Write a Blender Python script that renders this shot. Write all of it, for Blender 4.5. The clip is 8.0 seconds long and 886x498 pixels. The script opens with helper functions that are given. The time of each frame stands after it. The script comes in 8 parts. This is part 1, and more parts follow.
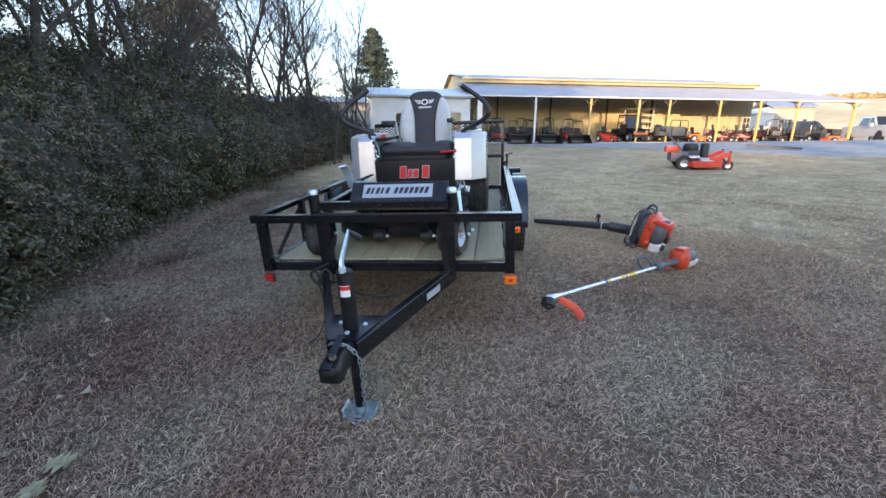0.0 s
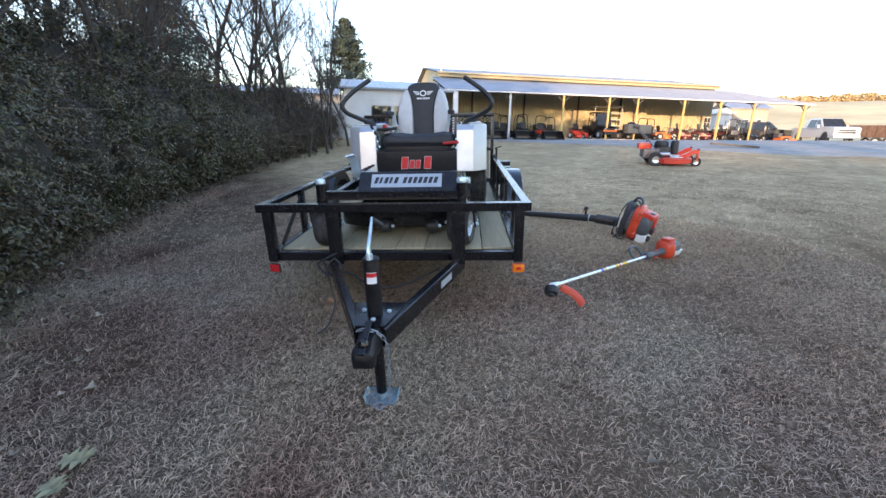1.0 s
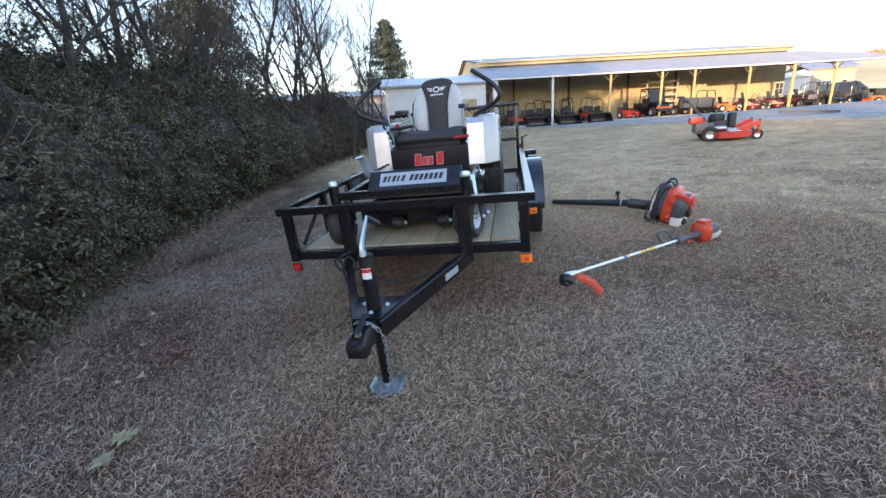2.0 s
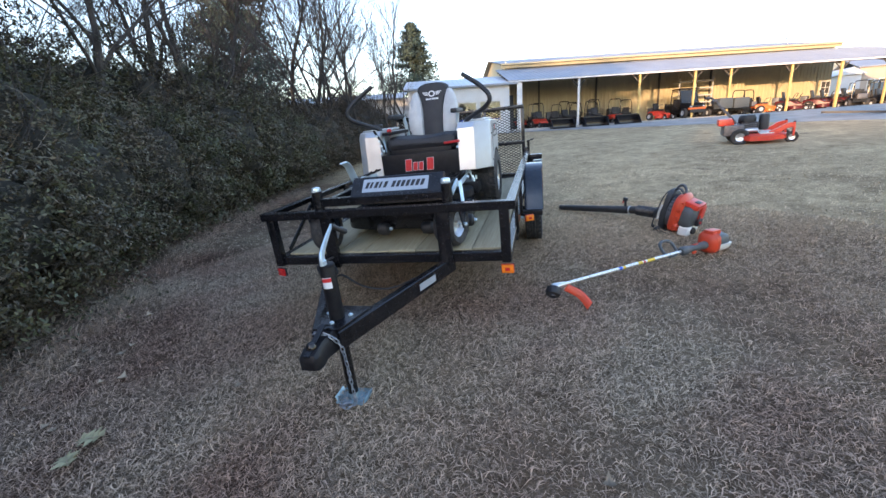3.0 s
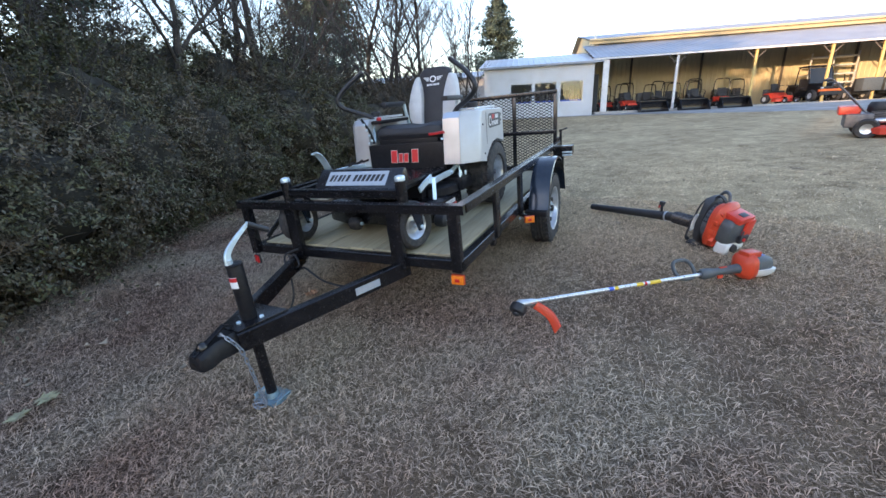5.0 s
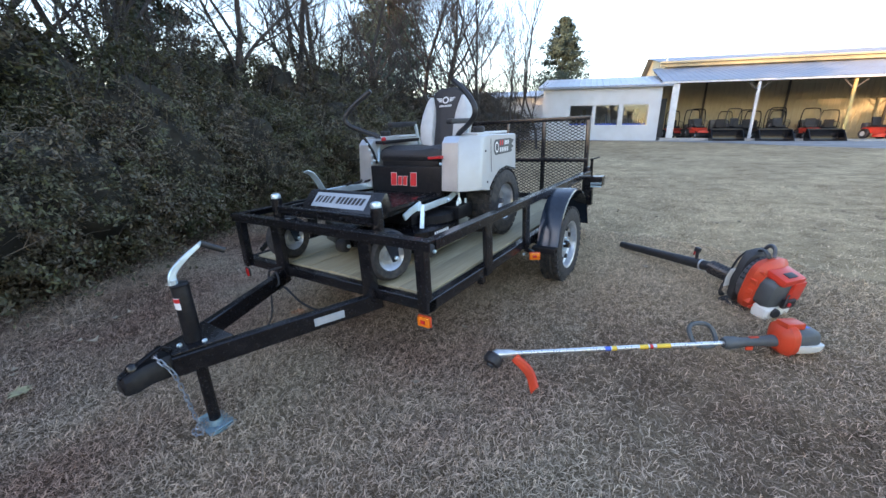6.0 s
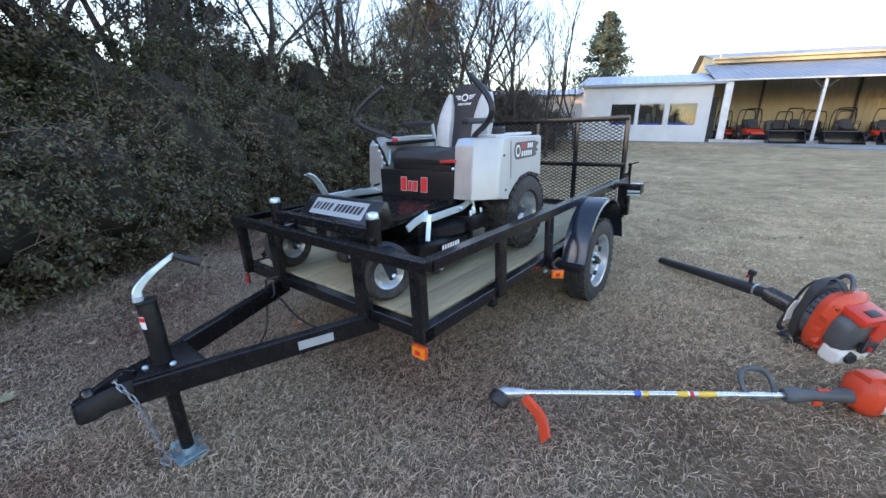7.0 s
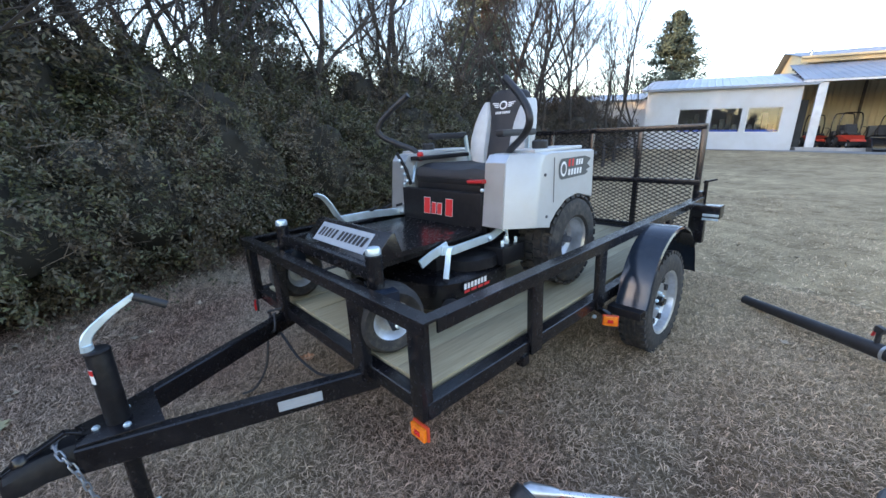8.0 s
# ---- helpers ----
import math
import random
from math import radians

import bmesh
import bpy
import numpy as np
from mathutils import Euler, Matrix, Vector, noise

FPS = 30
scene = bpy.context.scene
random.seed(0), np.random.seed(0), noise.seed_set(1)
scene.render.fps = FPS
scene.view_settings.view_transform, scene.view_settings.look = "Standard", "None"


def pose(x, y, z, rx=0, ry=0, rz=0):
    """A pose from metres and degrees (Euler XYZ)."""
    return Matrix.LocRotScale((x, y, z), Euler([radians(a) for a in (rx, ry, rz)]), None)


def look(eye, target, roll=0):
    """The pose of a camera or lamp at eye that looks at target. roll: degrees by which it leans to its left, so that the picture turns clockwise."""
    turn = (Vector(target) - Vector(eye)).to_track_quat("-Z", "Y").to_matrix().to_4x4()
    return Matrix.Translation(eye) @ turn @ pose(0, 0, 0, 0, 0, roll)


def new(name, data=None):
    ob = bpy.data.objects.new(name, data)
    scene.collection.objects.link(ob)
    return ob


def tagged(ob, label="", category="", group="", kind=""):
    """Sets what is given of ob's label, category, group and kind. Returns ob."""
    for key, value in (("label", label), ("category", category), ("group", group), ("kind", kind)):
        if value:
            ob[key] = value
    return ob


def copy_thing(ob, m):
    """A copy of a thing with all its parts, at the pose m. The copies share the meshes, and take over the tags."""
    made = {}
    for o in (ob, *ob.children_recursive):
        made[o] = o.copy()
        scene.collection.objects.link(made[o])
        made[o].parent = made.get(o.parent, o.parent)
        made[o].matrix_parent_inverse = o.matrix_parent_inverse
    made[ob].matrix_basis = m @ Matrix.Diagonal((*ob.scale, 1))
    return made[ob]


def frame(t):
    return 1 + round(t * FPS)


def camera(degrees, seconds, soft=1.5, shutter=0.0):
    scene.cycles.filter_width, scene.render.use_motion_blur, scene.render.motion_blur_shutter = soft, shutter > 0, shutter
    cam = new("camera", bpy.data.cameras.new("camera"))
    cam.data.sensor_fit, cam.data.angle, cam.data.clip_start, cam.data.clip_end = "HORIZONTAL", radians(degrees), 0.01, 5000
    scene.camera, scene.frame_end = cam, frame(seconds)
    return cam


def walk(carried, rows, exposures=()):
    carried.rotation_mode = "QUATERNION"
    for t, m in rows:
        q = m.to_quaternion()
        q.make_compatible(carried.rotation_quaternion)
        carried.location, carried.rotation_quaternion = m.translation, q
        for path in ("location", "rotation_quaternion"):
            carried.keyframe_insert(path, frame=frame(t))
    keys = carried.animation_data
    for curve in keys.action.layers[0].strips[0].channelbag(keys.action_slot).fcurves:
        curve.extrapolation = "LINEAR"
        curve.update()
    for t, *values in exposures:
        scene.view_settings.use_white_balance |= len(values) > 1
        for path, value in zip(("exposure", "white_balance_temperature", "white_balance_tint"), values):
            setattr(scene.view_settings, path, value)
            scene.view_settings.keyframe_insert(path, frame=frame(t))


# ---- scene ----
cam = camera(96.6, 8.0)
PATH = [
    (0, (0.733, -2.671, 1.352), (0.494, -0.754, 0.836), 0.02),
    (0.5, (0.536, -2.723, 1.333), (0.394, -0.793, 0.830), -0.33),
    (1, (0.471, -2.743, 1.320), (0.375, -0.819, 0.781), 0.91),
    (1.5, (0.572, -2.762, 1.321), (0.409, -0.847, 0.768), -1.72),
    (1.7, (0.654, -2.765, 1.324), (0.403, -0.863, 0.761), -2.88),
    (2.8, (1.071, -2.698, 1.340), (0.611, -0.833, 0.783), -3.92),
    (3, (1.097, -2.623, 1.337), (0.614, -0.762, 0.789), -3.81),
    (3.5, (1.218, -2.480, 1.358), (0.706, -0.612, 0.858), -4.74),
    (4, (1.476, -2.392, 1.355), (0.777, -0.592, 0.835), -3.30),
    (4.5, (1.684, -2.299, 1.365), (0.879, -0.572, 0.759), -1.76),
    (4.7, (1.733, -2.230, 1.367), (0.910, -0.521, 0.734), -2.25),
    (5.8, (2.031, -1.744, 1.430), (1.034, -0.095, 0.892), -1.01),
    (6, (2.092, -1.661, 1.436), (1.013, -0.068, 0.890), 0.31),
    (6.5, (2.147, -1.505, 1.451), (0.970, -0.003, 0.852), -0.04),
    (7, (2.034, -1.310, 1.462), (0.825, 0.182, 0.905), 0.98),
    (7.5, (1.917, -1.114, 1.487), (0.637, 0.312, 0.915), 0.81),
    (8, (1.847, -0.860, 1.504), (0.445, 0.465, 0.977), 0.79),
]
# the field slopes up to the east and north
FIELD = Vector((0.033, 0.053, 1.0)).rotation_difference(Vector((0, 0, 1))).to_matrix().to_4x4()
walk(cam, [(t, look(eye, target, roll)) for t, eye, target, roll in PATH], [(0.0, 2.9, 6450, 28.0), (4.5, 2.92, 6450, 28.0), (6.0, 2.98, 6450, 28.0), (8.0, 3.05, 6450, 28.0)])

# ---- world and sun: clear winter evening, low sun behind the viewer, screened by unseen added woods ----
SUN_EL, SUN_AZ = radians(5.2), radians(200.0)     # azimuth clockwise from +y
world = bpy.data.worlds.new("sky")
scene.world = world
world.use_nodes = True
wn = world.node_tree.nodes
sky = wn.new("ShaderNodeTexSky")
sky.sky_type, sky.sun_disc = "NISHITA", False
sky.sun_elevation, sky.sun_rotation = SUN_EL, SUN_AZ
sky.air_density, sky.dust_density, sky.ozone_density = 1.0, 0.35, 1.5
wn["Background"].inputs["Strength"].default_value = 0.15
world.node_tree.links.new(sky.outputs[0], wn["Background"].inputs["Color"])
sun = new("sun", bpy.data.lights.new("sun", "SUN"))
sun.data.energy, sun.data.angle, sun.data.color = 1.1, radians(0.6), (1.0, 0.70, 0.36)
sd = Vector((math.sin(SUN_AZ) * math.cos(SUN_EL), math.cos(SUN_AZ) * math.cos(SUN_EL), math.sin(SUN_EL)))
sun.matrix_world = look(tuple(sd * 200), (0, 0, 0))

# ---- materials ----
def surf(name, col, rough=0.5, metal=0.0, vary=0.15, scale=6.0, bump=0.0, bscale=80.0, dirt=None, dirt_amt=0.0, coat=0.0, rvar=0.12, island=0.0, spec=0.5):
    m = bpy.data.materials.new(name)
    m.use_nodes = True
    nt = m.node_tree
    N, L = nt.nodes, nt.links
    b = N["Principled BSDF"]
    co = N.new("ShaderNodeTexCoord")
    n1 = N.new("ShaderNodeTexNoise")
    n1.inputs["Scale"].default_value, n1.inputs["Detail"].default_value = scale, 5
    L.new(co.outputs["Object"], n1.inputs["Vector"])
    n2 = N.new("ShaderNodeTexNoise")
    n2.inputs["Scale"].default_value, n2.inputs["Detail"].default_value = bscale, 4
    L.new(co.outputs["Object"], n2.inputs["Vector"])
    ramp = N.new("ShaderNodeValToRGB")
    lo = [max(0, c * (1 - vary)) for c in col]
    hi = [min(1, c * (1 + vary)) for c in col]
    ramp.color_ramp.elements[0].position, ramp.color_ramp.elements[1].position = 0.3, 0.7
    ramp.color_ramp.elements[0].color, ramp.color_ramp.elements[1].color = (*lo, 1), (*hi, 1)
    L.new(n1.outputs["Fac"], ramp.inputs["Fac"])
    out = ramp.outputs["Color"]
    if dirt:
        mx = N.new("ShaderNodeMix")
        mx.data_type = "RGBA"
        mr = N.new("ShaderNodeMapRange")
        mr.inputs["From Min"].default_value, mr.inputs["From Max"].default_value = 0.48, 0.72
        mr.inputs["To Max"].default_value = dirt_amt
        ml = N.new("ShaderNodeMath")
        ml.operation = "ADD"
        sc = N.new("ShaderNodeMath")
        sc.operation = "MULTIPLY"
        sc.inputs[1].default_value = 0.35
        L.new(n2.outputs["Fac"], sc.inputs[0])
        n3 = N.new("ShaderNodeTexNoise")
        n3.inputs["Scale"].default_value = scale * 2.7
        L.new(co.outputs["Object"], n3.inputs["Vector"])
        L.new(n3.outputs["Fac"], ml.inputs[0])
        L.new(sc.outputs[0], ml.inputs[1])
        L.new(ml.outputs[0], mr.inputs["Value"])
        mr.inputs["From Min"].default_value, mr.inputs["From Max"].default_value = 0.62, 0.95
        L.new(mr.outputs["Result"], mx.inputs["Factor"])
        L.new(out, mx.inputs["A"])
        mx.inputs["B"].default_value = (*dirt, 1)
        out = mx.outputs["Result"]
    if island:
        g = N.new("ShaderNodeNewGeometry")
        hs = N.new("ShaderNodeHueSaturation")
        mr2 = N.new("ShaderNodeMapRange")
        mr2.inputs["To Min"].default_value, mr2.inputs["To Max"].default_value = 1 - island, 1 + island
        L.new(g.outputs["Random Per Island"], mr2.inputs["Value"])
        L.new(mr2.outputs["Result"], hs.inputs["Value"])
        L.new(out, hs.inputs["Color"])
        out = hs.outputs["Color"]
    L.new(out, b.inputs["Base Color"])
    rr = N.new("ShaderNodeMapRange")
    rr.inputs["To Min"].default_value, rr.inputs["To Max"].default_value = max(0.03, rough - rvar), min(1, rough + rvar)
    L.new(n2.outputs["Fac"], rr.inputs["Value"])
    L.new(rr.outputs["Result"], b.inputs["Roughness"])
    b.inputs["Metallic"].default_value = metal
    b.inputs["Coat Weight"].default_value = coat
    b.inputs["Specular IOR Level"].default_value = spec
    if bump:
        bp = N.new("ShaderNodeBump")
        bp.inputs["Strength"].default_value, bp.inputs["Distance"].default_value = bump, 0.01
        L.new(n2.outputs["Fac"], bp.inputs["Height"])
        L.new(bp.outputs["Normal"], b.inputs["Normal"])
    return m


def stretched(name, col_a, col_b, rough, sx, sy, sz, scale=10, bump=0.2, obj_random=0.0):
    """Grained material (boards, brushed grass) from noise stretched along an axis."""
    m = bpy.data.materials.new(name)
    m.use_nodes = True
    N, L = m.node_tree.nodes, m.node_tree.links
    b = N["Principled BSDF"]
    co, mp, n1, n2 = N.new("ShaderNodeTexCoord"), N.new("ShaderNodeMapping"), N.new("ShaderNodeTexNoise"), N.new("ShaderNodeTexNoise")
    mp.inputs["Scale"].default_value = (sx, sy, sz)
    L.new(co.outputs["Object"], mp.inputs["Vector"])
    oi = N.new("ShaderNodeObjectInfo")
    L.new(mp.outputs["Vector"], n1.inputs["Vector"])
    n1.inputs["Scale"].default_value, n1.inputs["Detail"].default_value = scale, 6
    n2.inputs["Scale"].default_value = 2.0
    L.new(co.outputs["Object"], n2.inputs["Vector"])
    ramp = N.new("ShaderNodeValToRGB")
    ramp.color_ramp.elements[0].position, ramp.color_ramp.elements[1].position = 0.3, 0.72
    ramp.color_ramp.elements[0].color, ramp.color_ramp.elements[1].color = (*col_a, 1), (*col_b, 1)
    L.new(n1.outputs["Fac"], ramp.inputs["Fac"])
    hs = N.new("ShaderNodeHueSaturation")
    ad = N.new("ShaderNodeMath")
    ad.operation = "MULTIPLY_ADD"
    ad.inputs[1].default_value = obj_random
    L.new(oi.outputs["Random"], ad.inputs[0])
    mr = N.new("ShaderNodeMapRange")
    mr.inputs["To Min"].default_value, mr.inputs["To Max"].default_value = 0.8 - obj_random / 2, 1.15 - obj_random / 2
    L.new(n2.outputs["Fac"], mr.inputs["Value"])
    L.new(mr.outputs["Result"], ad.inputs[2])
    L.new(ad.outputs[0], hs.inputs["Value"])
    L.new(ramp.outputs["Color"], hs.inputs["Color"])
    L.new(hs.outputs["Color"], b.inputs["Base Color"])
    b.inputs["Roughness"].default_value = rough
    bp = N.new("ShaderNodeBump")
    bp.inputs["Strength"].default_value, bp.inputs["Distance"].default_value = bump, 0.01
    L.new(n1.outputs["Fac"], bp.inputs["Height"])
    L.new(bp.outputs["Normal"], b.inputs["Normal"])
    return m


def glass(name, tint=(0.9, 0.95, 1.0), rough=0.02):
    m = bpy.data.materials.new(name)
    m.use_nodes = True
    b = m.node_tree.nodes["Principled BSDF"]
    b.inputs["Base Color"].default_value = (*tint, 1)
    b.inputs["Roughness"].default_value = rough
    b.inputs["Transmission Weight"].default_value = 1.0
    b.inputs["IOR"].default_value = 1.45
    return m


BLACK = surf("black_paint", (0.006, 0.006, 0.008), 0.24, 0, 0.3, 9, 0.04, 60, (0.05, 0.044, 0.04), 0.2, spec=0.5)
SATIN = surf("satin_black", (0.009, 0.009, 0.011), 0.42, 0, 0.3, 14, 0.05, 90, (0.05, 0.045, 0.04), 0.18, spec=0.25)
DARKBLUE = surf("fender_black_gloss", (0.014, 0.022, 0.036), 0.12, 0, 0.2, 7, 0.02, 40, (0.07, 0.07, 0.07), 0.1, coat=0.25, rvar=0.06, spec=0.42)
RUBBER = surf("rubber", (0.022, 0.022, 0.023), 0.75, 0, 0.25, 12, 0.25, 120, (0.12, 0.10, 0.08), 0.5)
CHROME = surf("zinc_plated", (0.60, 0.73, 0.80), 0.33, 0.6, 0.12, 14, 0.03, 70)
BLUEZINC = surf("blue_zinc_plate", (0.30, 0.44, 0.50), 0.42, 0.7, 0.25, 18, 0.05, 70, (0.2, 0.19, 0.17), 0.4)
GALV = surf("wheel_silver", (0.62, 0.65, 0.68), 0.35, 0.85, 0.1, 10, 0.03, 60, (0.25, 0.22, 0.2), 0.3)
WHITEP = surf("body_silver_white", (0.49, 0.515, 0.53), 0.36, 0.2, 0.05, 4, 0.02, 50, (0.4, 0.38, 0.34), 0.2)
BRUSHED = surf("brushed_steel", (0.60, 0.63, 0.66), 0.36, 0.85, 0.12, 5, 0.05, 60)
SEATBLK = surf("seat_vinyl_black", (0.018, 0.018, 0.021), 0.55, 0, 0.2, 16, 0.25, 160)
SEATGRY = surf("seat_vinyl_grey", (0.52, 0.53, 0.53), 0.6, 0, 0.08, 16, 0.25, 160)
WHITEINK = surf("white_print", (0.8, 0.8, 0.8), 0.5, 0, 0.05, 20)
GREYINK = surf("grey_print", (0.45, 0.46, 0.47), 0.5, 0, 0.08, 20)
REDINK = surf("red_print", (0.62, 0.03, 0.03), 0.45, 0, 0.08, 20)
BLKINK = surf("black_print", (0.015, 0.015, 0.018), 0.5, 0, 0.1, 20)
YELINK = surf("yellow_print", (0.75, 0.5, 0.05), 0.5, 0, 0.08, 20)
BLUINK = surf("blue_print", (0.05, 0.12, 0.55), 0.5, 0, 0.08, 20)
LABELW = surf("sticker_silver", (0.40, 0.44, 0.48), 0.35, 0.2, 0.06, 30)
ORANGE = surf("orange_plastic", (0.60, 0.058, 0.020), 0.40, 0, 0.08, 10, 0.04, 90, (0.25, 0.1, 0.05), 0.15)
REDPLA = surf("red_plastic", (0.50, 0.028, 0.026), 0.35, 0, 0.08, 10)
GREYPL = surf("dark_grey_plastic", (0.07, 0.08, 0.085), 0.5, 0, 0.15, 12, 0.15, 140)
BLKPL = surf("black_plastic", (0.02, 0.02, 0.022), 0.5, 0, 0.2, 12, 0.15, 140)
WHITEPL = surf("white_plastic", (0.72, 0.72, 0.68), 0.45, 0, 0.06, 10)
ALU = surf("bare_aluminium", (0.75, 0.77, 0.8), 0.3, 0.9, 0.08, 20, 0.02, 90)
MREDP = surf("mower_red_paint", (0.62, 0.05, 0.025), 0.4, 0, 0.12, 6, 0.04, 60, (0.2, 0.12, 0.08), 0.25)
STEELG = surf("engine_grey", (0.12, 0.12, 0.13), 0.5, 0.4, 0.3, 14, 0.1, 80)
AMBER = surf("amber_lens", (0.85, 0.20, 0.01), 0.25, 0, 0.1, 40, 0.2, 200, coat=0.5)
REDLENS = surf("red_lens", (0.6, 0.02, 0.02), 0.25, 0, 0.1, 40, 0.2, 200, coat=0.5)
BOARD = stretched("pine_deck_board", (0.29, 0.245, 0.15), (0.40, 0.35, 0.23), 0.7, 14, 0.8, 14, 6, 0.25, 0.2)
GLASS = glass("window_glass")

# ---- mesh helpers ----
def box(bm, x, y, z, m=None, bev=0.0):
    """An upright block; m: a matrix for it; bev: size of the bevelled edges."""
    vs = [bm.verts.new((x[i], y[j], z[k])) for k in (0, 1) for j in (0, 1) for i in (0, 1)]
    fs = [bm.faces.new([vs[i] for i in q]) for q in ((0, 2, 3, 1), (4, 5, 7, 6), (0, 1, 5, 4), (2, 6, 7, 3), (0, 4, 6, 2), (1, 3, 7, 5))]
    if m:
        for v in vs:
            v.co = m @ v.co
    if bev:
        es = {e for f in fs for e in f.edges}
        bmesh.ops.bevel(bm, geom=list(es), offset=bev, segments=2, affect="EDGES", profile=0.6)
    return bm


def ring_frame(d):
    d = d.normalized()
    up = Vector((0, 0, 1)) if abs(d.z) < 0.95 else Vector((1, 0, 0))
    a = d.cross(up).normalized()
    return a, a.cross(d).normalized()


def sweep(bm, pts, prof, closed=False, caps=True, scale=None):
    """Sweeps a profile of (u, v) pairs along points; scale: a factor for each point."""
    pts = [Vector(p) for p in pts]
    rings, n = [], len(pts)
    a = None
    for i, p in enumerate(pts):
        d = (pts[(i + 1) % n] - pts[i - 1]) if (closed or 0 < i < n - 1) else (pts[1] - pts[0] if i == 0 else pts[-1] - pts[-2])
        if a is None:
            a, b = ring_frame(d)
        else:
            d = d.normalized()
            a = (a - d * a.dot(d)).normalized()
            b = a.cross(d).normalized()
        k = scale[i] if scale else 1.0
        rings.append([bm.verts.new(p + a * u * k + b * v * k) for u, v in prof])
    m = len(prof)
    for i in range(n if closed else n - 1):
        r, s = rings[i], rings[(i + 1) % n]
        for j in range(m):
            bm.faces.new((r[j], r[(j + 1) % m], s[(j + 1) % m], s[j]))
    if caps and not closed:
        bm.faces.new(rings[0][::-1])
        bm.faces.new(rings[-1])
    return bm


def circ(r, n=8):
    return [(r * math.cos(2 * math.pi * i / n), r * math.sin(2 * math.pi * i / n)) for i in range(n)]


def rect(w, h, c=0.004):
    w, h = w / 2, h / 2
    return [(-w + c, -h), (w - c, -h), (w, -h + c), (w, h - c), (w - c, h), (-w + c, h), (-w, h - c), (-w, -h + c)]


def tube(bm, pts, r, n=10, closed=False):
    return sweep(bm, pts, circ(r, n), closed)


def smooth_path(pts, k=6):
    """Catmull-Rom points through a few corners."""
    P = [Vector(p) for p in pts]
    P = [2 * P[0] - P[1]] + P + [2 * P[-1] - P[-2]]
    out = []
    for i in range(1, len(P) - 2):
        p0, p1, p2, p3 = P[i - 1:i + 3]
        for j in range(k):
            t = j / k
            out.append(0.5 * ((2 * p1) + (p2 - p0) * t + (2 * p0 - 5 * p1 + 4 * p2 - p3) * t * t + (3 * p1 - p0 - 3 * p2 + p3) * t ** 3))
    out.append(P[-2])
    return out


def beam(bm, a, b, w, h, c=0.004):
    """A straight bar of w (sideways) by h (up) from a to b."""
    return sweep(bm, [a, b], rect(w, h, c))


def lathe(bm, prof, o, axis, n=24, caps=True):
    """Turns (radius, height) pairs about an axis through o."""
    o, axis = Vector(o), Vector(axis).normalized()
    a, b = ring_frame(axis)
    rings = []
    for r, h in prof:
        rings.append([bm.verts.new(o + axis * h + (a * math.cos(2 * math.pi * i / n) + b * math.sin(2 * math.pi * i / n)) * max(r, 1e-4)) for i in range(n)])
    for r, s in zip(rings, rings[1:]):
        for j in range(n):
            bm.faces.new((r[j], r[(j + 1) % n], s[(j + 1) % n], s[j]))
    if caps:
        bm.faces.new(rings[0][::-1])
        bm.faces.new(rings[-1])
    return bm


def hull(bm, sections):
    """A skin through rings of equal length (lists of points), closed at both ends."""
    rings = [[bm.verts.new(p) for p in s] for s in sections]
    m = len(rings[0])
    for r, s in zip(rings, rings[1:]):
        for j in range(m):
            bm.faces.new((r[j], r[(j + 1) % m], s[(j + 1) % m], s[j]))
    bm.faces.new(rings[0][::-1])
    bm.faces.new(rings[-1])
    return bm


def extrude(bm, outline, axis, d0, d1, bev=0.0):
    """Extrudes an outline of two coordinates along axis 'x', 'y' or 'z' from d0 to d1."""
    def at(p, d):
        return {"x": (d, p[0], p[1]), "y": (p[0], d, p[1]), "z": (p[0], p[1], d)}[axis]
    r = [bm.verts.new(at(p, d0)) for p in outline]
    s = [bm.verts.new(at(p, d1)) for p in outline]
    n = len(r)
    fs = [bm.faces.new((r[j], r[(j + 1) % n], s[(j + 1) % n], s[j])) for j in range(n)]
    fs += [bm.faces.new(r[::-1]), bm.faces.new(s)]
    if bev:
        bmesh.ops.bevel(bm, geom=list({e for f in fs for e in f.edges}), offset=bev, segments=2, affect="EDGES", profile=0.6)
    return bm


def B():
    return bmesh.new()


def mesh_of(name, bm, material, flat=False):
    bmesh.ops.recalc_face_normals(bm, faces=bm.faces)
    me = bpy.data.meshes.new(name)
    bm.to_mesh(me)
    bm.free()
    me.materials.append(material)
    if not flat:
        me.polygons.foreach_set("use_smooth", [True] * len(me.polygons))
        me.set_sharp_from_angle(angle=radians(35))
    return me


def thing(name, at, label, category, group="", kind="", rz=0.0):
    ob = new(name)
    ob.empty_display_size = 0.1
    ob.matrix_basis = at if isinstance(at, Matrix) else pose(*at, 0, 0, rz)
    return tagged(ob, label, category, group, kind)


def part(name, bm, material, parent, label="", flat=False):
    ob = new(name, mesh_of(name, bm, material, flat))
    ob.parent = parent
    return tagged(ob, label)


def solo(name, bm, material, label, category="", group="", kind="", flat=False):
    return tagged(new(name, mesh_of(name, bm, material, flat)), label, category, group, kind)


def shift(bm, m):
    bm.transform(m)
    return bm


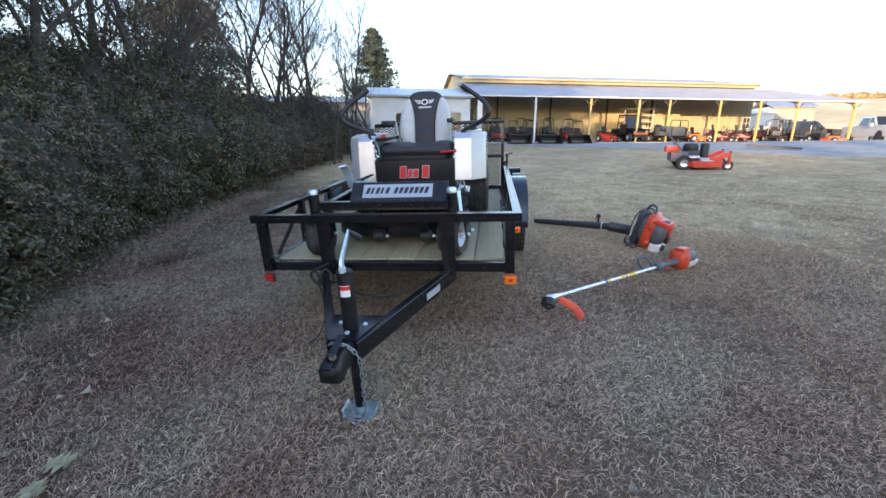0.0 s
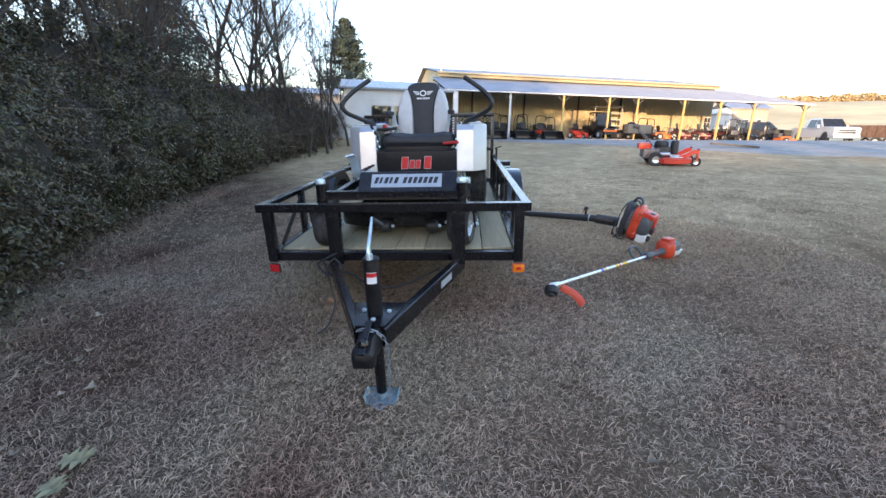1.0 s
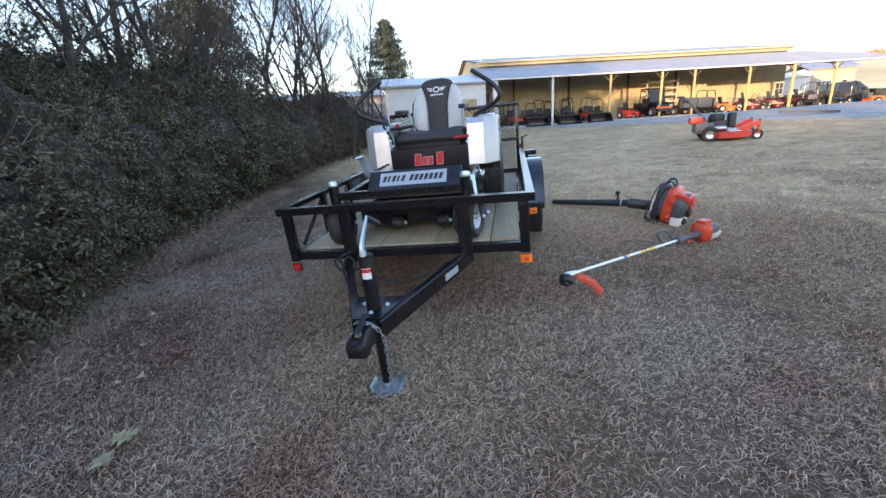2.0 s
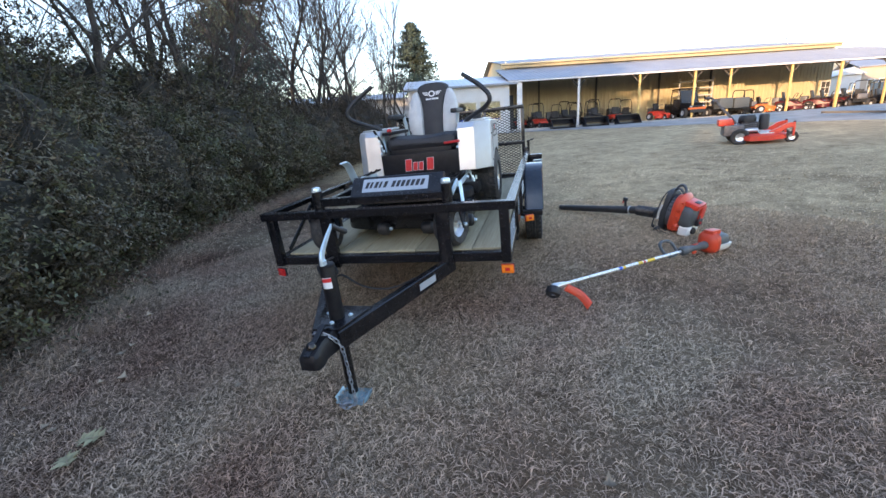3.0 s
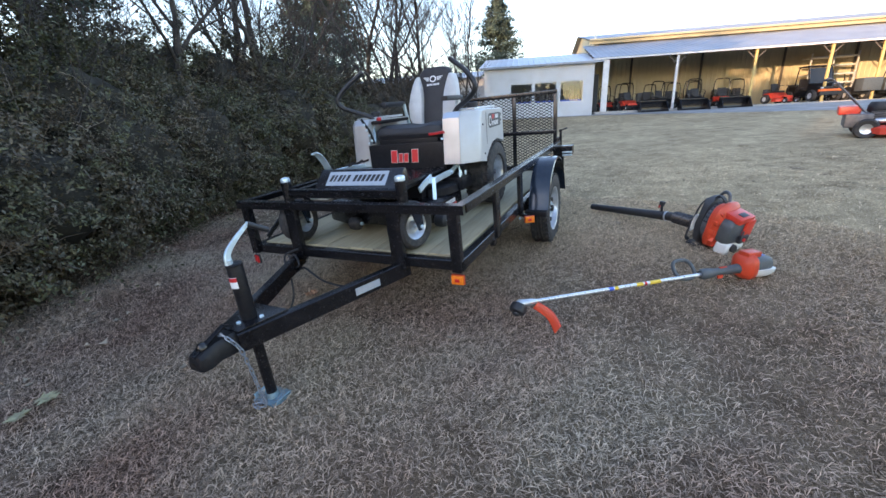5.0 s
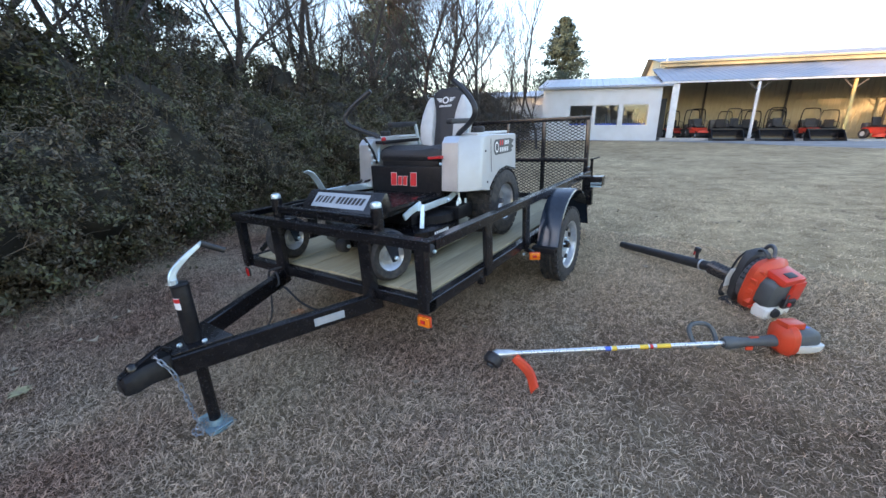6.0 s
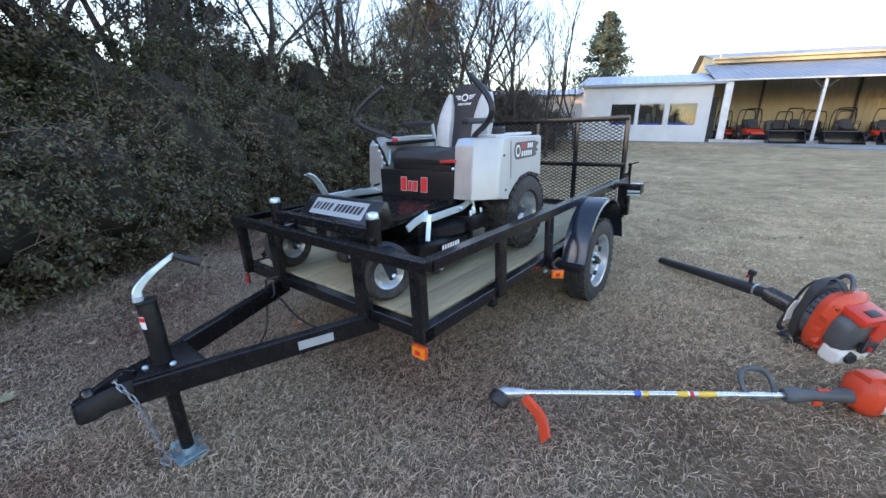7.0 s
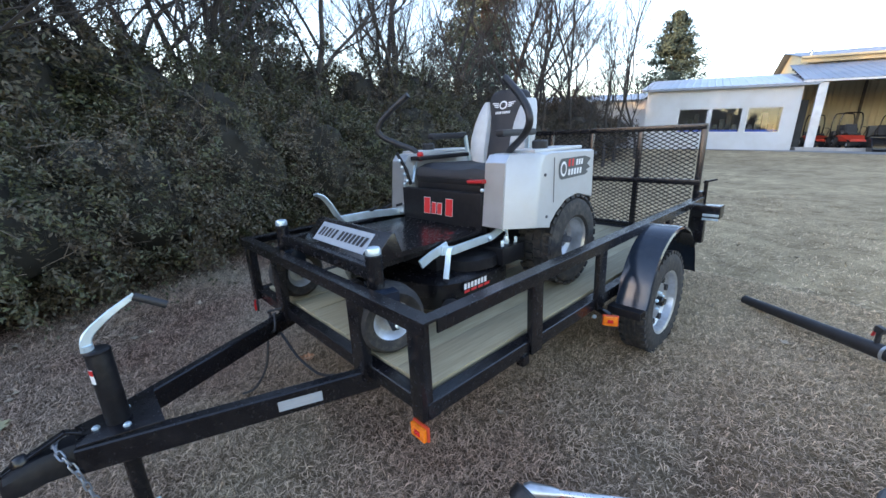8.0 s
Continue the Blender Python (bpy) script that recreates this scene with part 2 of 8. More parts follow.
def mesh_np(name, verts, faces, material, smooth=False):
    """A mesh from arrays: verts (n, 3) and faces (m, 3 or 4)."""
    me = bpy.data.meshes.new(name)
    k = faces.shape[1]
    me.vertices.add(len(verts))
    me.vertices.foreach_set("co", verts.astype(np.float32).ravel())
    me.loops.add(faces.size)
    me.loops.foreach_set("vertex_index", faces.astype(np.int32).ravel())
    me.polygons.add(len(faces))
    me.polygons.foreach_set("loop_start", np.arange(0, faces.size, k, dtype=np.int32))
    me.polygons.foreach_set("loop_total", np.full(len(faces), k, dtype=np.int32))
    me.update(calc_edges=True)
    me.materials.append(material)
    if smooth:
        me.polygons.foreach_set("use_smooth", [True] * len(faces))
    return me


def thing_part(name, parent):
    ob = new(name)
    ob.parent = parent
    ob.empty_display_size = 0.05
    return ob


# ---- ground ----
SHED = pose(3.13, 23.41, 1.26, 0, 0, 15)          # frame of the long building: x along its front, y back
SHED_INV = SHED.inverted()


def sstep(a, b, v):
    k = min(1.0, max(0.0, (v - a) / (b - a)))
    return k * k * (3 - 2 * k)


def gz(x, y):
    """Height of the ground."""
    p = 0.033 * (min(max(x, -25), 6) + 3.5 * (1 - math.exp(-max(x - 6, 0) / 3.5))) + 0.053 * min(max(y, -20), 24)
    # steeper, and level from side to side, in front of the trailer
    side = min(max(x, -1.5 * (1 - sstep(-0.3, 1.2, y))), 2.6)
    p += (0.043 * min(max(y, -4.0), 0.0) + 0.02 * min(max(y, 0.0), 2.0) - 0.038 * side * (1 - sstep(0.6, 2.2, y))) * (1 - sstep(2, 6, y))
    q = SHED_INV @ Vector((x, y, 0))
    pad = 1.28
    z = p + (pad - p) * sstep(-5, -0.5, q.y)
    # dry hillside beyond the shed
    az = math.degrees(math.atan2(y, x)) if x > 8 else 90
    z += 7.8 * sstep(62, 130, math.hypot(x, y)) * sstep(15, 35, az) * (1 - sstep(60, 68, az))
    # last term: unseen bank behind the viewer, added to block the low sun
    z += 3 * sstep(70, 170, x) * sstep(5, 60, y) + 4 * sstep(60, 160, y) + 12.0 * math.exp(-((y + 85) / 17) ** 2) * sstep(-75, -45, -abs(x + 20))
    return z + 0.012 * noise.noise((x * 0.6, y * 0.6, 0)) + 0.05 * noise.noise((x * 0.08, y * 0.08, 3)) * sstep(6, 20, abs(y))


def ground_material():
    m = bpy.data.materials.new("dormant_grass")
    m.use_nodes = True
    N, L = m.node_tree.nodes, m.node_tree.links
    b = N["Principled BSDF"]
    b.inputs["Roughness"].default_value = 0.95
    b.inputs["Specular IOR Level"].default_value = 0.1
    co = N.new("ShaderNodeTexCoord")

    def tex(scale, detail=6, rough=0.6, warp=0.0):
        n = N.new("ShaderNodeTexNoise")
        n.inputs["Scale"].default_value, n.inputs["Detail"].default_value, n.inputs["Roughness"].default_value = scale, detail, rough
        n.inputs["Distortion"].default_value = warp
        L.new(co.outputs["Object"], n.inputs["Vector"])
        return n

    def ramp(src, *stops):
        r = N.new("ShaderNodeValToRGB")
        e = r.color_ramp.elements
        while len(e) < len(stops):
            e.new(0.5)
        for k, (p, c) in zip(e, stops):
            k.position, k.color = p, (*c, 1)
        L.new(src, r.inputs["Fac"])
        return r

    big = ramp(tex(0.8, 4).outputs["Fac"], (0.36, (0.094, 0.057, 0.040)), (0.5, (0.120, 0.084, 0.060)), (0.66, (0.150, 0.118, 0.084)))
    fine = ramp(tex(70, 3, 0.6, 3.0).outputs["Fac"], (0.36, (0.40, 0.37, 0.35)), (0.5, (0.95, 0.93, 0.90)), (0.64, (1.65, 1.62, 1.56)))
    mul = N.new("ShaderNodeMix")
    mul.data_type, mul.blend_type = "RGBA", "MULTIPLY"
    mul.inputs["Factor"].default_value = 1.0
    L.new(fine.outputs[0], mul.inputs["B"])
    # lawn colour turns to paler straw up the slope and away from the hedge
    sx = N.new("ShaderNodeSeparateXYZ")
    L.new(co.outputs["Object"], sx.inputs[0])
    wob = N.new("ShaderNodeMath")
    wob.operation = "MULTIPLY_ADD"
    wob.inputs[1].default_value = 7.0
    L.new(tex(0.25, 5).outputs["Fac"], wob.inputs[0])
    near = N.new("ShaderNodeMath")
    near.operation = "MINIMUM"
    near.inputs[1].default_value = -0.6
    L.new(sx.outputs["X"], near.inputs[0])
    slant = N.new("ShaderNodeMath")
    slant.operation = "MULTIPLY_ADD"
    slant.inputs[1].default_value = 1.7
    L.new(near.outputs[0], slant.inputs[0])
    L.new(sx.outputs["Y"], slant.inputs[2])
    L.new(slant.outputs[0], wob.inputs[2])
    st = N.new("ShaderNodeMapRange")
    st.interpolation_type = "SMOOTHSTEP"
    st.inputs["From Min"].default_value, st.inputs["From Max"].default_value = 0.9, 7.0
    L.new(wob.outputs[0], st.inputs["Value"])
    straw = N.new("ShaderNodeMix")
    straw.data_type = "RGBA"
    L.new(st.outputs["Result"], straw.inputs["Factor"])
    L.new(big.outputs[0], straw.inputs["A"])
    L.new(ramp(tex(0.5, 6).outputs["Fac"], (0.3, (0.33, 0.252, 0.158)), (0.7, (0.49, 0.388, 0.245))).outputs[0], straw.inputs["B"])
    blot = N.new("ShaderNodeMix")
    blot.data_type, blot.blend_type = "RGBA", "MULTIPLY"
    blot.inputs["Factor"].default_value = 1.0
    L.new(straw.outputs["Result"], blot.inputs["A"])
    L.new(ramp(tex(2.6, 7, 0.72, 0.6).outputs["Fac"], (0.34, (0.62, 0.60, 0.57)), (0.5, (1.0, 0.99, 0.97)), (0.66, (1.30, 1.30, 1.28))).outputs[0], blot.inputs["B"])
    L.new(blot.outputs["Result"], mul.inputs["A"])
    # bare soil spots
    so = N.new("ShaderNodeMapRange")
    so.inputs["From Min"].default_value, so.inputs["From Max"].default_value = 0.63, 0.76
    L.new(tex(1.3, 5).outputs["Fac"], so.inputs["Value"])
    mx = N.new("ShaderNodeMix")
    mx.data_type = "RGBA"
    L.new(so.outputs["Result"], mx.inputs["Factor"])
    L.new(mul.outputs["Result"], mx.inputs["A"])
    mx.inputs["B"].default_value = (0.085, 0.058, 0.042, 1)
    L.new(mx.outputs["Result"], b.inputs["Base Color"])
    bp = N.new("ShaderNodeBump")
    bp.inputs["Strength"].default_value, bp.inputs["Distance"].default_value = 0.7, 0.02
    L.new(tex(40, 8, 0.8).outputs["Fac"], bp.inputs["Height"])
    L.new(bp.outputs["Normal"], b.inputs["Normal"])
    return m


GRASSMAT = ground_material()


def build_ground():
    ax = np.concatenate([-np.geomspace(1500, 14, 24), np.arange(-13, 16.1, 0.5), np.geomspace(17, 1500, 40)])
    ay = np.concatenate([-np.geomspace(1500, 130, 10), np.arange(-124, -34, 6.0), -np.geomspace(34, 6, 9), np.arange(-5.5, 16.1, 0.5), np.geomspace(17, 1500, 40)])
    V = np.array([(x, y, gz(x, y)) for y in ay for x in ax])
    nx, ny = len(ax), len(ay)
    i = np.arange(nx * ny).reshape(ny, nx)
    F = np.stack([i[:-1, :-1], i[:-1, 1:], i[1:, 1:], i[1:, :-1]], -1).reshape(-1, 4)
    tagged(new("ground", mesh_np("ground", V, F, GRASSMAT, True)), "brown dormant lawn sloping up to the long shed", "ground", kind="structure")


build_ground()

GRAVEL = surf("pale_gravel", (0.28, 0.277, 0.27), 0.9, 0, 0.22, 1.5, 0.6, 60, (0.2, 0.18, 0.15), 0.5)
CONCRETE = surf("concrete", (0.40, 0.39, 0.37), 0.85, 0, 0.18, 1.2, 0.2, 50, (0.2, 0.18, 0.16), 0.4)


def build_drive():
    bm = B()
    edge = [(-4.5, 21.0), (-1.0, 21.3), (2.0, 20.6), (5.0, 18.8), (8.4, 16.0), (11.0, 13.2), (14.5, 11.8), (20.0, 11.3), (28.0, 11.5), (45.0, 12.0), (75.0, 13.0)]
    edge = [(v.x, v.y) for v in smooth_path([(x, y, 0) for x, y in edge], 4)]
    cols = []
    for x, y in edge:
        q = SHED_INV @ Vector((x, y, 0))
        far = SHED @ Vector((q.x + (0 if q.x < 18 else (q.x - 18) * 0.3), 0.6 if q.x < 18 else 0.6 + (q.x - 18) * 1.2, 0))
        col = []
        for k in range(13):
            px, py = x + (far.x - x) * k / 12, y + (far.y - y) * k / 12
            if k == 0:
                px, py = px + 0.3 * noise.noise((px, py, 1)), py + 0.3 * noise.noise((px, py, 5))
            col.append(bm.verts.new((px, py, gz(px, py) + (0.035 if k else 0.0))))
        cols.append(col)
    for a, b in zip(cols, cols[1:]):
        for j in range(12):
            bm.faces.new((a[j], b[j], b[j + 1], a[j + 1]))
    solo("driveway", bm, GRAVEL, "pale grey gravel drive in front of the long shed", "driveway", kind="structure")


build_drive()

# ---- long shed with its lean-to roof, office and yard buildings ----
BEIGE = surf("beige_steel_siding", (0.50, 0.425, 0.265), 0.55, 0, 0.08, 0.8, 0.05, 30, (0.35, 0.28, 0.2), 0.3)
# paler, bluer tin: the sky's reflection is put into the base colour
TINSKY = surf("tin_roof_sky_sheen", (0.46, 0.50, 0.55), 0.45, 0.2, 0.1, 0.9, 0.04, 30, (0.4, 0.39, 0.38), 0.4)
GOODS = surf("dull_boxed_goods", (0.16, 0.15, 0.12), 0.7, 0, 0.4, 3)
WHITEW = surf("white_steel_siding", (0.57, 0.59, 0.61), 0.5, 0, 0.06, 0.8, 0.05, 30, (0.45, 0.43, 0.4), 0.3)
TIN = surf("bare_tin_roof", (0.265, 0.30, 0.355), 0.55, 0.15, 0.1, 0.9, 0.04, 30, (0.36, 0.35, 0.34), 0.4)
POSTY = surf("post_yellow_wood", (0.56, 0.42, 0.16), 0.7, 0, 0.15, 4, 0.1, 60)
POSTW = surf("post_white", (0.68, 0.68, 0.68), 0.6, 0, 0.1, 4)
PURLIN = surf("old_timber", (0.10, 0.085, 0.07), 0.8, 0, 0.2, 4, 0.2, 40)
# dark tone that stands for unlit insides behind openings
DARKIN = surf("interior_shade", (0.05, 0.05, 0.05), 0.8, 0, 0.2, 3)
RACKM = surf("rack_white_steel", (0.6, 0.6, 0.58), 0.5, 0.2, 0.1, 6)


def ribbed(bm, x0, x1, za, zb, y, pitch=0.3, rib=0.02, top=None):
    """Vertical-ribbed sheet on the plane y, facing -y, with real ribs; top: a function of x for the upper edge."""
    n = max(1, int((x1 - x0) / pitch))
    prof = []
    for i in range(n):
        a = x0 + (x1 - x0) * i / n
        w = (x1 - x0) / n
        prof += [(a, 0), (a + w * 0.70, 0), (a + w * 0.78, -rib), (a + w * 0.92, -rib)]
    prof.append((x1, 0))
    lo = [bm.verts.new((x, y + d, za)) for x, d in prof]
    hi = [bm.verts.new((x, y + d, top(x) if top else zb)) for x, d in prof]
    for a, b, c, d in zip(lo, lo[1:], hi[1:], hi):
        bm.faces.new((a, b, c, d))


def roof_sheet(bm, x0, x1, y0, z0, y1, z1, pitch=0.3, rib=0.022, th=0.012, skew=0.0):
    """Ribbed roofing from the eave (y0, z0) up to (y1, z1); skew: how far the top's right end is drawn in."""
    n = max(1, int((x1 - x0) / pitch))
    prof = []
    for i in range(n):
        a, w = i / n, 1 / n
        prof += [(a, 0), (a + w * 0.7, 0), (a + w * 0.78, rib), (a + w * 0.92, rib)]
    prof.append((1, 0))
    rows = []
    for y, z, xe in ((y0, z0, x1), (y1, z1, x1 - skew)):
        rows.append([bm.verts.new((x0 + (xe - x0) * u, y, z + d)) for u, d in prof])
        rows.append([bm.verts.new((x0 + (xe - x0) * u, y, z + d - th)) for u, d in prof])
    a, al, b, bl = rows
    for i in range(len(prof) - 1):
        bm.faces.new((a[i], a[i + 1], b[i + 1], b[i]))
        bm.faces.new((al[i], bl[i], bl[i + 1], al[i + 1]))
        bm.faces.new((a[i], al[i], al[i + 1], a[i + 1]))


def build_shed():
    S = thing("long_shed", SHED, "long beige steel shed with an open lean-to front and tin roof", "building")

    def blk(name, x, y, z, mat, label="", bev=0.0, parent=None):
        bm = B()
        box(bm, x, y, z, bev=bev)
        return part(name, bm, mat, parent or S, label)

    blk("slab", (-3.9, 20.5), (-0.35, 4.6), (-0.4, 0.20), CONCRETE, "worn concrete slab under the lean-to")
    # main wall (back of the lean-to and upper front), side and rear walls, low roof
    bm = B()
    ribbed(bm, -3.4, 13.4, 0.0, 4.45, 4.6, 0.25, 0.02)
    box(bm, (-3.4, 13.4), (4.604, 4.75), (0.0, 4.3))
    ribbed(bm, 13.4, 19.4, 3.9, 4.45, 4.6, 0.25, 0.02)
    box(bm, (13.4, 19.4), (4.604, 4.75), (3.9, 4.4))
    part("wall", bm, BEIGE, S, "beige ribbed steel wall")
    blk("wall", (-3.4, -3.25), (4.75, 16), (0.0, 4.4), BEIGE)
    blk("wall", (13.3, 13.45), (4.75, 16), (0.0, 4.4), BEIGE)
    for x in (-3.4, 19.2):
        bm = B()
        extrude(bm, [(4.75, 4.405), (16.0, 4.405), (10.5, 5.62)], "x", x, x + 0.12)
        part("gable", bm, BEIGE, S)
    blk("wall", (-3.4, 13.4), (16, 16.15), (0.0, 4.4), BEIGE)
    bm = B()
    roof_sheet(bm, -3.75, 19.6, 4.25, 4.50, 10.5, 5.70, 0.3)
    roof_sheet(bm, -3.75, 19.6, 16.6, 4.50, 10.5, 5.70, 0.3)
    part("roof", bm, TIN, S, "low-pitched tin roof")
    bm = B()
    box(bm, (-3.75, 19.6), (4.12, 4.25), (4.40, 4.50), bev=0.01)
    part("gutter", bm, BEIGE, S, "pale eave gutter")
    blk("eave_board", (-3.75, 19.6), (4.32, 4.42), (4.22, 4.42), BEIGE)
    bm = B()
    lathe(bm, [(0.10, 5.2), (0.10, 5.85), (0.18, 5.87), (0.18, 5.95), (0.02, 6.1)], (19.0, 8.2, -0.35), (0, 0, 1), 14)
    part("roof_vent", bm, GALV, S)
    bm = B()
    lathe(bm, [(0.06, 4.3), (0.06, 4.75), (0.11, 4.77), (0.11, 4.82), (0.02, 4.9)], (-3.3, 5.0, 0), (0, 0, 1), 12)
    part("roof_vent", bm, GALV, S)
    # lean-to roof with purlins and eave board
    bm = B()
    roof_sheet(bm, -4.1, 23.6, -0.25, 2.90, 4.58, 4.18, 0.3, skew=2.6)
    part("lean_to_roof", bm, TIN, S, "bare tin lean-to roof")
    blk("eave_board", (-4.1, 23.6), (-0.24, -0.19), (2.81, 2.895), POSTW, "pale eave board")
    for k in range(6):
        y = 0.25 + k * 0.8
        blk("purlin", (-4.0, 23.2 - 0.55 * y), (y, y + 0.05), (2.77 + y * 0.262, 2.89 + y * 0.262 - 0.02), PURLIN)
    posts = ((-3.45, 0.15, POSTW), (0.02, 0.055, POSTW), (3.6, 0.05, POSTY), (6.85, 0.05, POSTY), (8.95, 0.045, POSTY), (12.55, 0.05, POSTY), (15.5, 0.06, POSTY), (18.35, 0.05, POSTY), (22.85, 0.07, POSTY))
    for s, w, mt in posts:
        bm = B()
        box(bm, (s - w, s + w), (-0.16, -0.16 + 2 * min(w, 0.07)), (0.0, 2.79), bev=0.008)
        part("post", bm, mt, S, "timber post of the lean-to" if mt is POSTY else "white painted post")
        bm = B()
        beam(bm, (s, -0.05, 2.74), (s - 0.06, 4.5, 3.94), 0.05, 0.14)
        part("rafter", bm, PURLIN, S)
        if w < 0.1:
            for sg in (-1, 1):
                bm = B()
                beam(bm, (s, -0.1, 2.35), (s + sg * 0.42, -0.1, 2.76), 0.04, 0.05)
                part("knee_brace", bm, PURLIN, S)
    # dark wall posts along the back wall
    for s in (-1.1, 2.9, 7.3, 10.9):
        blk("wall_stud", (s - 0.05, s + 0.05), (4.50, 4.575), (0.2, 3.3), PURLIN)
    # steel rack against the wall
    for k in range(4):
        blk("rack_shelf", (8.0, 10.3), (3.3, 4.1), (1.15 + 0.45 * k, 1.22 + 0.45 * k), RACKM, parent=S)
    for s in (8.0, 9.1, 10.24):
        blk("rack_upright", (s, s + 0.06), (3.3, 3.36), (0.2, 2.75), RACKM)
    # darker lean-to end bay and framed window in the far wall
    bm = B()
    ribbed(bm, 13.5, 20.3, 0.0, 3.75, 5.4, 0.25, 0.02)
    box(bm, (13.46, 20.3), (5.404, 5.5), (0.0, 3.75))
    part("wall", bm, BEIGE, S)
    w = blk("window_frame", (19.55, 20.25), (5.32, 5.37), (1.25, 2.15), POSTW, "white framed small window")
    # opaque pane; the unlit room behind is put into its colour
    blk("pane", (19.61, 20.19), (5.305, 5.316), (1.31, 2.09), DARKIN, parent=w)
    for x in (19.89,):
        blk("muntin", (x - 0.015, x + 0.015), (5.29, 5.303), (1.31, 2.09), POSTW, parent=w)
    blk("muntin", (19.61, 20.19), (5.286, 5.288), (1.69, 1.72), POSTW, parent=w)


def build_office():
    O = thing("office", SHED, "white steel office annex with three square windows", "building")

    def blk(name, x, y, z, mat, label="", bev=0.0, parent=None):
        bm = B()
        box(bm, x, y, z, bev=bev)
        return part(name, bm, mat, parent or O, label)

    wins = ((-8.48, -7.26), (-7.16, -5.95), (-5.79, -4.53))
    z0, z1 = 0.80, 1.89
    bm = B()
    box(bm, (-9.93, -4.02), (0.0, 0.12), (-0.6, z0))
    box(bm, (-9.93, -4.02), (0.0, 0.12), (z1, 2.78))
    xs = [-9.93] + [v for w in wins for v in w] + [-4.02]
    for a, b in zip(xs[0::2], xs[1::2]):
        box(bm, (a, b), (0.0, 0.12), (z0, z1))
    for k in range(7):
        x = -9.9 + k * 0.96
        box(bm, (x, x + 0.012), (-0.006, 0.0), (-0.6, z0 - 0.05))
        box(bm, (x, x + 0.012), (-0.006, 0.0), (z1 + 0.05, 2.75))
    part("wall", bm, WHITEW, O, "white smooth wall panels with faint seams")
    blk("wall", (-4.14, -4.02), (0.12, 4.4), (-0.3, 2.9), WHITEW)
    blk("wall", (-9.93, -9.81), (0.12, 4.4), (-0.7, 2.9), WHITEW)
    blk("wall", (-9.93, -4.02), (4.4, 4.55), (-0.7, 3.68), WHITEW)
    for x in (-9.93, -4.14):
        bm = B()
        extrude(bm, [(0.12, 2.9), (4.4, 2.9), (4.4, 3.66), (0.12, 2.91)], "x", x, x + 0.12)
        part("gable", bm, WHITEW, O)
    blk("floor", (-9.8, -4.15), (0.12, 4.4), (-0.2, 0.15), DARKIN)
    for a, b in wins:
        f = thing_part("window", O)
        for x in ((a, a + 0.04), (b - 0.04, b)):
            blk("frame", x, (0.02, 0.09), (z0, z1), POSTW, parent=f)
        for z in ((z0, z0 + 0.04), (z1 - 0.04, z1)):
            blk("frame", (a + 0.04, b - 0.04), (0.02, 0.09), z, POSTW, parent=f)
        p = blk("pane", (a + 0.04, b - 0.04), (0.05, 0.056), (z0 + 0.04, z1 - 0.04), GLASS, parent=f)
        p.visible_shadow = False
        blk("counter", (a + 0.06, b - 0.06), (0.25, 0.40), (z0 - 0.1, z0 + 0.14), BLUINK, "blue counter front seen through the window", parent=f)
        bm = B()
        for k in range(4):
            x = a + 0.15 + 0.26 * k
            box(bm, (x, x + 0.2), (0.9, 1.2), (z0 + 0.1, z0 + 0.4 + 0.25 * ((k * 7) % 3)))
        part("shelf_goods", bm, GOODS, f, "boxed goods on shelves behind the glass")
    bm = B()
    roof_sheet(bm, -10.2, -3.4, -0.25, 2.80, 4.6, 3.78, 0.3)
    part("roof", bm, TINSKY, O, "pale tin roof")
    blk("eave_board", (-10.2, -3.6), (-0.26, -0.20), (2.70, 2.79), TIN)
    # lower wing behind the brush
    bm = B()
    roof_sheet(bm, -19.0, -10.3, 1.6, 2.55, 6.5, 3.35, 0.3)
    part("wing_roof", bm, TINSKY, O, "pale tin roof of the lower wing")
    blk("wing_wall", (-18.5, -10.0), (2.2, 2.35), (-0.9, 2.6), WHITEW)
    # dark panel stands for the shade in the recess between office and lean-to
    blk("door", (-3.98, -3.62), (0.9, 0.96), (0.0, 2.2), DARKIN, "dark panel standing for the shaded open doorway")


build_shed()
build_office()

# ---- utility trailer (built in the frame of the slope: x right, y to its rear, front rail at y = 0) ----
HW = 0.92                                        # half width over the posts
trailer = thing("utility_trailer", FIELD, "black single-axle utility trailer with wooden deck and raised mesh ramp", "trailer")


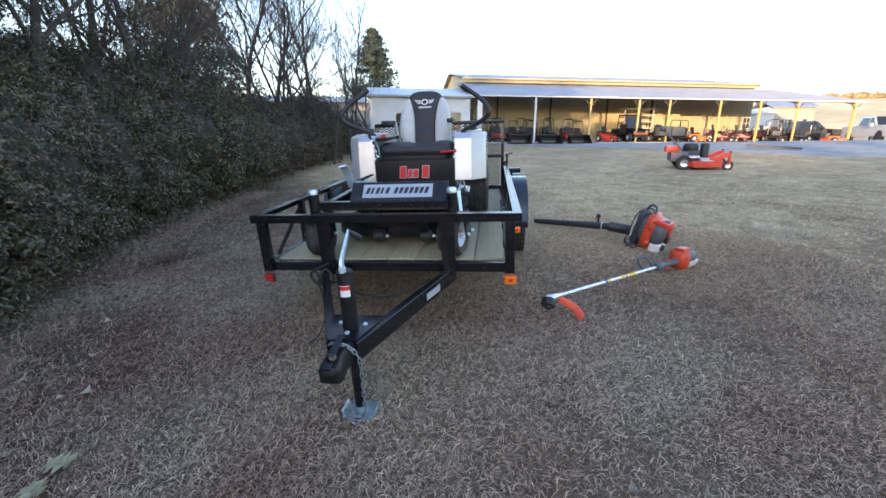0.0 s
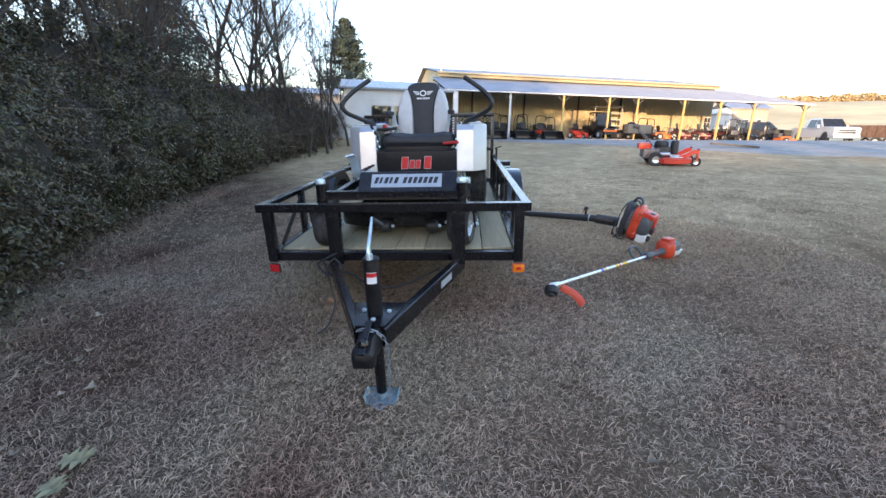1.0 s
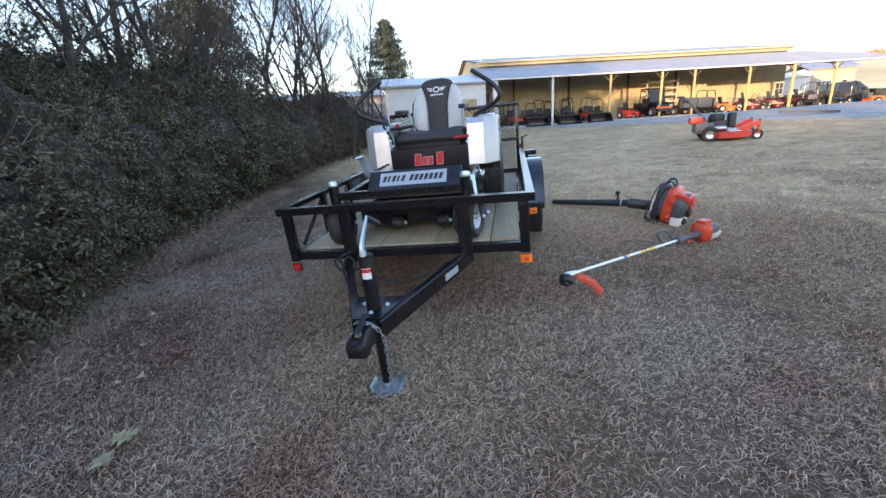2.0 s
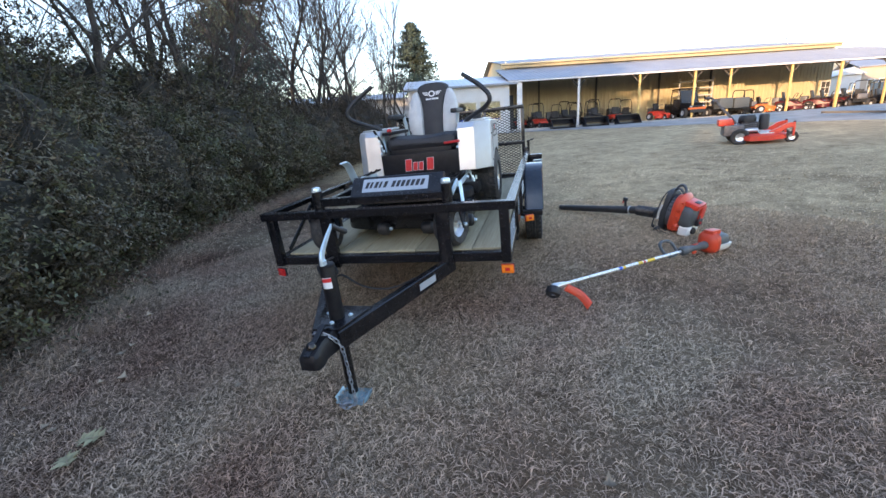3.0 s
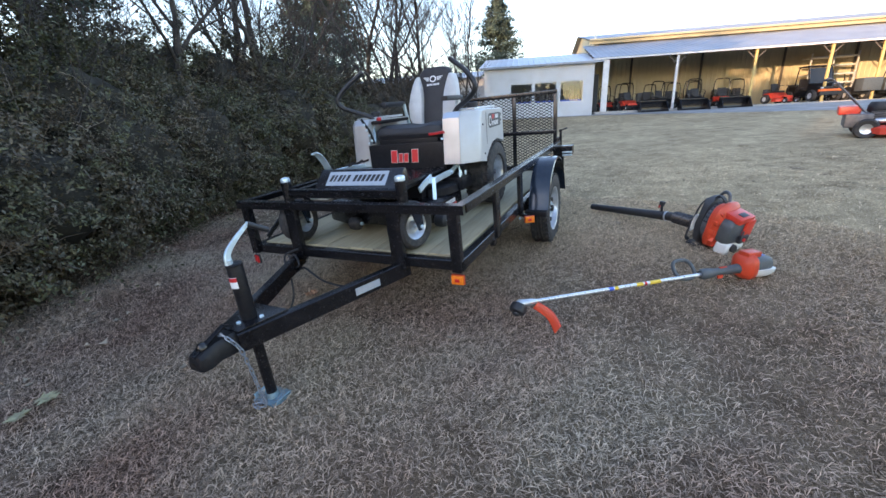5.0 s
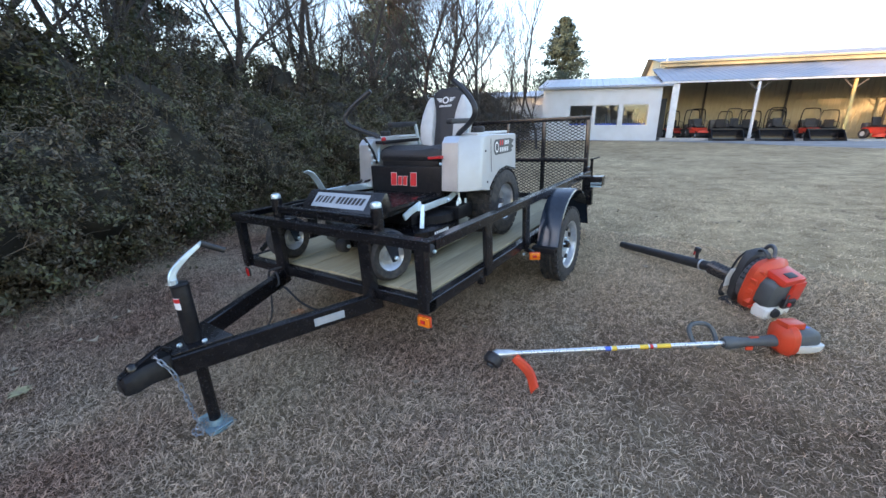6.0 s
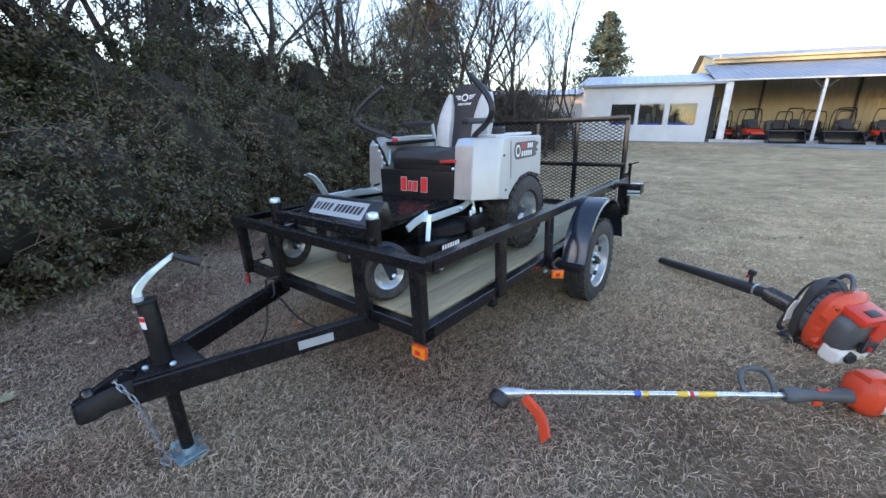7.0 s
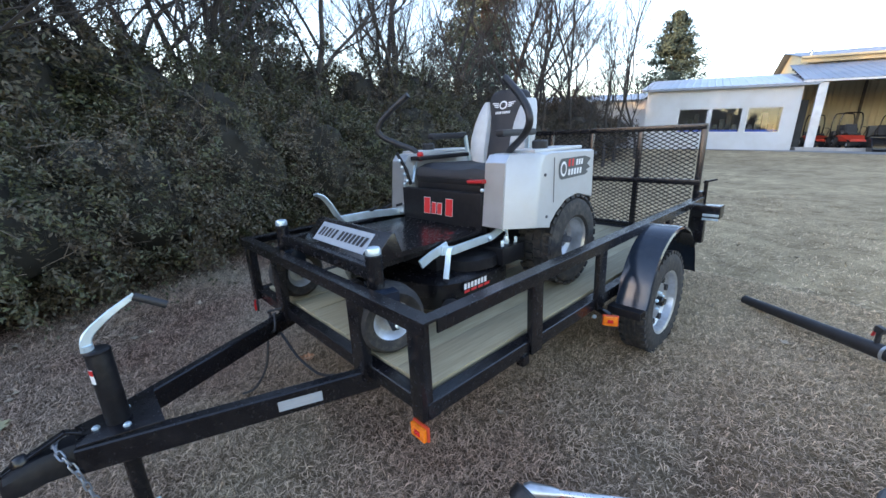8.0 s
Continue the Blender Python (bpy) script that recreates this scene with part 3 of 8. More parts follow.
def build_trailer():
    T = trailer

    def bar(name, a, b, w, h, mat=BLACK, label=""):
        bm = B()
        beam(bm, a, b, w, h)
        return part(name, bm, mat, T, label)

    def upright(name, x, y, z0, z1, wx, wy):
        bm = B()
        box(bm, (x - wx / 2, x + wx / 2), (y - wy / 2, y + wy / 2), (z0, z1), bev=0.004)
        return part(name, bm, BLACK, T)

    # lower frame of channel steel
    for x in (-HW + 0.03, HW - 0.03):
        bar("frame_rail", (x, 0.0, 0.496), (x, 3.12, 0.496), 0.06, 0.07)
    bar("frame_rail", (-HW, 0.03, 0.494), (HW, 0.03, 0.494), 0.06, 0.068)
    bar("frame_rail", (-HW, 3.09, 0.508), (HW, 3.09, 0.508), 0.06, 0.085)
    for y in (0.62, 1.22, 1.82, 2.42):
        bar("cross_member", (-HW + 0.06, y, 0.475), (HW - 0.06, y, 0.475), 0.05, 0.06)
    for x in (-HW + 0.01, HW - 0.01):
        for y in (0.60, 2.2):
            upright("stake_foot", x, y, 0.42, 0.47, 0.04, 0.05)
    # top rail: angle iron, flat flange above and a lip below
    def angle(name, a, b, inner):
        bm = B()
        a, b = Vector(a), Vector(b)
        beam(bm, a + Vector((0, 0, -0.005)), b + Vector((0, 0, -0.005)), 0.062, 0.010, 0.002)
        off = Vector(inner) * -0.025
        beam(bm, a + off + Vector((0, 0, -0.03)), b + off + Vector((0, 0, -0.03)), 0.010, 0.055, 0.002)
        part(name, bm, BLACK, T, "black angle-iron rail with scuffed paint")
    angle("top_rail", (-0.96, 0.0, 0.886), (0.96, 0.0, 0.886), (0, 1, 0))
    angle("top_rail", (-0.93, 0.033, 0.884), (-0.93, 3.16, 0.884), (1, 0, 0))
    angle("top_rail", (0.93, 0.033, 0.884), (0.93, 3.16, 0.884), (-1, 0, 0))
    # posts
    for x in (-HW + 0.03, HW - 0.035):
        upright("corner_post", x, 0.0, 0.46, 0.878, 0.065, 0.055)
    for x in (-0.42, 0.465):
        upright("front_post", x, 0.0, 0.44, 0.878, 0.095, 0.045)
    for x in (-HW, HW):
        for y in (0.68, 1.335, 2.42):
            upright("side_post", x, y, 0.46, 0.878, 0.03, 0.09)
        upright("rear_post", x, 3.10, 0.46, 0.93, 0.05, 0.06)
    for sx in (-1, 1):
        bm = B()
        beam(bm, (sx * 0.86, 0.10, 0.56), (sx * 0.86, 0.52, 0.83), 0.012, 0.04)
        if sx < 0:
            part("brace", bm, BLACK, T)
        else:
            bm.free()
    # tongue of two channels meeting at the coupler
    for sx in (-1, 1):
        bm = B()
        beam(bm, (sx * 0.485, 0.06, 0.43), (0.045 + sx * 0.055, -0.98, 0.418), 0.052, 0.105, 0.006)
        part("tongue_beam", bm, BLACK, T)
    bm = B()
    extrude(bm, [(-0.10, -0.72), (0.19, -0.72), (0.12, -0.98), (-0.03, -0.98)], "z", 0.472, 0.482, 0.002)
    extrude(bm, [(-0.06, -0.80), (0.15, -0.80), (0.12, -0.96), (-0.03, -0.96)], "z", 0.358, 0.366, 0.002)
    part("jack_plate", bm, BLACK, T)
    for x, y in ((-0.02, -0.82), (0.115, -0.83), (0.05, -0.92)):
        bm = B()
        lathe(bm, [(0.013, 0), (0.013, 0.008), (0.008, 0.012)], (x, y, 0.482), (0, 0, 1), 6)
        part("bolt", bm, CHROME, T, "zinc bolt head")
    # coupler with ball socket and latch
    bm = B()
    hull(bm, [[(0.05 + sx * w, y, z) for sx, z in ((-1, z0 - 0.027), (1, z0 - 0.027), (1, z1 - 0.027), (0.7, z2 - 0.027), (-0.7, z2 - 0.027), (-1, z1 - 0.027))]
              for y, w, z0, z1, z2 in ((-0.92, 0.060, 0.395, 0.47, 0.495), (-1.0, 0.055, 0.40, 0.48, 0.505), (-1.08, 0.045, 0.405, 0.475, 0.50), (-1.135, 0.054, 0.40, 0.47, 0.492), (-1.172, 0.048, 0.402, 0.462, 0.478), (-1.185, 0.036, 0.408, 0.445, 0.455))])
    coupler = part("coupler", bm, SATIN, T, "black stamped-steel ball coupler")
    bm = B()
    beam(bm, (0.05, -1.18, 0.448), (0.05, -1.00, 0.518), 0.030, 0.012, 0.002)
    beam(bm, (0.05, -1.00, 0.518), (0.05, -0.96, 0.493), 0.028, 0.010, 0.002)
    part("latch", bm, BLACK, coupler)
    bm = B()
    lathe(bm, [(0.028, 0.0), (0.028, 0.014), (0.018, 0.03), (0.008, 0.034)], (0.05, -1.125, 0.461), (0, 0, 1), 14)
    part("ball_cap", bm, BLACK, coupler)
    # jack
    jack = thing_part("jack", T)
    bm = B()
    lathe(bm, [(0.038, 0.36), (0.040, 0.365), (0.040, 0.775), (0.038, 0.78)], (0.045, -0.85, 0), (0, 0, 1), 22)
    part("outer_tube", bm, SATIN, jack)
    bm = B()
    lathe(bm, [(0.029, -0.025), (0.029, 0.42)], (0.045, -0.85, 0), (0, 0, 1), 18)
    part("inner_tube", bm, BLACK, jack)
    bm = B()
    lathe(bm, [(0.042, 0.777), (0.042, 0.785), (0.036, 0.792), (0.012, 0.796)], (0.045, -0.85, 0), (0, 0, 1), 20)
    part("cap", bm, SATIN, jack)
    bm = B()
    extrude(bm, [(-0.035, -0.92), (0.125, -0.92), (0.14, -0.88), (0.14, -0.81), (0.125, -0.78), (-0.035, -0.78), (-0.05, -0.81), (-0.05, -0.88)], "z", -0.038, -0.030, 0.002)
    for sx in (-1, 1):
        beam(bm, (0.045 + sx * 0.078, -0.85, -0.034), (0.045 + sx * 0.094, -0.85, -0.010), 0.10, 0.006, 0.002)
    lathe(bm, [(0.040, -0.03), (0.034, 0.0)], (0.045, -0.85, 0), (0, 0, 1), 16)
    part("foot_plate", bm, BLUEZINC, jack, "bluish zinc foot plate on the grass")
    bm = B()
    sweep(bm, smooth_path([(0.045, -0.875, 0.79), (0.043, -0.865, 0.845), (0.040, -0.80, 0.90), (0.03, -0.70, 0.955)], 5), rect(0.034, 0.016, 0.004), scale=[1.2 - 0.6 * q / 15 for q in range(16)])
    lathe(bm, [(0.018, 0), (0.018, 0.025)], (0.045, -0.872, 0.79), (0, 0, 1), 12)
    part("crank_arm", bm, CHROME, jack, "zinc-plated crank arm")
    bm = B()
    tube(bm, [(0.03, -0.705, 0.95), (0.055, -0.61, 0.89)], 0.0155, 12)
    part("crank_grip", bm, BLKPL, jack, "black crank grip")
    bm = B()
    for i in range(7):
        a = radians(-118 + i * 10.5)
        b2 = radians(-118 + (i + 1) * 10.5)
        r = 0.0412
        vs = [bm.verts.new((0.045 + r * math.cos(q), -0.85 + r * math.sin(q), z)) for q, z in ((a, 0.665), (b2, 0.665), (b2, 0.725), (a, 0.725))]
        bm.faces.new(vs)
    stick = part("sticker", bm, WHITEINK, jack, "white and red warning sticker")
    bm = B()
    for i in range(7):
        a = radians(-118 + i * 10.5)
        b2 = radians(-118 + (i + 1) * 10.5)
        r = 0.0416
        for z0, z1 in ((0.70, 0.722),):
            bm.faces.new([bm.verts.new((0.045 + r * math.cos(q), -0.85 + r * math.sin(q), z)) for q, z in ((a, z0), (b2, z0), (b2, z1), (a, z1))])
    part("print_band", bm, REDINK, stick)
    # safety chain: links from the coupler to the ground
    chain_pts = smooth_path([(-0.02, -1.0, 0.465), (0.03, -1.03, 0.49), (0.09, -1.03, 0.475), (0.125, -1.0, 0.40), (0.125, -0.98, 0.28), (0.115, -0.96, 0.12), (0.10, -0.94, 0.0), (0.06, -0.96, -0.022), (0.02, -0.95, -0.022), (0.05, -0.92, -0.022), (0.0, -0.93, -0.022)], 12)
    links(chain_pts, "chain_link", T)
    # silver identification sticker on the outer side of the tongue, with unreadable print
    d = Vector((0.485 - 0.10, 1.04, 0)).normalized()
    nrm = Vector((d.y, -d.x, 0))
    c = Vector((0.485, 0.06, 0.422)) - d * 0.345 + nrm * 0.0275
    def decal(u0, u1, z0, z1, lift):
        b2 = B()
        b2.faces.new([b2.verts.new(c + d * u + nrm * lift + Vector((0, 0, z))) for u, z in ((u0, z0), (u1, z0), (u1, z1), (u0, z1))])
        return b2
    stick = part("sticker", decal(-0.09, 0.09, -0.022, 0.026, 0), LABELW, T, "silver identification sticker")
    for k in range(3):
        part("print_line", decal(-0.075, 0.05 + 0.02 * (k % 2), -0.014 + k * 0.012, -0.010 + k * 0.012, 0.0006), GREYINK, stick)
    # wiring hanging under the front frame
    for pts in ([(-0.52, -0.03, 0.47), (-0.45, -0.06, 0.36), (-0.34, -0.07, 0.40), (-0.20, -0.05, 0.30), (0.0, -0.03, 0.27), (0.2, -0.02, 0.34), (0.33, -0.02, 0.41)],
                [(-0.40, 0.0, 0.53), (-0.47, -0.08, 0.51), (-0.55, -0.05, 0.45), (-0.46, -0.12, 0.40), (-0.36, -0.10, 0.43), (-0.42, -0.07, 0.50), (-0.47, -0.10, 0.42), (-0.44, -0.13, 0.30), (-0.42, -0.17, 0.18), (-0.46, -0.24, 0.06), (-0.52, -0.30, 0.02)]):
        bm = B()
        tube(bm, smooth_path(pts, 6), 0.0075, 7)
        part("cable", bm, BLKPL, T, "black light cable hanging in loops")
    # deck boards
    n, gap = 8, 0.006
    w = (2 * HW - 0.14) / n
    for i in range(n):
        x0 = -HW + 0.07 + i * w
        bm = B()
        box(bm, (x0 + gap / 2, x0 + w - gap / 2), (0.065, 3.055), (0.505 + 0.002 * (i % 3), 0.536 + 0.0025 * ((i * 5) % 3)), bev=0.003)
        part("board", bm, BOARD, T, "treated pine deck board")
    # axle, wheels, fenders
    bm = B()
    beam(bm, (-0.97, 1.91, 0.36), (0.97, 1.91, 0.36), 0.06, 0.06)
    part("axle", bm, BLACK, T)
    for sx in (-1, 1):
        for k in range(3):
            bm = B()
            sweep(bm, smooth_path([(sx * 0.86, 1.57 + 0.06 * k, 0.46 - 0.010 * k), (sx * 0.86, 1.91, 0.41 - 0.012 * k), (sx * 0.86, 2.25 - 0.06 * k, 0.46 - 0.010 * k)], 5), rect(0.045, 0.009, 0.002))
            part("leaf_spring", bm, BLACK, T)
        road_wheel(T, Vector((sx * 1.026, 1.91, 0.357)), sx, 0.345, 0.178, 0.205)
        fender(T, sx)
    # amber marker lamps below the front posts and ahead of the wheels
    for x, y, sx in ((-0.885, -0.025, -1), (0.89, -0.025, 1)):
        lamp_marker(T, Vector((x, y, 0.415)), Vector((0, -1, 0)) if sx > 0 else Vector((-0.35, -0.94, 0)), BLKPL if sx < 0 else ORANGE, REDLENS if sx < 0 else AMBER)
    for sx in (-1, 1):
        lamp_marker(T, Vector((sx * 1.0, 1.33, 0.405)), Vector((sx * 0.45, -0.89, 0)))
        bm = B()
        beam(bm, (sx * 0.90, 1.37, 0.44), (sx * 0.985, 1.36, 0.42), 0.03, 0.03)
        part("lamp_bracket", bm, BLACK, T)
        lathe_b = B()
        lathe(lathe_b, [(0.006, 0), (0.012, 0.004), (0.012, 0.012)], (sx * 0.93, 1.28, 0.43), (0, -1, 0), 8)
        part("wire_clip", lathe_b, CHROME, T)
    # tail lamp boxes
    for sx in (-1, 1):
        bm = B()
        box(bm, tuple(sorted((sx * 0.95, sx * 1.13))), (2.90, 3.02), (0.745, 0.845), bev=0.004)
        box(bm, tuple(sorted((sx * 0.93, sx * 1.02))), (2.94, 3.0), (0.52, 0.745), bev=0.004)
        tl = part("tail_lamp_box", bm, BLACK, T)
        bm = B()
        box(bm, tuple(sorted((sx * 1.0, sx * 1.12))), (3.02, 3.045), (0.755, 0.835), bev=0.004)
        part("tail_lamp", bm, REDLENS, tl, "red tail lamp lens")
        bm = B()
        box(bm, tuple(sorted((sx * 1.02, sx * 1.13))), (2.86, 2.875), (0.765, 0.785), bev=0.002)
        box(bm, tuple(sorted((sx * 1.02, sx * 1.13))), (2.86, 2.875), (0.735, 0.752), bev=0.002)
        part("bracket", bm, CHROME, tl, "zinc bracket")
    gate(T)


LINKMESH = {}
CHAINM = surf("dull_zinc_chain", (0.30, 0.33, 0.37), 0.42, 0.7, 0.2, 20, 0.03, 70)


def links(pts, name, parent):
    """Chain links along points, turned crosswise one after the other; all share one mesh."""
    if "m" not in LINKMESH:
        bm = B()
        loop = [(0.016 * math.copysign(1, math.cos(a)) * 0.75 + 0.008 * math.cos(a), 0.0085 * math.sin(a), 0) for a in [2 * math.pi * i / 12 + 0.01 for i in range(12)]]
        sweep(bm, loop, circ(0.0032, 5), closed=True)
        LINKMESH["m"] = mesh_of("chain_link", bm, CHAINM)
    acc, last, k = 0.0, Vector(pts[0]), 0
    for p in pts[1:]:
        d = p - last
        acc += d.length
        last = p
        if acc > 0.027:
            acc = 0
            ob = new(name, LINKMESH["m"])
            q = d.to_track_quat("X", "Z").to_matrix().to_4x4()
            ob.parent = parent
            ob.matrix_basis = Matrix.Translation(p) @ q @ pose(0, 0, 0, 90 * (k % 2) + 20)
            k += 1


def road_wheel(parent, c, sx, r, w, rim_r):
    """Tyre with tread grooves and a spoked steel rim, axle along x, outer face towards sx."""
    wheel = thing_part("wheel", parent)
    bm = B()
    h = w / 2
    prof = [(rim_r, -h * 0.75), (rim_r + 0.01, -h * 0.9), (r * 0.80, -h), (r * 0.93, -h * 0.92), (r * 0.985, -h * 0.74), (r, -h * 0.5)]
    for k in (-0.34, 0.0, 0.34):
        prof += [(r, h * (k - 0.12)), (r - 0.008, h * (k - 0.08)), (r - 0.008, h * (k + 0.08)), (r, h * (k + 0.12))]
    prof += [(r, h * 0.5), (r * 0.985, h * 0.74), (r * 0.93, h * 0.92), (r * 0.80, h), (rim_r + 0.01, h * 0.9), (rim_r, h * 0.75)]
    lathe(bm, prof, c, (1, 0, 0), 48, caps=False)
    # tread blocks on the shoulders
    for i in range(40):
        a = 2 * math.pi * i / 40
        for s in (-1, 1):
            m = Matrix.Translation(c) @ Matrix.Rotation(a + 0.06 * s, 4, "X") @ Matrix.Translation((s * h * 0.76, 0, r * 0.972))
            box(bm, (-h * 0.16, h * 0.16), (-0.016, 0.016), (-0.01, 0.012), m)
    part("tyre", bm, RUBBER, wheel, "black radial tyre with dusty sidewall")
    bm = B()
    lathe(bm, [(rim_r + 0.004, sx * h * 0.86), (rim_r + 0.012, sx * h * 0.92), (rim_r - 0.006, sx * h * 0.84), (rim_r - 0.014, sx * h * 0.3), (rim_r - 0.05, sx * h * 0.12), (rim_r - 0.075, sx * h * 0.30), (0.07, sx * h * 0.42), (0.055, sx * h * 0.36), (0.0, sx * h * 0.36)], c, (1, 0, 0), 40, caps=False)
    lathe(bm, [(rim_r + 0.004, -sx * h * 0.8), (rim_r - 0.012, -sx * h * 0.5), (rim_r - 0.014, sx * h * 0.3)], c, (1, 0, 0), 40, caps=False)
    part("rim", bm, GALV, wheel, "silver painted spoke rim")
    for i in range(8):
        a = 2 * math.pi * (i + 0.5) / 8
        m = Matrix.Translation(c) @ Matrix.Rotation(a, 4, "X") @ Matrix.Translation((sx * h * 0.31, 0, rim_r - 0.062))
        bm = B()
        lathe(bm, [(0.022, -0.012), (0.022, 0.014)], m.translation, (1, 0, 0), 10)
        part("vent_hole", bm, BLKPL, wheel)
    for i in range(5):
        a = 2 * math.pi * i / 5
        bm = B()
        lathe(bm, [(0.011, 0), (0.011, 0.014 * sx), (0.006, 0.020 * sx)], c + Vector((sx * h * 0.40, 0.055 * math.sin(a), 0.055 * math.cos(a))), (1, 0, 0), 6)
        part("wheel_nut", bm, CHROME, wheel)
    bm = B()
    lathe(bm, [(0.034, sx * h * 0.34), (0.034, sx * h * 0.72), (0.026, sx * h * 0.80), (0.0, sx * h * 0.82)], c, (1, 0, 0), 18, caps=False)
    part("hub_cap", bm, BLACK, wheel)
    return wheel


def fender(parent, sx):
    """Rounded sheet fender with a rolled lip, over the trailer wheel."""
    c, r = Vector((0, 1.955, 0.425)), 0.44
    bm = B()
    x0, x1 = sx * 0.95, sx * 1.135
    pts = [(c.y - r - 0.02, c.z + 0.02)] + [(c.y - r * math.cos(a), c.z + r * math.sin(a)) for a in [math.pi * k / 18 for k in range(1, 18)]] + [(c.y + r + 0.02, c.z + 0.02)]
    outer = []
    for k, (y, z) in enumerate(pts):
        dy, dz = (y - c.y), (z - c.z)
        q = 1 - 0.008 / r
        outer.append([bm.verts.new((x, c.y + dy * f, c.z + dz * f)) for x, f in ((x0, 1.0), (x1 - sx * 0.025, 1.0), (x1 - sx * 0.006, 0.988), (x1, 0.955), (x1 - sx * 0.005, 0.955), (x1 - sx * 0.010, 0.975), (x1 - sx * 0.027, q), (x0, q))])
    for a, b in zip(outer, outer[1:]):
        for j in range(8):
            bm.faces.new((a[j], a[(j + 1) % 8], b[(j + 1) % 8], b[j]))
    bm.faces.new(outer[0][::-1])
    bm.faces.new(outer[-1])
    fd = part("fender", bm, DARKBLUE, parent, "glossy dark rolled-lip fender")
    bm = B()
    # back plate between the frame and the fender
    ring = [(x0, y, z) for y, z in pts]
    low = [(x0 - sx * 0.004, c.y + (y - c.y) * 0.80, c.z + (z - c.z) * 0.80 + 0.0) for y, z in pts]
    vs = [bm.verts.new(p) for p in ring] 
    ws = [bm.verts.new(p) for p in low]
    for a, b, d, e in zip(vs, vs[1:], ws[1:], ws):
        bm.faces.new((a, b, d, e))
    part("back_plate", bm, BLACK, fd)
    bm = B()
    box(bm, tuple(sorted((sx * 0.93, sx * 1.125))), (c.y - r - 0.075, c.y - r + 0.0), (0.437, 0.447), bev=0.002)
    box(bm, tuple(sorted((sx * 0.93, sx * 1.125))), (c.y - r - 0.080, c.y - r - 0.072), (0.40, 0.447), bev=0.002)
    part("step", bm, SATIN, fd, "black step plate")


def lamp_marker(parent, at, nrm, back=ORANGE, lens=AMBER):
    q = nrm.to_track_quat("-Y", "Z").to_matrix().to_4x4()
    m = Matrix.Translation(at) @ q
    bm = B()
    box(bm, (-0.044, 0.044), (0.0, 0.012), (-0.032, 0.032), m, 0.003)
    base = part("marker_lamp", bm, back, parent, "amber marker lamp" if lens is AMBER else "dark red marker lamp")
    bm = B()
    box(bm, (-0.040, 0.040), (-0.016, 0.0), (-0.029, 0.029), m, 0.006)
    part("lens", bm, lens, base)
    bm = B()
    box(bm, (-0.016, 0.016), (-0.019, -0.013), (-0.011, 0.011), m, 0.003)
    part("reflector", bm, REDLENS, base)


def gate(parent):
    """Raised ramp: angle frame, uprights, a mid bar and expanded mesh."""
    g = thing_part("ramp_gate", parent)
    y, z0, z1 = 3.10, 0.57, 1.46
    m = Matrix.Translation((0, y, z0)) @ Matrix.Rotation(radians(-3), 4, "X") @ Matrix.Translation((0, -y, -z0))
    for x in (-0.89, -0.55, -0.09, 0.38, 0.89):
        bm = B()
        box(bm, (x - 0.022, x + 0.022), (y - 0.02, y + 0.02), (z0, z1), m, 0.003)
        part("gate_upright", bm, BLACK, g)
    for z in (z0, 1.0, z1):
        bm = B()
        box(bm, (-0.91, 0.91), (y - 0.024, y + 0.018), (z - 0.024, z + 0.024), m, 0.003)
        part("gate_bar", bm, BLACK, g)
    # expanded metal: zigzag strands that touch at their bends
    V, F = [], []
    half, rise, hw = 0.034, 0.0175, 0.0044
    cols, rows = int(1.76 / half), int((z1 - z0) / rise)
    for i in range(rows):
        for j in range(cols):
            p0 = (-0.88 + j * half, z0 + rise * (i + (i + j) % 2))
            p1 = (-0.88 + (j + 1) * half, z0 + rise * (i + (i + j + 1) % 2))
            n0 = len(V)
            for px, pz in (p0, p1):
                for dz, dy in ((-hw, 0.0), (0, 0.005), (hw, 0.0)):
                    V.append(m @ Vector((px, y + 0.004 - dy, pz + dz)))
            F += [(n0, n0 + 1, n0 + 4, n0 + 3), (n0 + 1, n0 + 2, n0 + 5, n0 + 4)]
    ob = new("mesh_panel", mesh_np("mesh_panel", np.array([tuple(v) for v in V]), np.array(F), BLACK))
    ob.parent = g
    tagged(ob, "black expanded-metal mesh")
    for sx in (-1, 1):
        bm = B()
        beam(bm, (sx * 0.955, 3.13, 0.55), (sx * 0.955, 3.13, 1.02), 0.012, 0.03)
        tube(bm, [(sx * 0.93, 3.14, 1.0), (sx * 1.03, 3.14, 1.03)], 0.008, 8)
        part("latch", bm, BLACK, g)


build_trailer()

# ---- zero-turn mower standing on the trailer deck ----
MO = Vector((0.05, 0.85, 0.538))
mower = thing("zero_turn_mower", FIELD @ Matrix.Translation(MO), "silver and black zero-turn mower with grey and black seat", "mower")


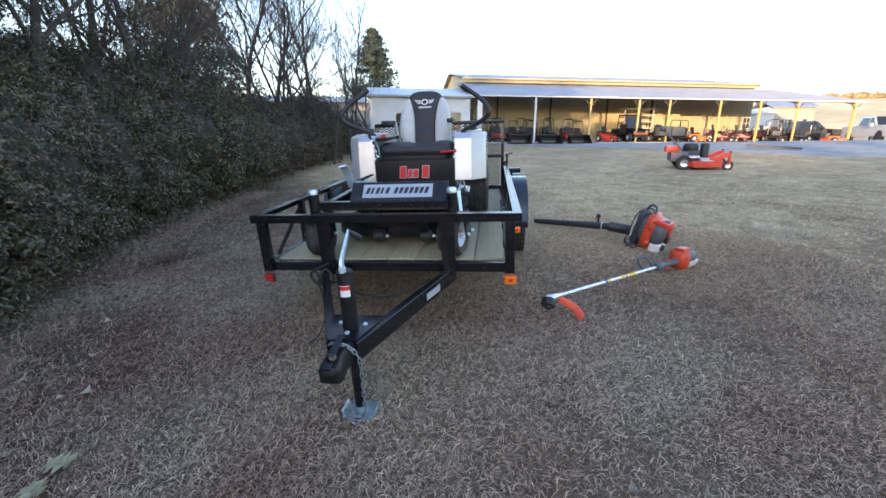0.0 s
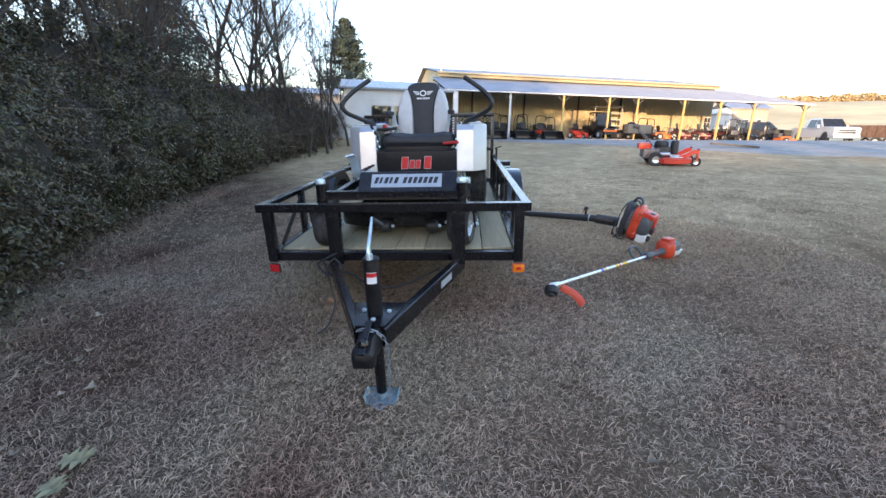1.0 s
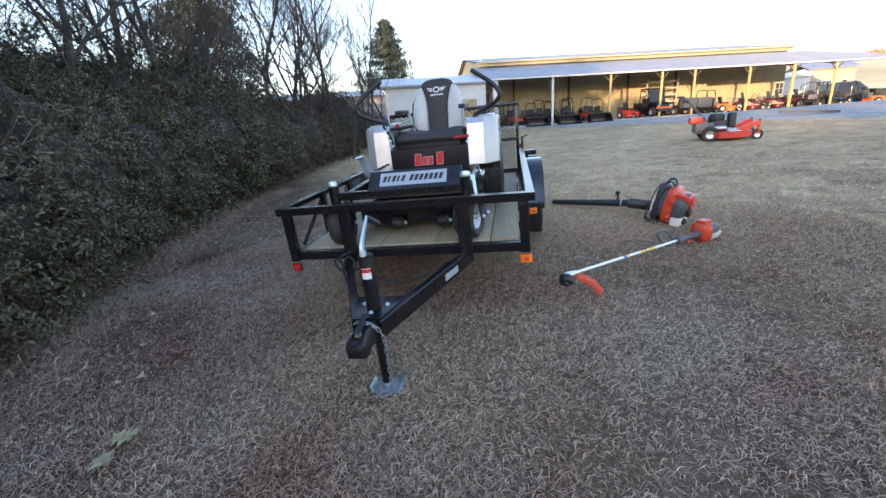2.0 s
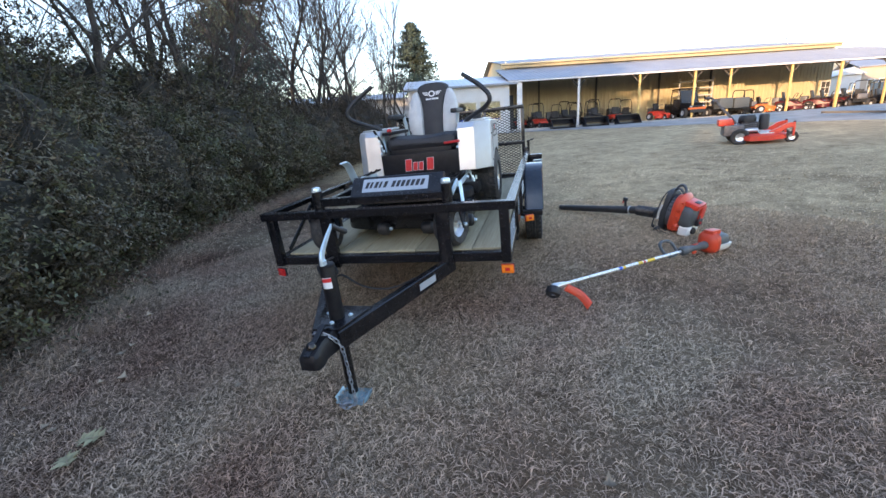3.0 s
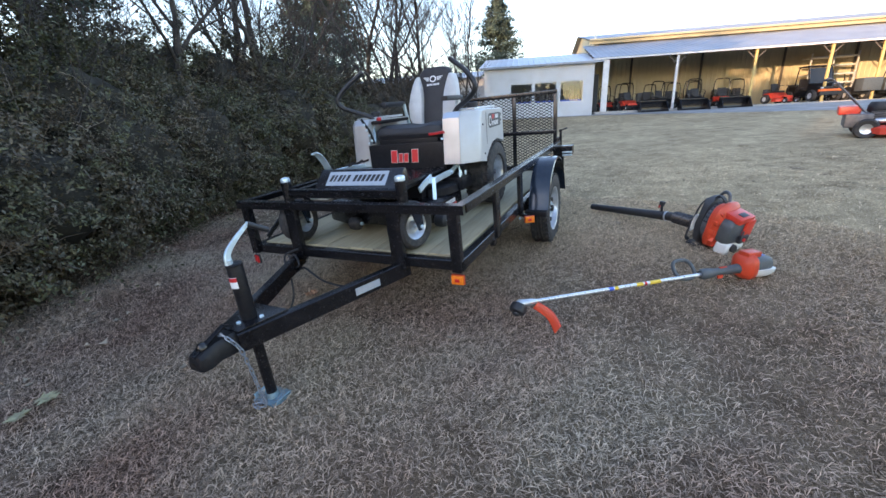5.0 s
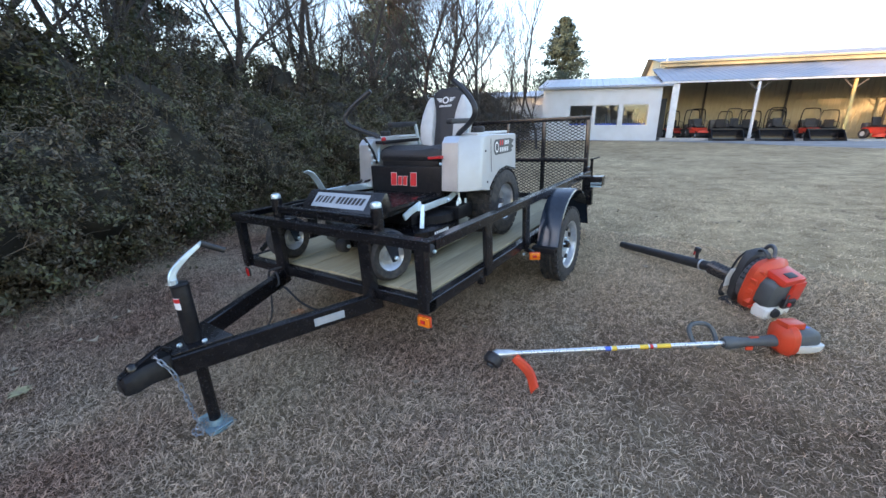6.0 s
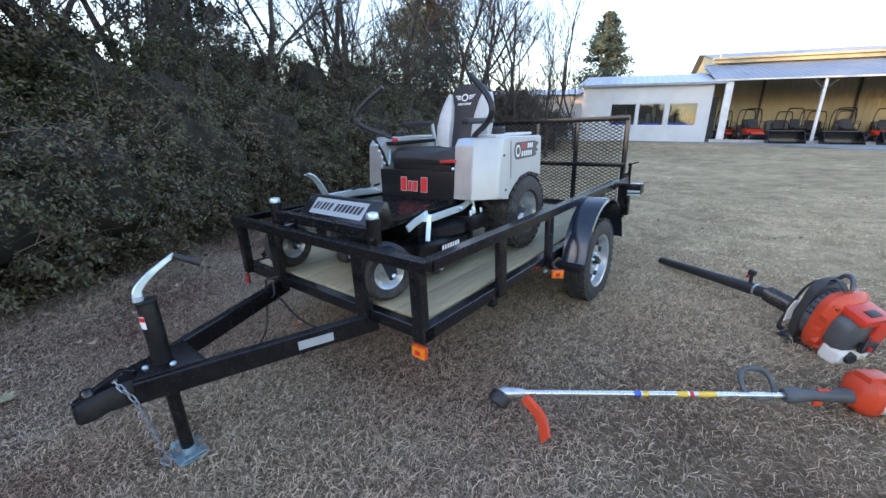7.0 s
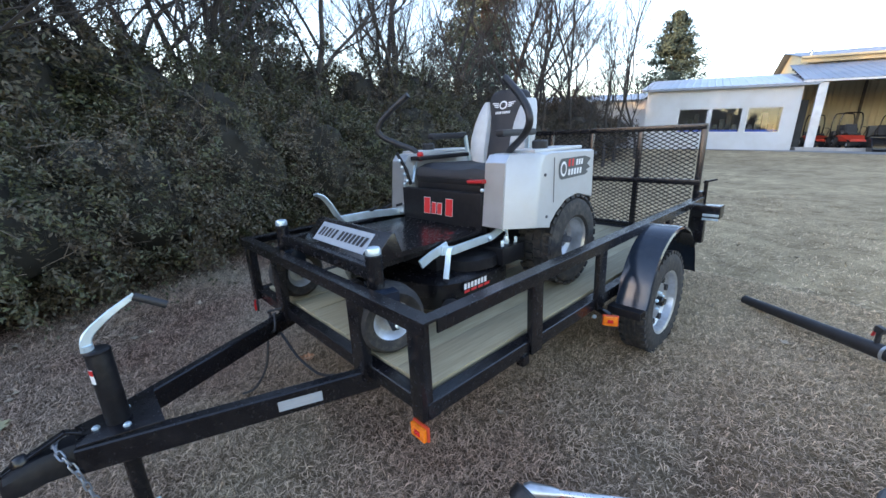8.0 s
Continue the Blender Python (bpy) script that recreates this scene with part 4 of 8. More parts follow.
def build_mower():
    XC = 0.085

    def mp(name, bm, mat, label="", parent=None):
        bm.transform(Matrix.Translation(-MO))
        return part(name, bm, mat, parent or mower, label)

    # front axle beam, caster hubs, forks and wheels
    bm = B()
    beam(bm, (-0.545, 0.10, 0.925), (0.515, 0.095, 0.925), 0.05, 0.062)
    mp("front_axle", bm, BLACK)
    for cx, turn in ((-0.517, 0.12), (0.487, -0.25)):
        caster = thing_part("caster", mower)
        bm = B()
        lathe(bm, [(0.030, 0.855), (0.038, 0.86), (0.038, 1.005), (0.030, 1.01)], (cx, 0.098, 0), (0, 0, 1), 18)
        mp("hub", bm, BLACK, "", caster)
        bm = B()
        lathe(bm, [(0.034, 1.01), (0.035, 1.028), (0.030, 1.04), (0.010, 1.045)], (cx, 0.098, 0), (0, 0, 1), 18)
        mp("cap", bm, CHROME, "zinc dust cap", caster)
        c = Vector((cx, 0.145, 0.702))
        ct, stt = math.cos(turn), math.sin(turn)
        ax = Vector((ct, stt, 0))
        bm = B()
        m = Matrix.Translation((cx, 0.12, 0)) @ Matrix.Rotation(turn, 4, "Z")
        box(bm, (-0.105, 0.105), (-0.045, 0.045), (0.848, 0.858), m, 0.003)
        for s in (-1, 1):
            extrude_b = [(-0.045, 0.858), (0.045, 0.858), (0.045, 0.70), (0.03, 0.68), (0.0, 0.68), (-0.045, 0.80)]
            b2 = B()
            extrude(b2, extrude_b, "x", s * 0.10 - 0.005, s * 0.10 + 0.005, 0.002)
            b2.transform(m)
            tmp = bpy.data.meshes.new("t")
            b2.to_mesh(tmp)
            b2.free()
            bm.from_mesh(tmp)
            bpy.data.meshes.remove(tmp)
        mp("fork", bm, DARKBLUE, "", caster)
        bm = B()
        R_, W_ = 0.163, 0.155
        h = W_ / 2
        prof = [(0.085, -h * 0.7), (0.11, -h * 0.95), (0.135, -h), (0.155, -h * 0.75), (R_, -h * 0.3), (R_, -h * 0.08), (R_ - 0.004, -h * 0.05), (R_ - 0.004, h * 0.05), (R_, h * 0.08), (R_, h * 0.3), (0.155, h * 0.75), (0.135, h), (0.11, h * 0.95), (0.085, h * 0.7)]
        lathe(bm, prof, c, ax, 36, caps=False)
        mp("tyre", bm, RUBBER, "smooth black caster tyre", caster)
        bm = B()
        for s in (-1, 1):
            lathe(bm, [(0.088, s * h * 0.68), (0.092, s * h * 0.80), (0.080, s * h * 0.66), (0.060, s * h * 0.30), (0.035, s * h * 0.34), (0.028, s * h * 0.8), (0.0, s * h * 0.8)], c, ax, 28, caps=False)
        mp("rim", bm, GALV, "silver rim", caster)
        bm = B()
        for s in (-1, 1):
            lathe(bm, [(0.014, 0.0), (0.014, 0.016), (0.009, 0.022)], c + ax * s * 0.105, ax * s, 6)
        tube(bm, [c - ax * 0.10, c + ax * 0.10], 0.009, 8)
        mp("axle_bolt", bm, CHROME, "", caster)
    # side frame rails and cross tubes
    for x in (-0.40, 0.37):
        bm = B()
        beam(bm, (x, 0.10, 0.925), (x, 0.98, 0.945), 0.045, 0.065)
        mp("frame_rail", bm, BLACK)
    bm = B()
    box(bm, (-0.22, 0.38), (0.55, 1.72), (0.70, 0.90), bev=0.01)
    mp("chassis", bm, SATIN)
    # floor pan and sloped foot plate
    bm = B()
    extrude(bm, [(0.105, 0.948), (0.225, 1.07), (0.245, 1.07), (0.275, 0.972), (0.85, 0.965), (0.85, 0.945), (0.255, 0.95), (0.125, 0.938)], "x", -0.255, 0.452, 0.003)
    pan = mp("foot_pan", bm, BLACK, "black foot pan with sloped front plate")
    d = Vector((0, 0.12, 0.122)).normalized()
    nrm = Vector((0, -d.z, d.y))
    base = Vector((0, 0.105, 0.948)) + nrm * 0.0015

    def plate(pts, lift, mat, name, parent, label=""):
        b2 = B()
        b2.faces.new([b2.verts.new(base + Vector((x, 0, 0)) + d * v + nrm * lift) for x, v in pts])
        return mp(name, b2, mat, label, parent)
    lab = plate([(-0.165, 0.035), (0.345, 0.035), (0.345, 0.150), (-0.165, 0.150)], 0.0, LABELW, "name_plate", pan, "silver plate with a row of slanted dark marks")
    xs = [-0.145 + 0.036 * i for i in range(5)] + [0.062 + 0.037 * i for i in range(7)]
    for i, x in enumerate(xs):
        w = 0.028 if i not in (1, 3) else 0.020
        plate([(x, 0.068), (x + w * 0.85, 0.068), (x + w + 0.010, 0.122), (x + 0.012, 0.122)], 0.001, BLKINK, "mark", lab)
    # front body panel with red marks
    bm = B()
    box(bm, (-0.265, 0.44), (0.85, 0.90), (0.935, 1.165), bev=0.006)
    fp = mp("front_panel", bm, SATIN, "black front panel with red marks")

    def mark(pts, y, mat, name, parent):
        b2 = B()
        b2.faces.new([b2.verts.new((x, y, z)) for x, z in pts])
        return mp(name, b2, mat, "", parent)
    for x, w, z0, z1 in ((-0.050, 0.058, 1.015, 1.115), (0.022, 0.040, 1.018, 1.088), (0.074, 0.040, 1.018, 1.088), (0.150, 0.060, 1.015, 1.118)):
        hgt = z1 - z0
        b0 = mark([(x - 0.0025, z0 - 0.0025), (x + w + 0.0005, z0 - 0.0025), (x + w + 0.0105, z1 + 0.0025), (x + 0.0075, z1 + 0.0025)], 0.8488, WHITEINK, "mark_edge", fp)
        sk = 0.010 / hgt
        mark([(x, z0), (x + w - 0.002, z0), (x + w + hgt * sk - 0.002, z1), (x + hgt * sk, z1)], 0.8478, REDINK, "mark", fp)
    # side bodies with wheel arches
    for s in (1, -1):
        def X(v):
            return XC + s * (v - XC)
        ring = [(0.86, 0.985), (1.06, 0.962), (1.13, 0.985), (1.19, 1.04), (1.29, 1.10), (1.42, 1.12), (1.55, 1.09), (1.60, 1.075), (1.60, 1.365), (0.985, 1.378), (0.93, 1.372), (0.895, 1.33)]
        secs = []
        for x, f in ((0.44, 0.0), (0.455, 0.0), (0.585, 0.0), (0.690, 0.11), (0.704, 0.135), (0.706, 0.15)):
            rr_ = []
            for y, z in ring:
                yy = y + (f if y < 0.99 else (f * 0.45 if y < 1.08 else 0))
                zz = z - (0.008 if x > 0.70 and z > 1.3 else 0)
                rr_.append((X(x), yy, zz))
            secs.append(rr_)
        bm = B()
        hull(bm, secs)
        body = mp("side_body", bm, WHITEP, "silver-white steel side body over the drive wheel")
        for y, z in ((1.02, 1.26), (1.04, 1.03), (1.57, 1.34)):
            bm = B()
            lathe(bm, [(0.009, 0), (0.009, 0.005), (0.005, 0.008)], (X(0.706), y + 0.05, z), (s, 0, 0), 6)
            mp("bolt", bm, STEELG, "", body)
        bm = B()
        box(bm, tuple(sorted((X(0.7065), X(0.7085)))), (1.155, 1.160), (1.10, 1.345))
        mp("seam", bm, STEELG, "", body)
        if s > 0:
            def dec(pts, lift, mat, name, parent, label=""):
                b2 = B()
                b2.faces.new([b2.verts.new((0.707 + lift, y, z)) for y, z in pts])
                return mp(name, b2, mat, label, parent)
            oval = [(1.20 + 0.035 - 0.035 * math.sin(a), 1.275 + 0.058 * math.cos(a)) for a in [math.pi * k / 8 for k in range(9)]]
            pl = dec(oval + [(1.50, 1.222), (1.535, 1.235), (1.51, 1.25), (1.56, 1.262), (1.52, 1.285), (1.565, 1.315), (1.49, 1.333)], 0.001, GREYPL, "decal", body, "dark flame-shaped side decal with red and white marks")
            for y0, y1, z0, z1, mt in ((1.30, 1.375, 1.285, 1.325, REDINK), (1.385, 1.47, 1.287, 1.32, WHITEINK), (1.30, 1.46, 1.235, 1.270, WHITEINK)):
                k = int((y1 - y0) / 0.028)
                for i in range(k):
                    a = y0 + (y1 - y0) * i / k
                    dec([(a, z0), (a + 0.021, z0), (a + 0.026, z1), (a + 0.005, z1)], 0.002, mt, "mark", pl)
            dec([(1.252 + 0.033 * math.sin(a), 1.275 + 0.042 * math.cos(a)) for a in [2 * math.pi * k / 18 for k in range(18)]], 0.002, WHITEINK, "mark", pl)
            dec([(1.252 + 0.022 * math.sin(a), 1.275 + 0.028 * math.cos(a)) for a in [2 * math.pi * k / 18 for k in range(18)]], 0.003, GREYPL, "mark", pl)
        # brushed steel guard on the front of the body
        bm = B()
        hull(bm, [[(X(x), y, z) for y, z in ((0.856, 0.99), (0.852, 0.99), (0.890, 1.333), (0.927, 1.375), (0.931, 1.371), (0.894, 1.329))] for x in (0.445, 0.582)])
        mp("front_guard", bm, BRUSHED, "brushed steel front guard", body)
        # bluish top lid with filler cap
        bm = B()
        box(bm, tuple(sorted((X(0.47), X(0.66)))), (1.04, 1.54), (1.374, 1.392), bev=0.006)
        mp("tank_lid", bm, WHITEP, "pale tank lid", body)
        bm = B()
        lathe(bm, [(0.042, 1.392), (0.045, 1.40), (0.045, 1.43), (0.036, 1.438)], (X(0.57), 1.22, 0), (0, 0, 1), 18)
        mp("filler_cap", bm, BLKPL, "", body)
        # drive wheel
        wheel = thing_part("drive_wheel", mower)
        c = Vector((X(0.595), 1.405, 0.828))
        R_, h = 0.288, 0.122
        bm = B()
        lathe(bm, [(0.135, -h * 0.8), (0.16, -h), (0.22, -h * 1.02), (0.255, -h * 0.9), (0.268, -h * 0.6), (0.272, 0), (0.268, h * 0.6), (0.255, h * 0.9), (0.22, h * 1.02), (0.16, h), (0.135, h * 0.8)], c, (1, 0, 0), 44, caps=False)
        for i in range(30):
            for row, off in ((-0.72, 0.0), (-0.25, 0.5), (0.25, 0.0), (0.72, 0.5)):
                a = 2 * math.pi * (i + off) / 30
                m = Matrix.Translation(c) @ Matrix.Rotation(a, 4, "X") @ Matrix.Translation((row * h, 0, 0.264 if abs(row) > 0.5 else 0.270)) @ Matrix.Rotation(-row * 0.45, 4, "Y")
                box(bm, (-h * 0.2, h * 0.2), (-0.019, 0.019), (-0.004, 0.012), m)
        mp("tyre", bm, RUBBER, "black turf tyre with blocky tread", wheel)
        bm = B()
        lathe(bm, [(0.138, s * h * 0.82), (0.145, s * h * 0.9), (0.130, s * h * 0.8), (0.122, s * h * 0.2), (0.095, s * h * 0.05), (0.05, s * h * 0.1), (0.0, s * h * 0.1)], c, (1, 0, 0), 32, caps=False)
        mp("rim", bm, GALV, "silver rim", wheel)
        bm = B()
        lathe(bm, [(0.055, s * h * 0.08), (0.05, s * h * 0.3), (0.025, s * h * 0.34), (0.02, s * h * 0.7), (0, s * h * 0.72)], c, (1, 0, 0), 18, caps=False)
        mp("hub", bm, STEELG, "", wheel)
        # steering lever: zinc shank and padded grip, swung outwards
        def XL(v):
            return v if s > 0 else 0.20 - v
        bm = B()
        tube(bm, smooth_path([(XL(0.445), 0.93, 1.19), (XL(0.46), 0.96, 1.26), (XL(0.485), 1.0, 1.335)], 5), 0.012, 8)
        lever = mp("steering_lever", bm, CHROME, "zinc lever shank")
        bm = B()
        tube(bm, smooth_path([(XL(0.485), 1.0, 1.335), (XL(0.515), 1.02, 1.395), (XL(0.62), 0.96, 1.445), (XL(0.715), 0.895, 1.50), (XL(0.733), 0.88, 1.565), (XL(0.655), 0.92, 1.655), (XL(0.508), 0.985, 1.76)], 5), 0.019, 12)
        mp("grip", bm, BLKPL, "black foam grip", lever)
        # armrest
        bm = B()
        box(bm, tuple(sorted((X(0.355), X(0.415)))), (1.08, 1.42), (1.465, 1.505), bev=0.014)
        arm = mp("armrest", bm, SEATBLK, "black padded armrest")
        bm = B()
        beam(bm, (X(0.36), 1.40, 1.48), (X(0.33), 1.42, 1.25), 0.02, 0.03)
        mp("bracket", bm, CHROME, "", arm)
        for k in range(3):
            bm = B()
            lathe(bm, [(0.011, 0), (0.011, 0.012), (0.006, 0.015)], (X(0.435), 0.875 + 0.05 * k, 1.185 + 0.035 * k), (0, -1, 0), 6)
            mp("bolt", bm, CHROME)
    # seat
    bm = B()
    box(bm, (-0.20, 0.37), (0.93, 1.46), (1.10, 1.20), bev=0.01)
    mp("seat_base", bm, SATIN)
    bm = B()
    secs = []
    for y, z0, z1, w in ((0.925, 1.205, 1.262, 0.285), (0.945, 1.185, 1.292, 0.315), (1.02, 1.18, 1.315, 0.325), (1.20, 1.18, 1.305, 0.325), (1.36, 1.18, 1.30, 0.31), (1.42, 1.19, 1.30, 0.28)):
        secs.append([(0.09 + x * w, y, z) for x, z in ((-0.92, z0), (0.92, z0), (1.0, z0 + 0.03), (1.0, z1 - 0.03), (0.94, z1 - 0.006), (0.7, z1 + 0.004), (0.35, z1 - 0.010), (-0.35, z1 - 0.010), (-0.7, z1 + 0.004), (-0.94, z1 - 0.006), (-1.0, z1 - 0.03), (-1.0, z0 + 0.03))])
    hull(bm, secs)
    mp("seat_cushion", bm, SEATBLK, "black vinyl seat cushion")

    def back(pieces, mat, name, label):
        bm = B()
        secs = []
        for z, x0, x1, th, fwd in pieces:
            y = 1.385 + (z - 1.27) * 0.26 - fwd
            m_ = (x0 + x1) / 2
            w = (x1 - x0) / 2
            secs.append([(m_ + w * u, y + v * th, z) for u, v in ((-1, 0.75), (-0.98, 0.4), (-0.85, 0.14), (-0.5, 0.02), (0, 0), (0.5, 0.02), (0.85, 0.14), (0.98, 0.4), (1, 0.75), (0.8, 1.0), (-0.8, 1.0))])
        hull(bm, secs)
        return mp(name, bm, mat, label)
    c = 0.10
    zs = [1.255, 1.29, 1.40, 1.50, 1.60, 1.66, 1.70, 1.735, 1.757, 1.768]
    ws = [0.10, 0.11, 0.112, 0.112, 0.125, 0.150, 0.165, 0.155, 0.125, 0.08]
    mid = back([(z, c - w, c + w, 0.09, 0.0) for z, w in zip(zs, ws)], SEATBLK, "seat_back", "black centre panel of the seat back")
    for s in (-1, 1):
        pcs = []
        for z, wi, wo, fw in ((1.265, 0.09, 0.16, 0.0), (1.285, 0.095, 0.215, 0.015), (1.35, 0.098, 0.248, 0.028), (1.45, 0.098, 0.258, 0.030), (1.55, 0.105, 0.246, 0.024), (1.63, 0.122, 0.224, 0.014), (1.68, 0.140, 0.200, 0.006), (1.70, 0.150, 0.180, 0.0)):
            a, b_ = c + s * wi, c + s * wo
            pcs.append((z, min(a, b_), max(a, b_), 0.105, fw))
        back(pcs, SEATGRY, "bolster", "light grey vinyl side bolster")

    def sdec(pts, mat, parent, lift):
        b2 = B()
        b2.faces.new([b2.verts.new((c + x, 1.3815 + (z - 1.27) * 0.26 - lift + 0.2 * x * x, z)) for x, z in pts])
        return mp("mark", b2, mat, "", parent)
    sdec([(0.034 * math.sin(a), 1.668 + 0.028 * math.cos(a)) for a in [2 * math.pi * k / 16 for k in range(16)]], WHITEINK, mid, 0.002)
    sdec([(0.022 * math.sin(a), 1.668 + 0.018 * math.cos(a)) for a in [2 * math.pi * k / 16 for k in range(16)]], SEATBLK, mid, 0.004)
    for s in (-1, 1):
        for k in range(3):
            z = 1.652 + 0.012 * k
            sdec([(s * 0.04, z), (s * (0.075 + 0.012 * k), z + 0.006), (s * (0.072 + 0.012 * k), z + 0.012), (s * 0.04, z + 0.008)][::s], WHITEINK, mid, 0.002)
    for i in range(9):
        x = -0.062 + 0.014 * i + (0.004 if i > 3 else 0)
        sdec([(x, 1.612), (x + 0.010, 1.612), (x + 0.012, 1.628), (x + 0.002, 1.628)], WHITEINK, mid, 0.002)
    # controls beside the seat
    bm = B()
    beam(bm, (0.32, 0.885, 1.225), (0.455, 0.865, 1.235), 0.03, 0.022, 0.006)
    mp("brake_handle", bm, REDPLA, "red parking brake handle")
    bm = B()
    tube(bm, [(-0.235, 0.90, 1.18), (-0.25, 0.88, 1.28), (-0.30, 0.85, 1.39)], 0.011, 8)
    mp("height_lever", bm, SATIN)
    for k in range(4):
        bm = B()
        lathe(bm, [(0.012, 0), (0.012, 0.010), (0.007, 0.013)], (-0.243 - 0.012 * k, 0.882 - 0.01 * k, 1.205 + 0.045 * k), (0.2, -1, 0), 6)
        mp("bolt", bm, CHROME)
    bm = B()
    lathe(bm, [(0.010, 1.33), (0.020, 1.36), (0.024, 1.375), (0.014, 1.39)], (-0.20, 0.97, 0), (0, 0, 1), 12)
    mp("choke_knob", bm, REDPLA, "red knob")
    bm = B()
    box(bm, (-0.26, -0.16), (0.93, 1.45), (1.335, 1.362), bev=0.005)
    mp("console", bm, SATIN)
    # deck lift linkage on both sides, pedal on one
    bm = B()
    sweep(bm, [(0.462, 0.375, 0.885), (0.468, 0.44, 0.915), (0.472, 0.55, 0.945)], rect(0.014, 0.046, 0.003))
    sweep(bm, [(0.486, 0.50, 0.93), (0.486, 0.58, 0.915), (0.484, 0.88, 0.925), (0.48, 1.02, 0.965)], rect(0.012, 0.046, 0.003))
    beam(bm, (0.495, 0.54, 0.935), (0.515, 0.49, 0.79), 0.03, 0.014)
    mp("lift_arm", bm, CHROME, "zinc-plated deck lift arm")
    for y, z in ((0.55, 0.93), (0.86, 0.925), (0.98, 0.955)):
        bm = B()
        lathe(bm, [(0.015, 0), (0.015, 0.014), (0.009, 0.02)], (0.493, y, z), (1, 0, 0), 6)
        mp("bolt", bm, CHROME)
    bm = B()
    tube(bm, [(0.505, 0.99, 0.96), (0.515, 1.0, 0.83)], 0.009, 8)
    mp("lift_rod", bm, CHROME)
    bm = B()
    sweep(bm, [(-0.335, 0.96, 0.985), (-0.335, 0.62, 1.01), (-0.33, 0.40, 1.012)], rect(0.014, 0.05, 0.004))
    sweep(bm, smooth_path([(-0.33, 0.405, 1.01), (-0.325, 0.37, 1.05), (-0.325, 0.335, 1.115), (-0.33, 0.295, 1.17), (-0.335, 0.255, 1.19)], 4), rect(0.062, 0.010, 0.003))
    mp("lift_pedal", bm, CHROME, "zinc-plated lift pedal and arm")
    for y in (0.62, 0.74, 0.86):
        bm = B()
        tube(bm, [(-0.36, y, 1.03), (-0.30, y, 1.045), (-0.285, y + 0.02, 1.06)], 0.010, 8)
        mp("pin", bm, SATIN)
    # cutting deck
    bm = B()
    outl = []
    for k in range(40):
        a = 2 * math.pi * k / 40
        ex = abs(math.cos(a)) ** 0.55 * math.copysign(1, math.cos(a))
        ey = abs(math.sin(a)) ** 0.7 * math.copysign(1, math.sin(a))
        outl.append((ex, ey + 0.05 * math.cos(3 * math.pi * ex) * (1 if ey < 0 else 0)))
    secs = [[(0.01 + x * w, 0.74 + y * d_, z) for x, y in outl] for z, w, d_ in ((0.615, 0.545, 0.375), (0.625, 0.55, 0.38), (0.755, 0.545, 0.375), (0.775, 0.52, 0.35), (0.785, 0.46, 0.30))]
    hull(bm, secs)
    deck = mp("cutting_deck", bm, BLACK, "black stamped cutting deck")
    for x in (-0.38, 0.40):
        bm = B()
        hull(bm, [[(x + math.cos(a) * r, 0.80 + math.sin(a) * r * 1.2, z) for a in [2 * math.pi * k / 12 for k in range(12)]] for z, r in ((0.78, 0.16), (0.835, 0.155), (0.85, 0.13))])
        mp("belt_cover", bm, SATIN, "", deck)
    for i in range(7):
        b2 = B()
        y = 0.575 + 0.026 * i
        b2.faces.new([b2.verts.new(p) for p in ((0.558, y, 0.715), (0.558, y + 0.019, 0.715), (0.557, y + 0.022, 0.745), (0.557, y + 0.003, 0.745))])
        mp("mark", b2, WHITEINK, "", deck)
        if i % 2 == 0:
            b2 = B()
            b2.faces.new([b2.verts.new(p) for p in ((0.5585, y, 0.695), (0.5585, y + 0.042, 0.695), (0.558, y + 0.045, 0.71), (0.558, y + 0.003, 0.71))])
            mp("mark", b2, REDINK, "", deck)
    for x, y in ((-0.12, 0.33), (0.25, 0.33), (0.545, 0.50)):
        bm = B()
        lathe(bm, [(0.03, -0.05), (0.048, -0.035), (0.052, 0), (0.048, 0.035), (0.03, 0.05)], (x, y, 0.632), (1, 0, 0), 16)
        roller = mp("deck_roller", bm, BLKPL, "black anti-scalp roller", deck)
        bm = B()
        lathe(bm, [(0.014, 0), (0.014, 0.018), (0.008, 0.022)], (x + 0.05, y, 0.632), (1, 0, 0), 6)
        mp("bolt", bm, CHROME)
    for x in (-0.25, -0.02, 0.2, 0.35):
        bm = B()
        lathe(bm, [(0.010, 0), (0.010, 0.012), (0.006, 0.016)], (x, 0.072, 0.925), (0, -1, 0), 6)
        mp("bolt", bm, SATIN)
    bm = B()
    box(bm, (0.40, 0.585), (0.86, 1.06), (0.775, 0.875), bev=0.008)
    cover = mp("belt_cover", bm, SATIN, "", deck)
    for x, y in ((0.55, 0.90), (0.55, 1.02)):
        bm = B()
        lathe(bm, [(0.010, 0.875), (0.010, 0.905), (0.006, 0.91)], (x, y, 0), (0, 0, 1), 6)
        mp("stud", bm, CHROME, "", cover)
    bm = B()
    lathe(bm, [(0.016, 0.80), (0.020, 0.81), (0.014, 0.83), (0.020, 0.85), (0.014, 0.87), (0.020, 0.89), (0.012, 0.92)], (0.525, 0.965, 0), (0, 0, 1), 12)
    mp("spring", bm, CHROME, "zinc coil spring", deck)
    # pale oil tank and jug-like parts on the deck behind the front axle
    bm = B()
    box(bm, (-0.44, -0.27), (0.22, 0.34), (0.84, 0.90), bev=0.018)
    mp("side_tank", bm, WHITEPL, "pale plastic bottle-shaped reservoir")
    # engine behind the seat
    bm = B()
    box(bm, (-0.18, 0.35), (1.52, 1.95), (0.90, 1.22), bev=0.03)
    eng = mp("engine", bm, STEELG, "dark grey engine behind the seat")
    bm = B()
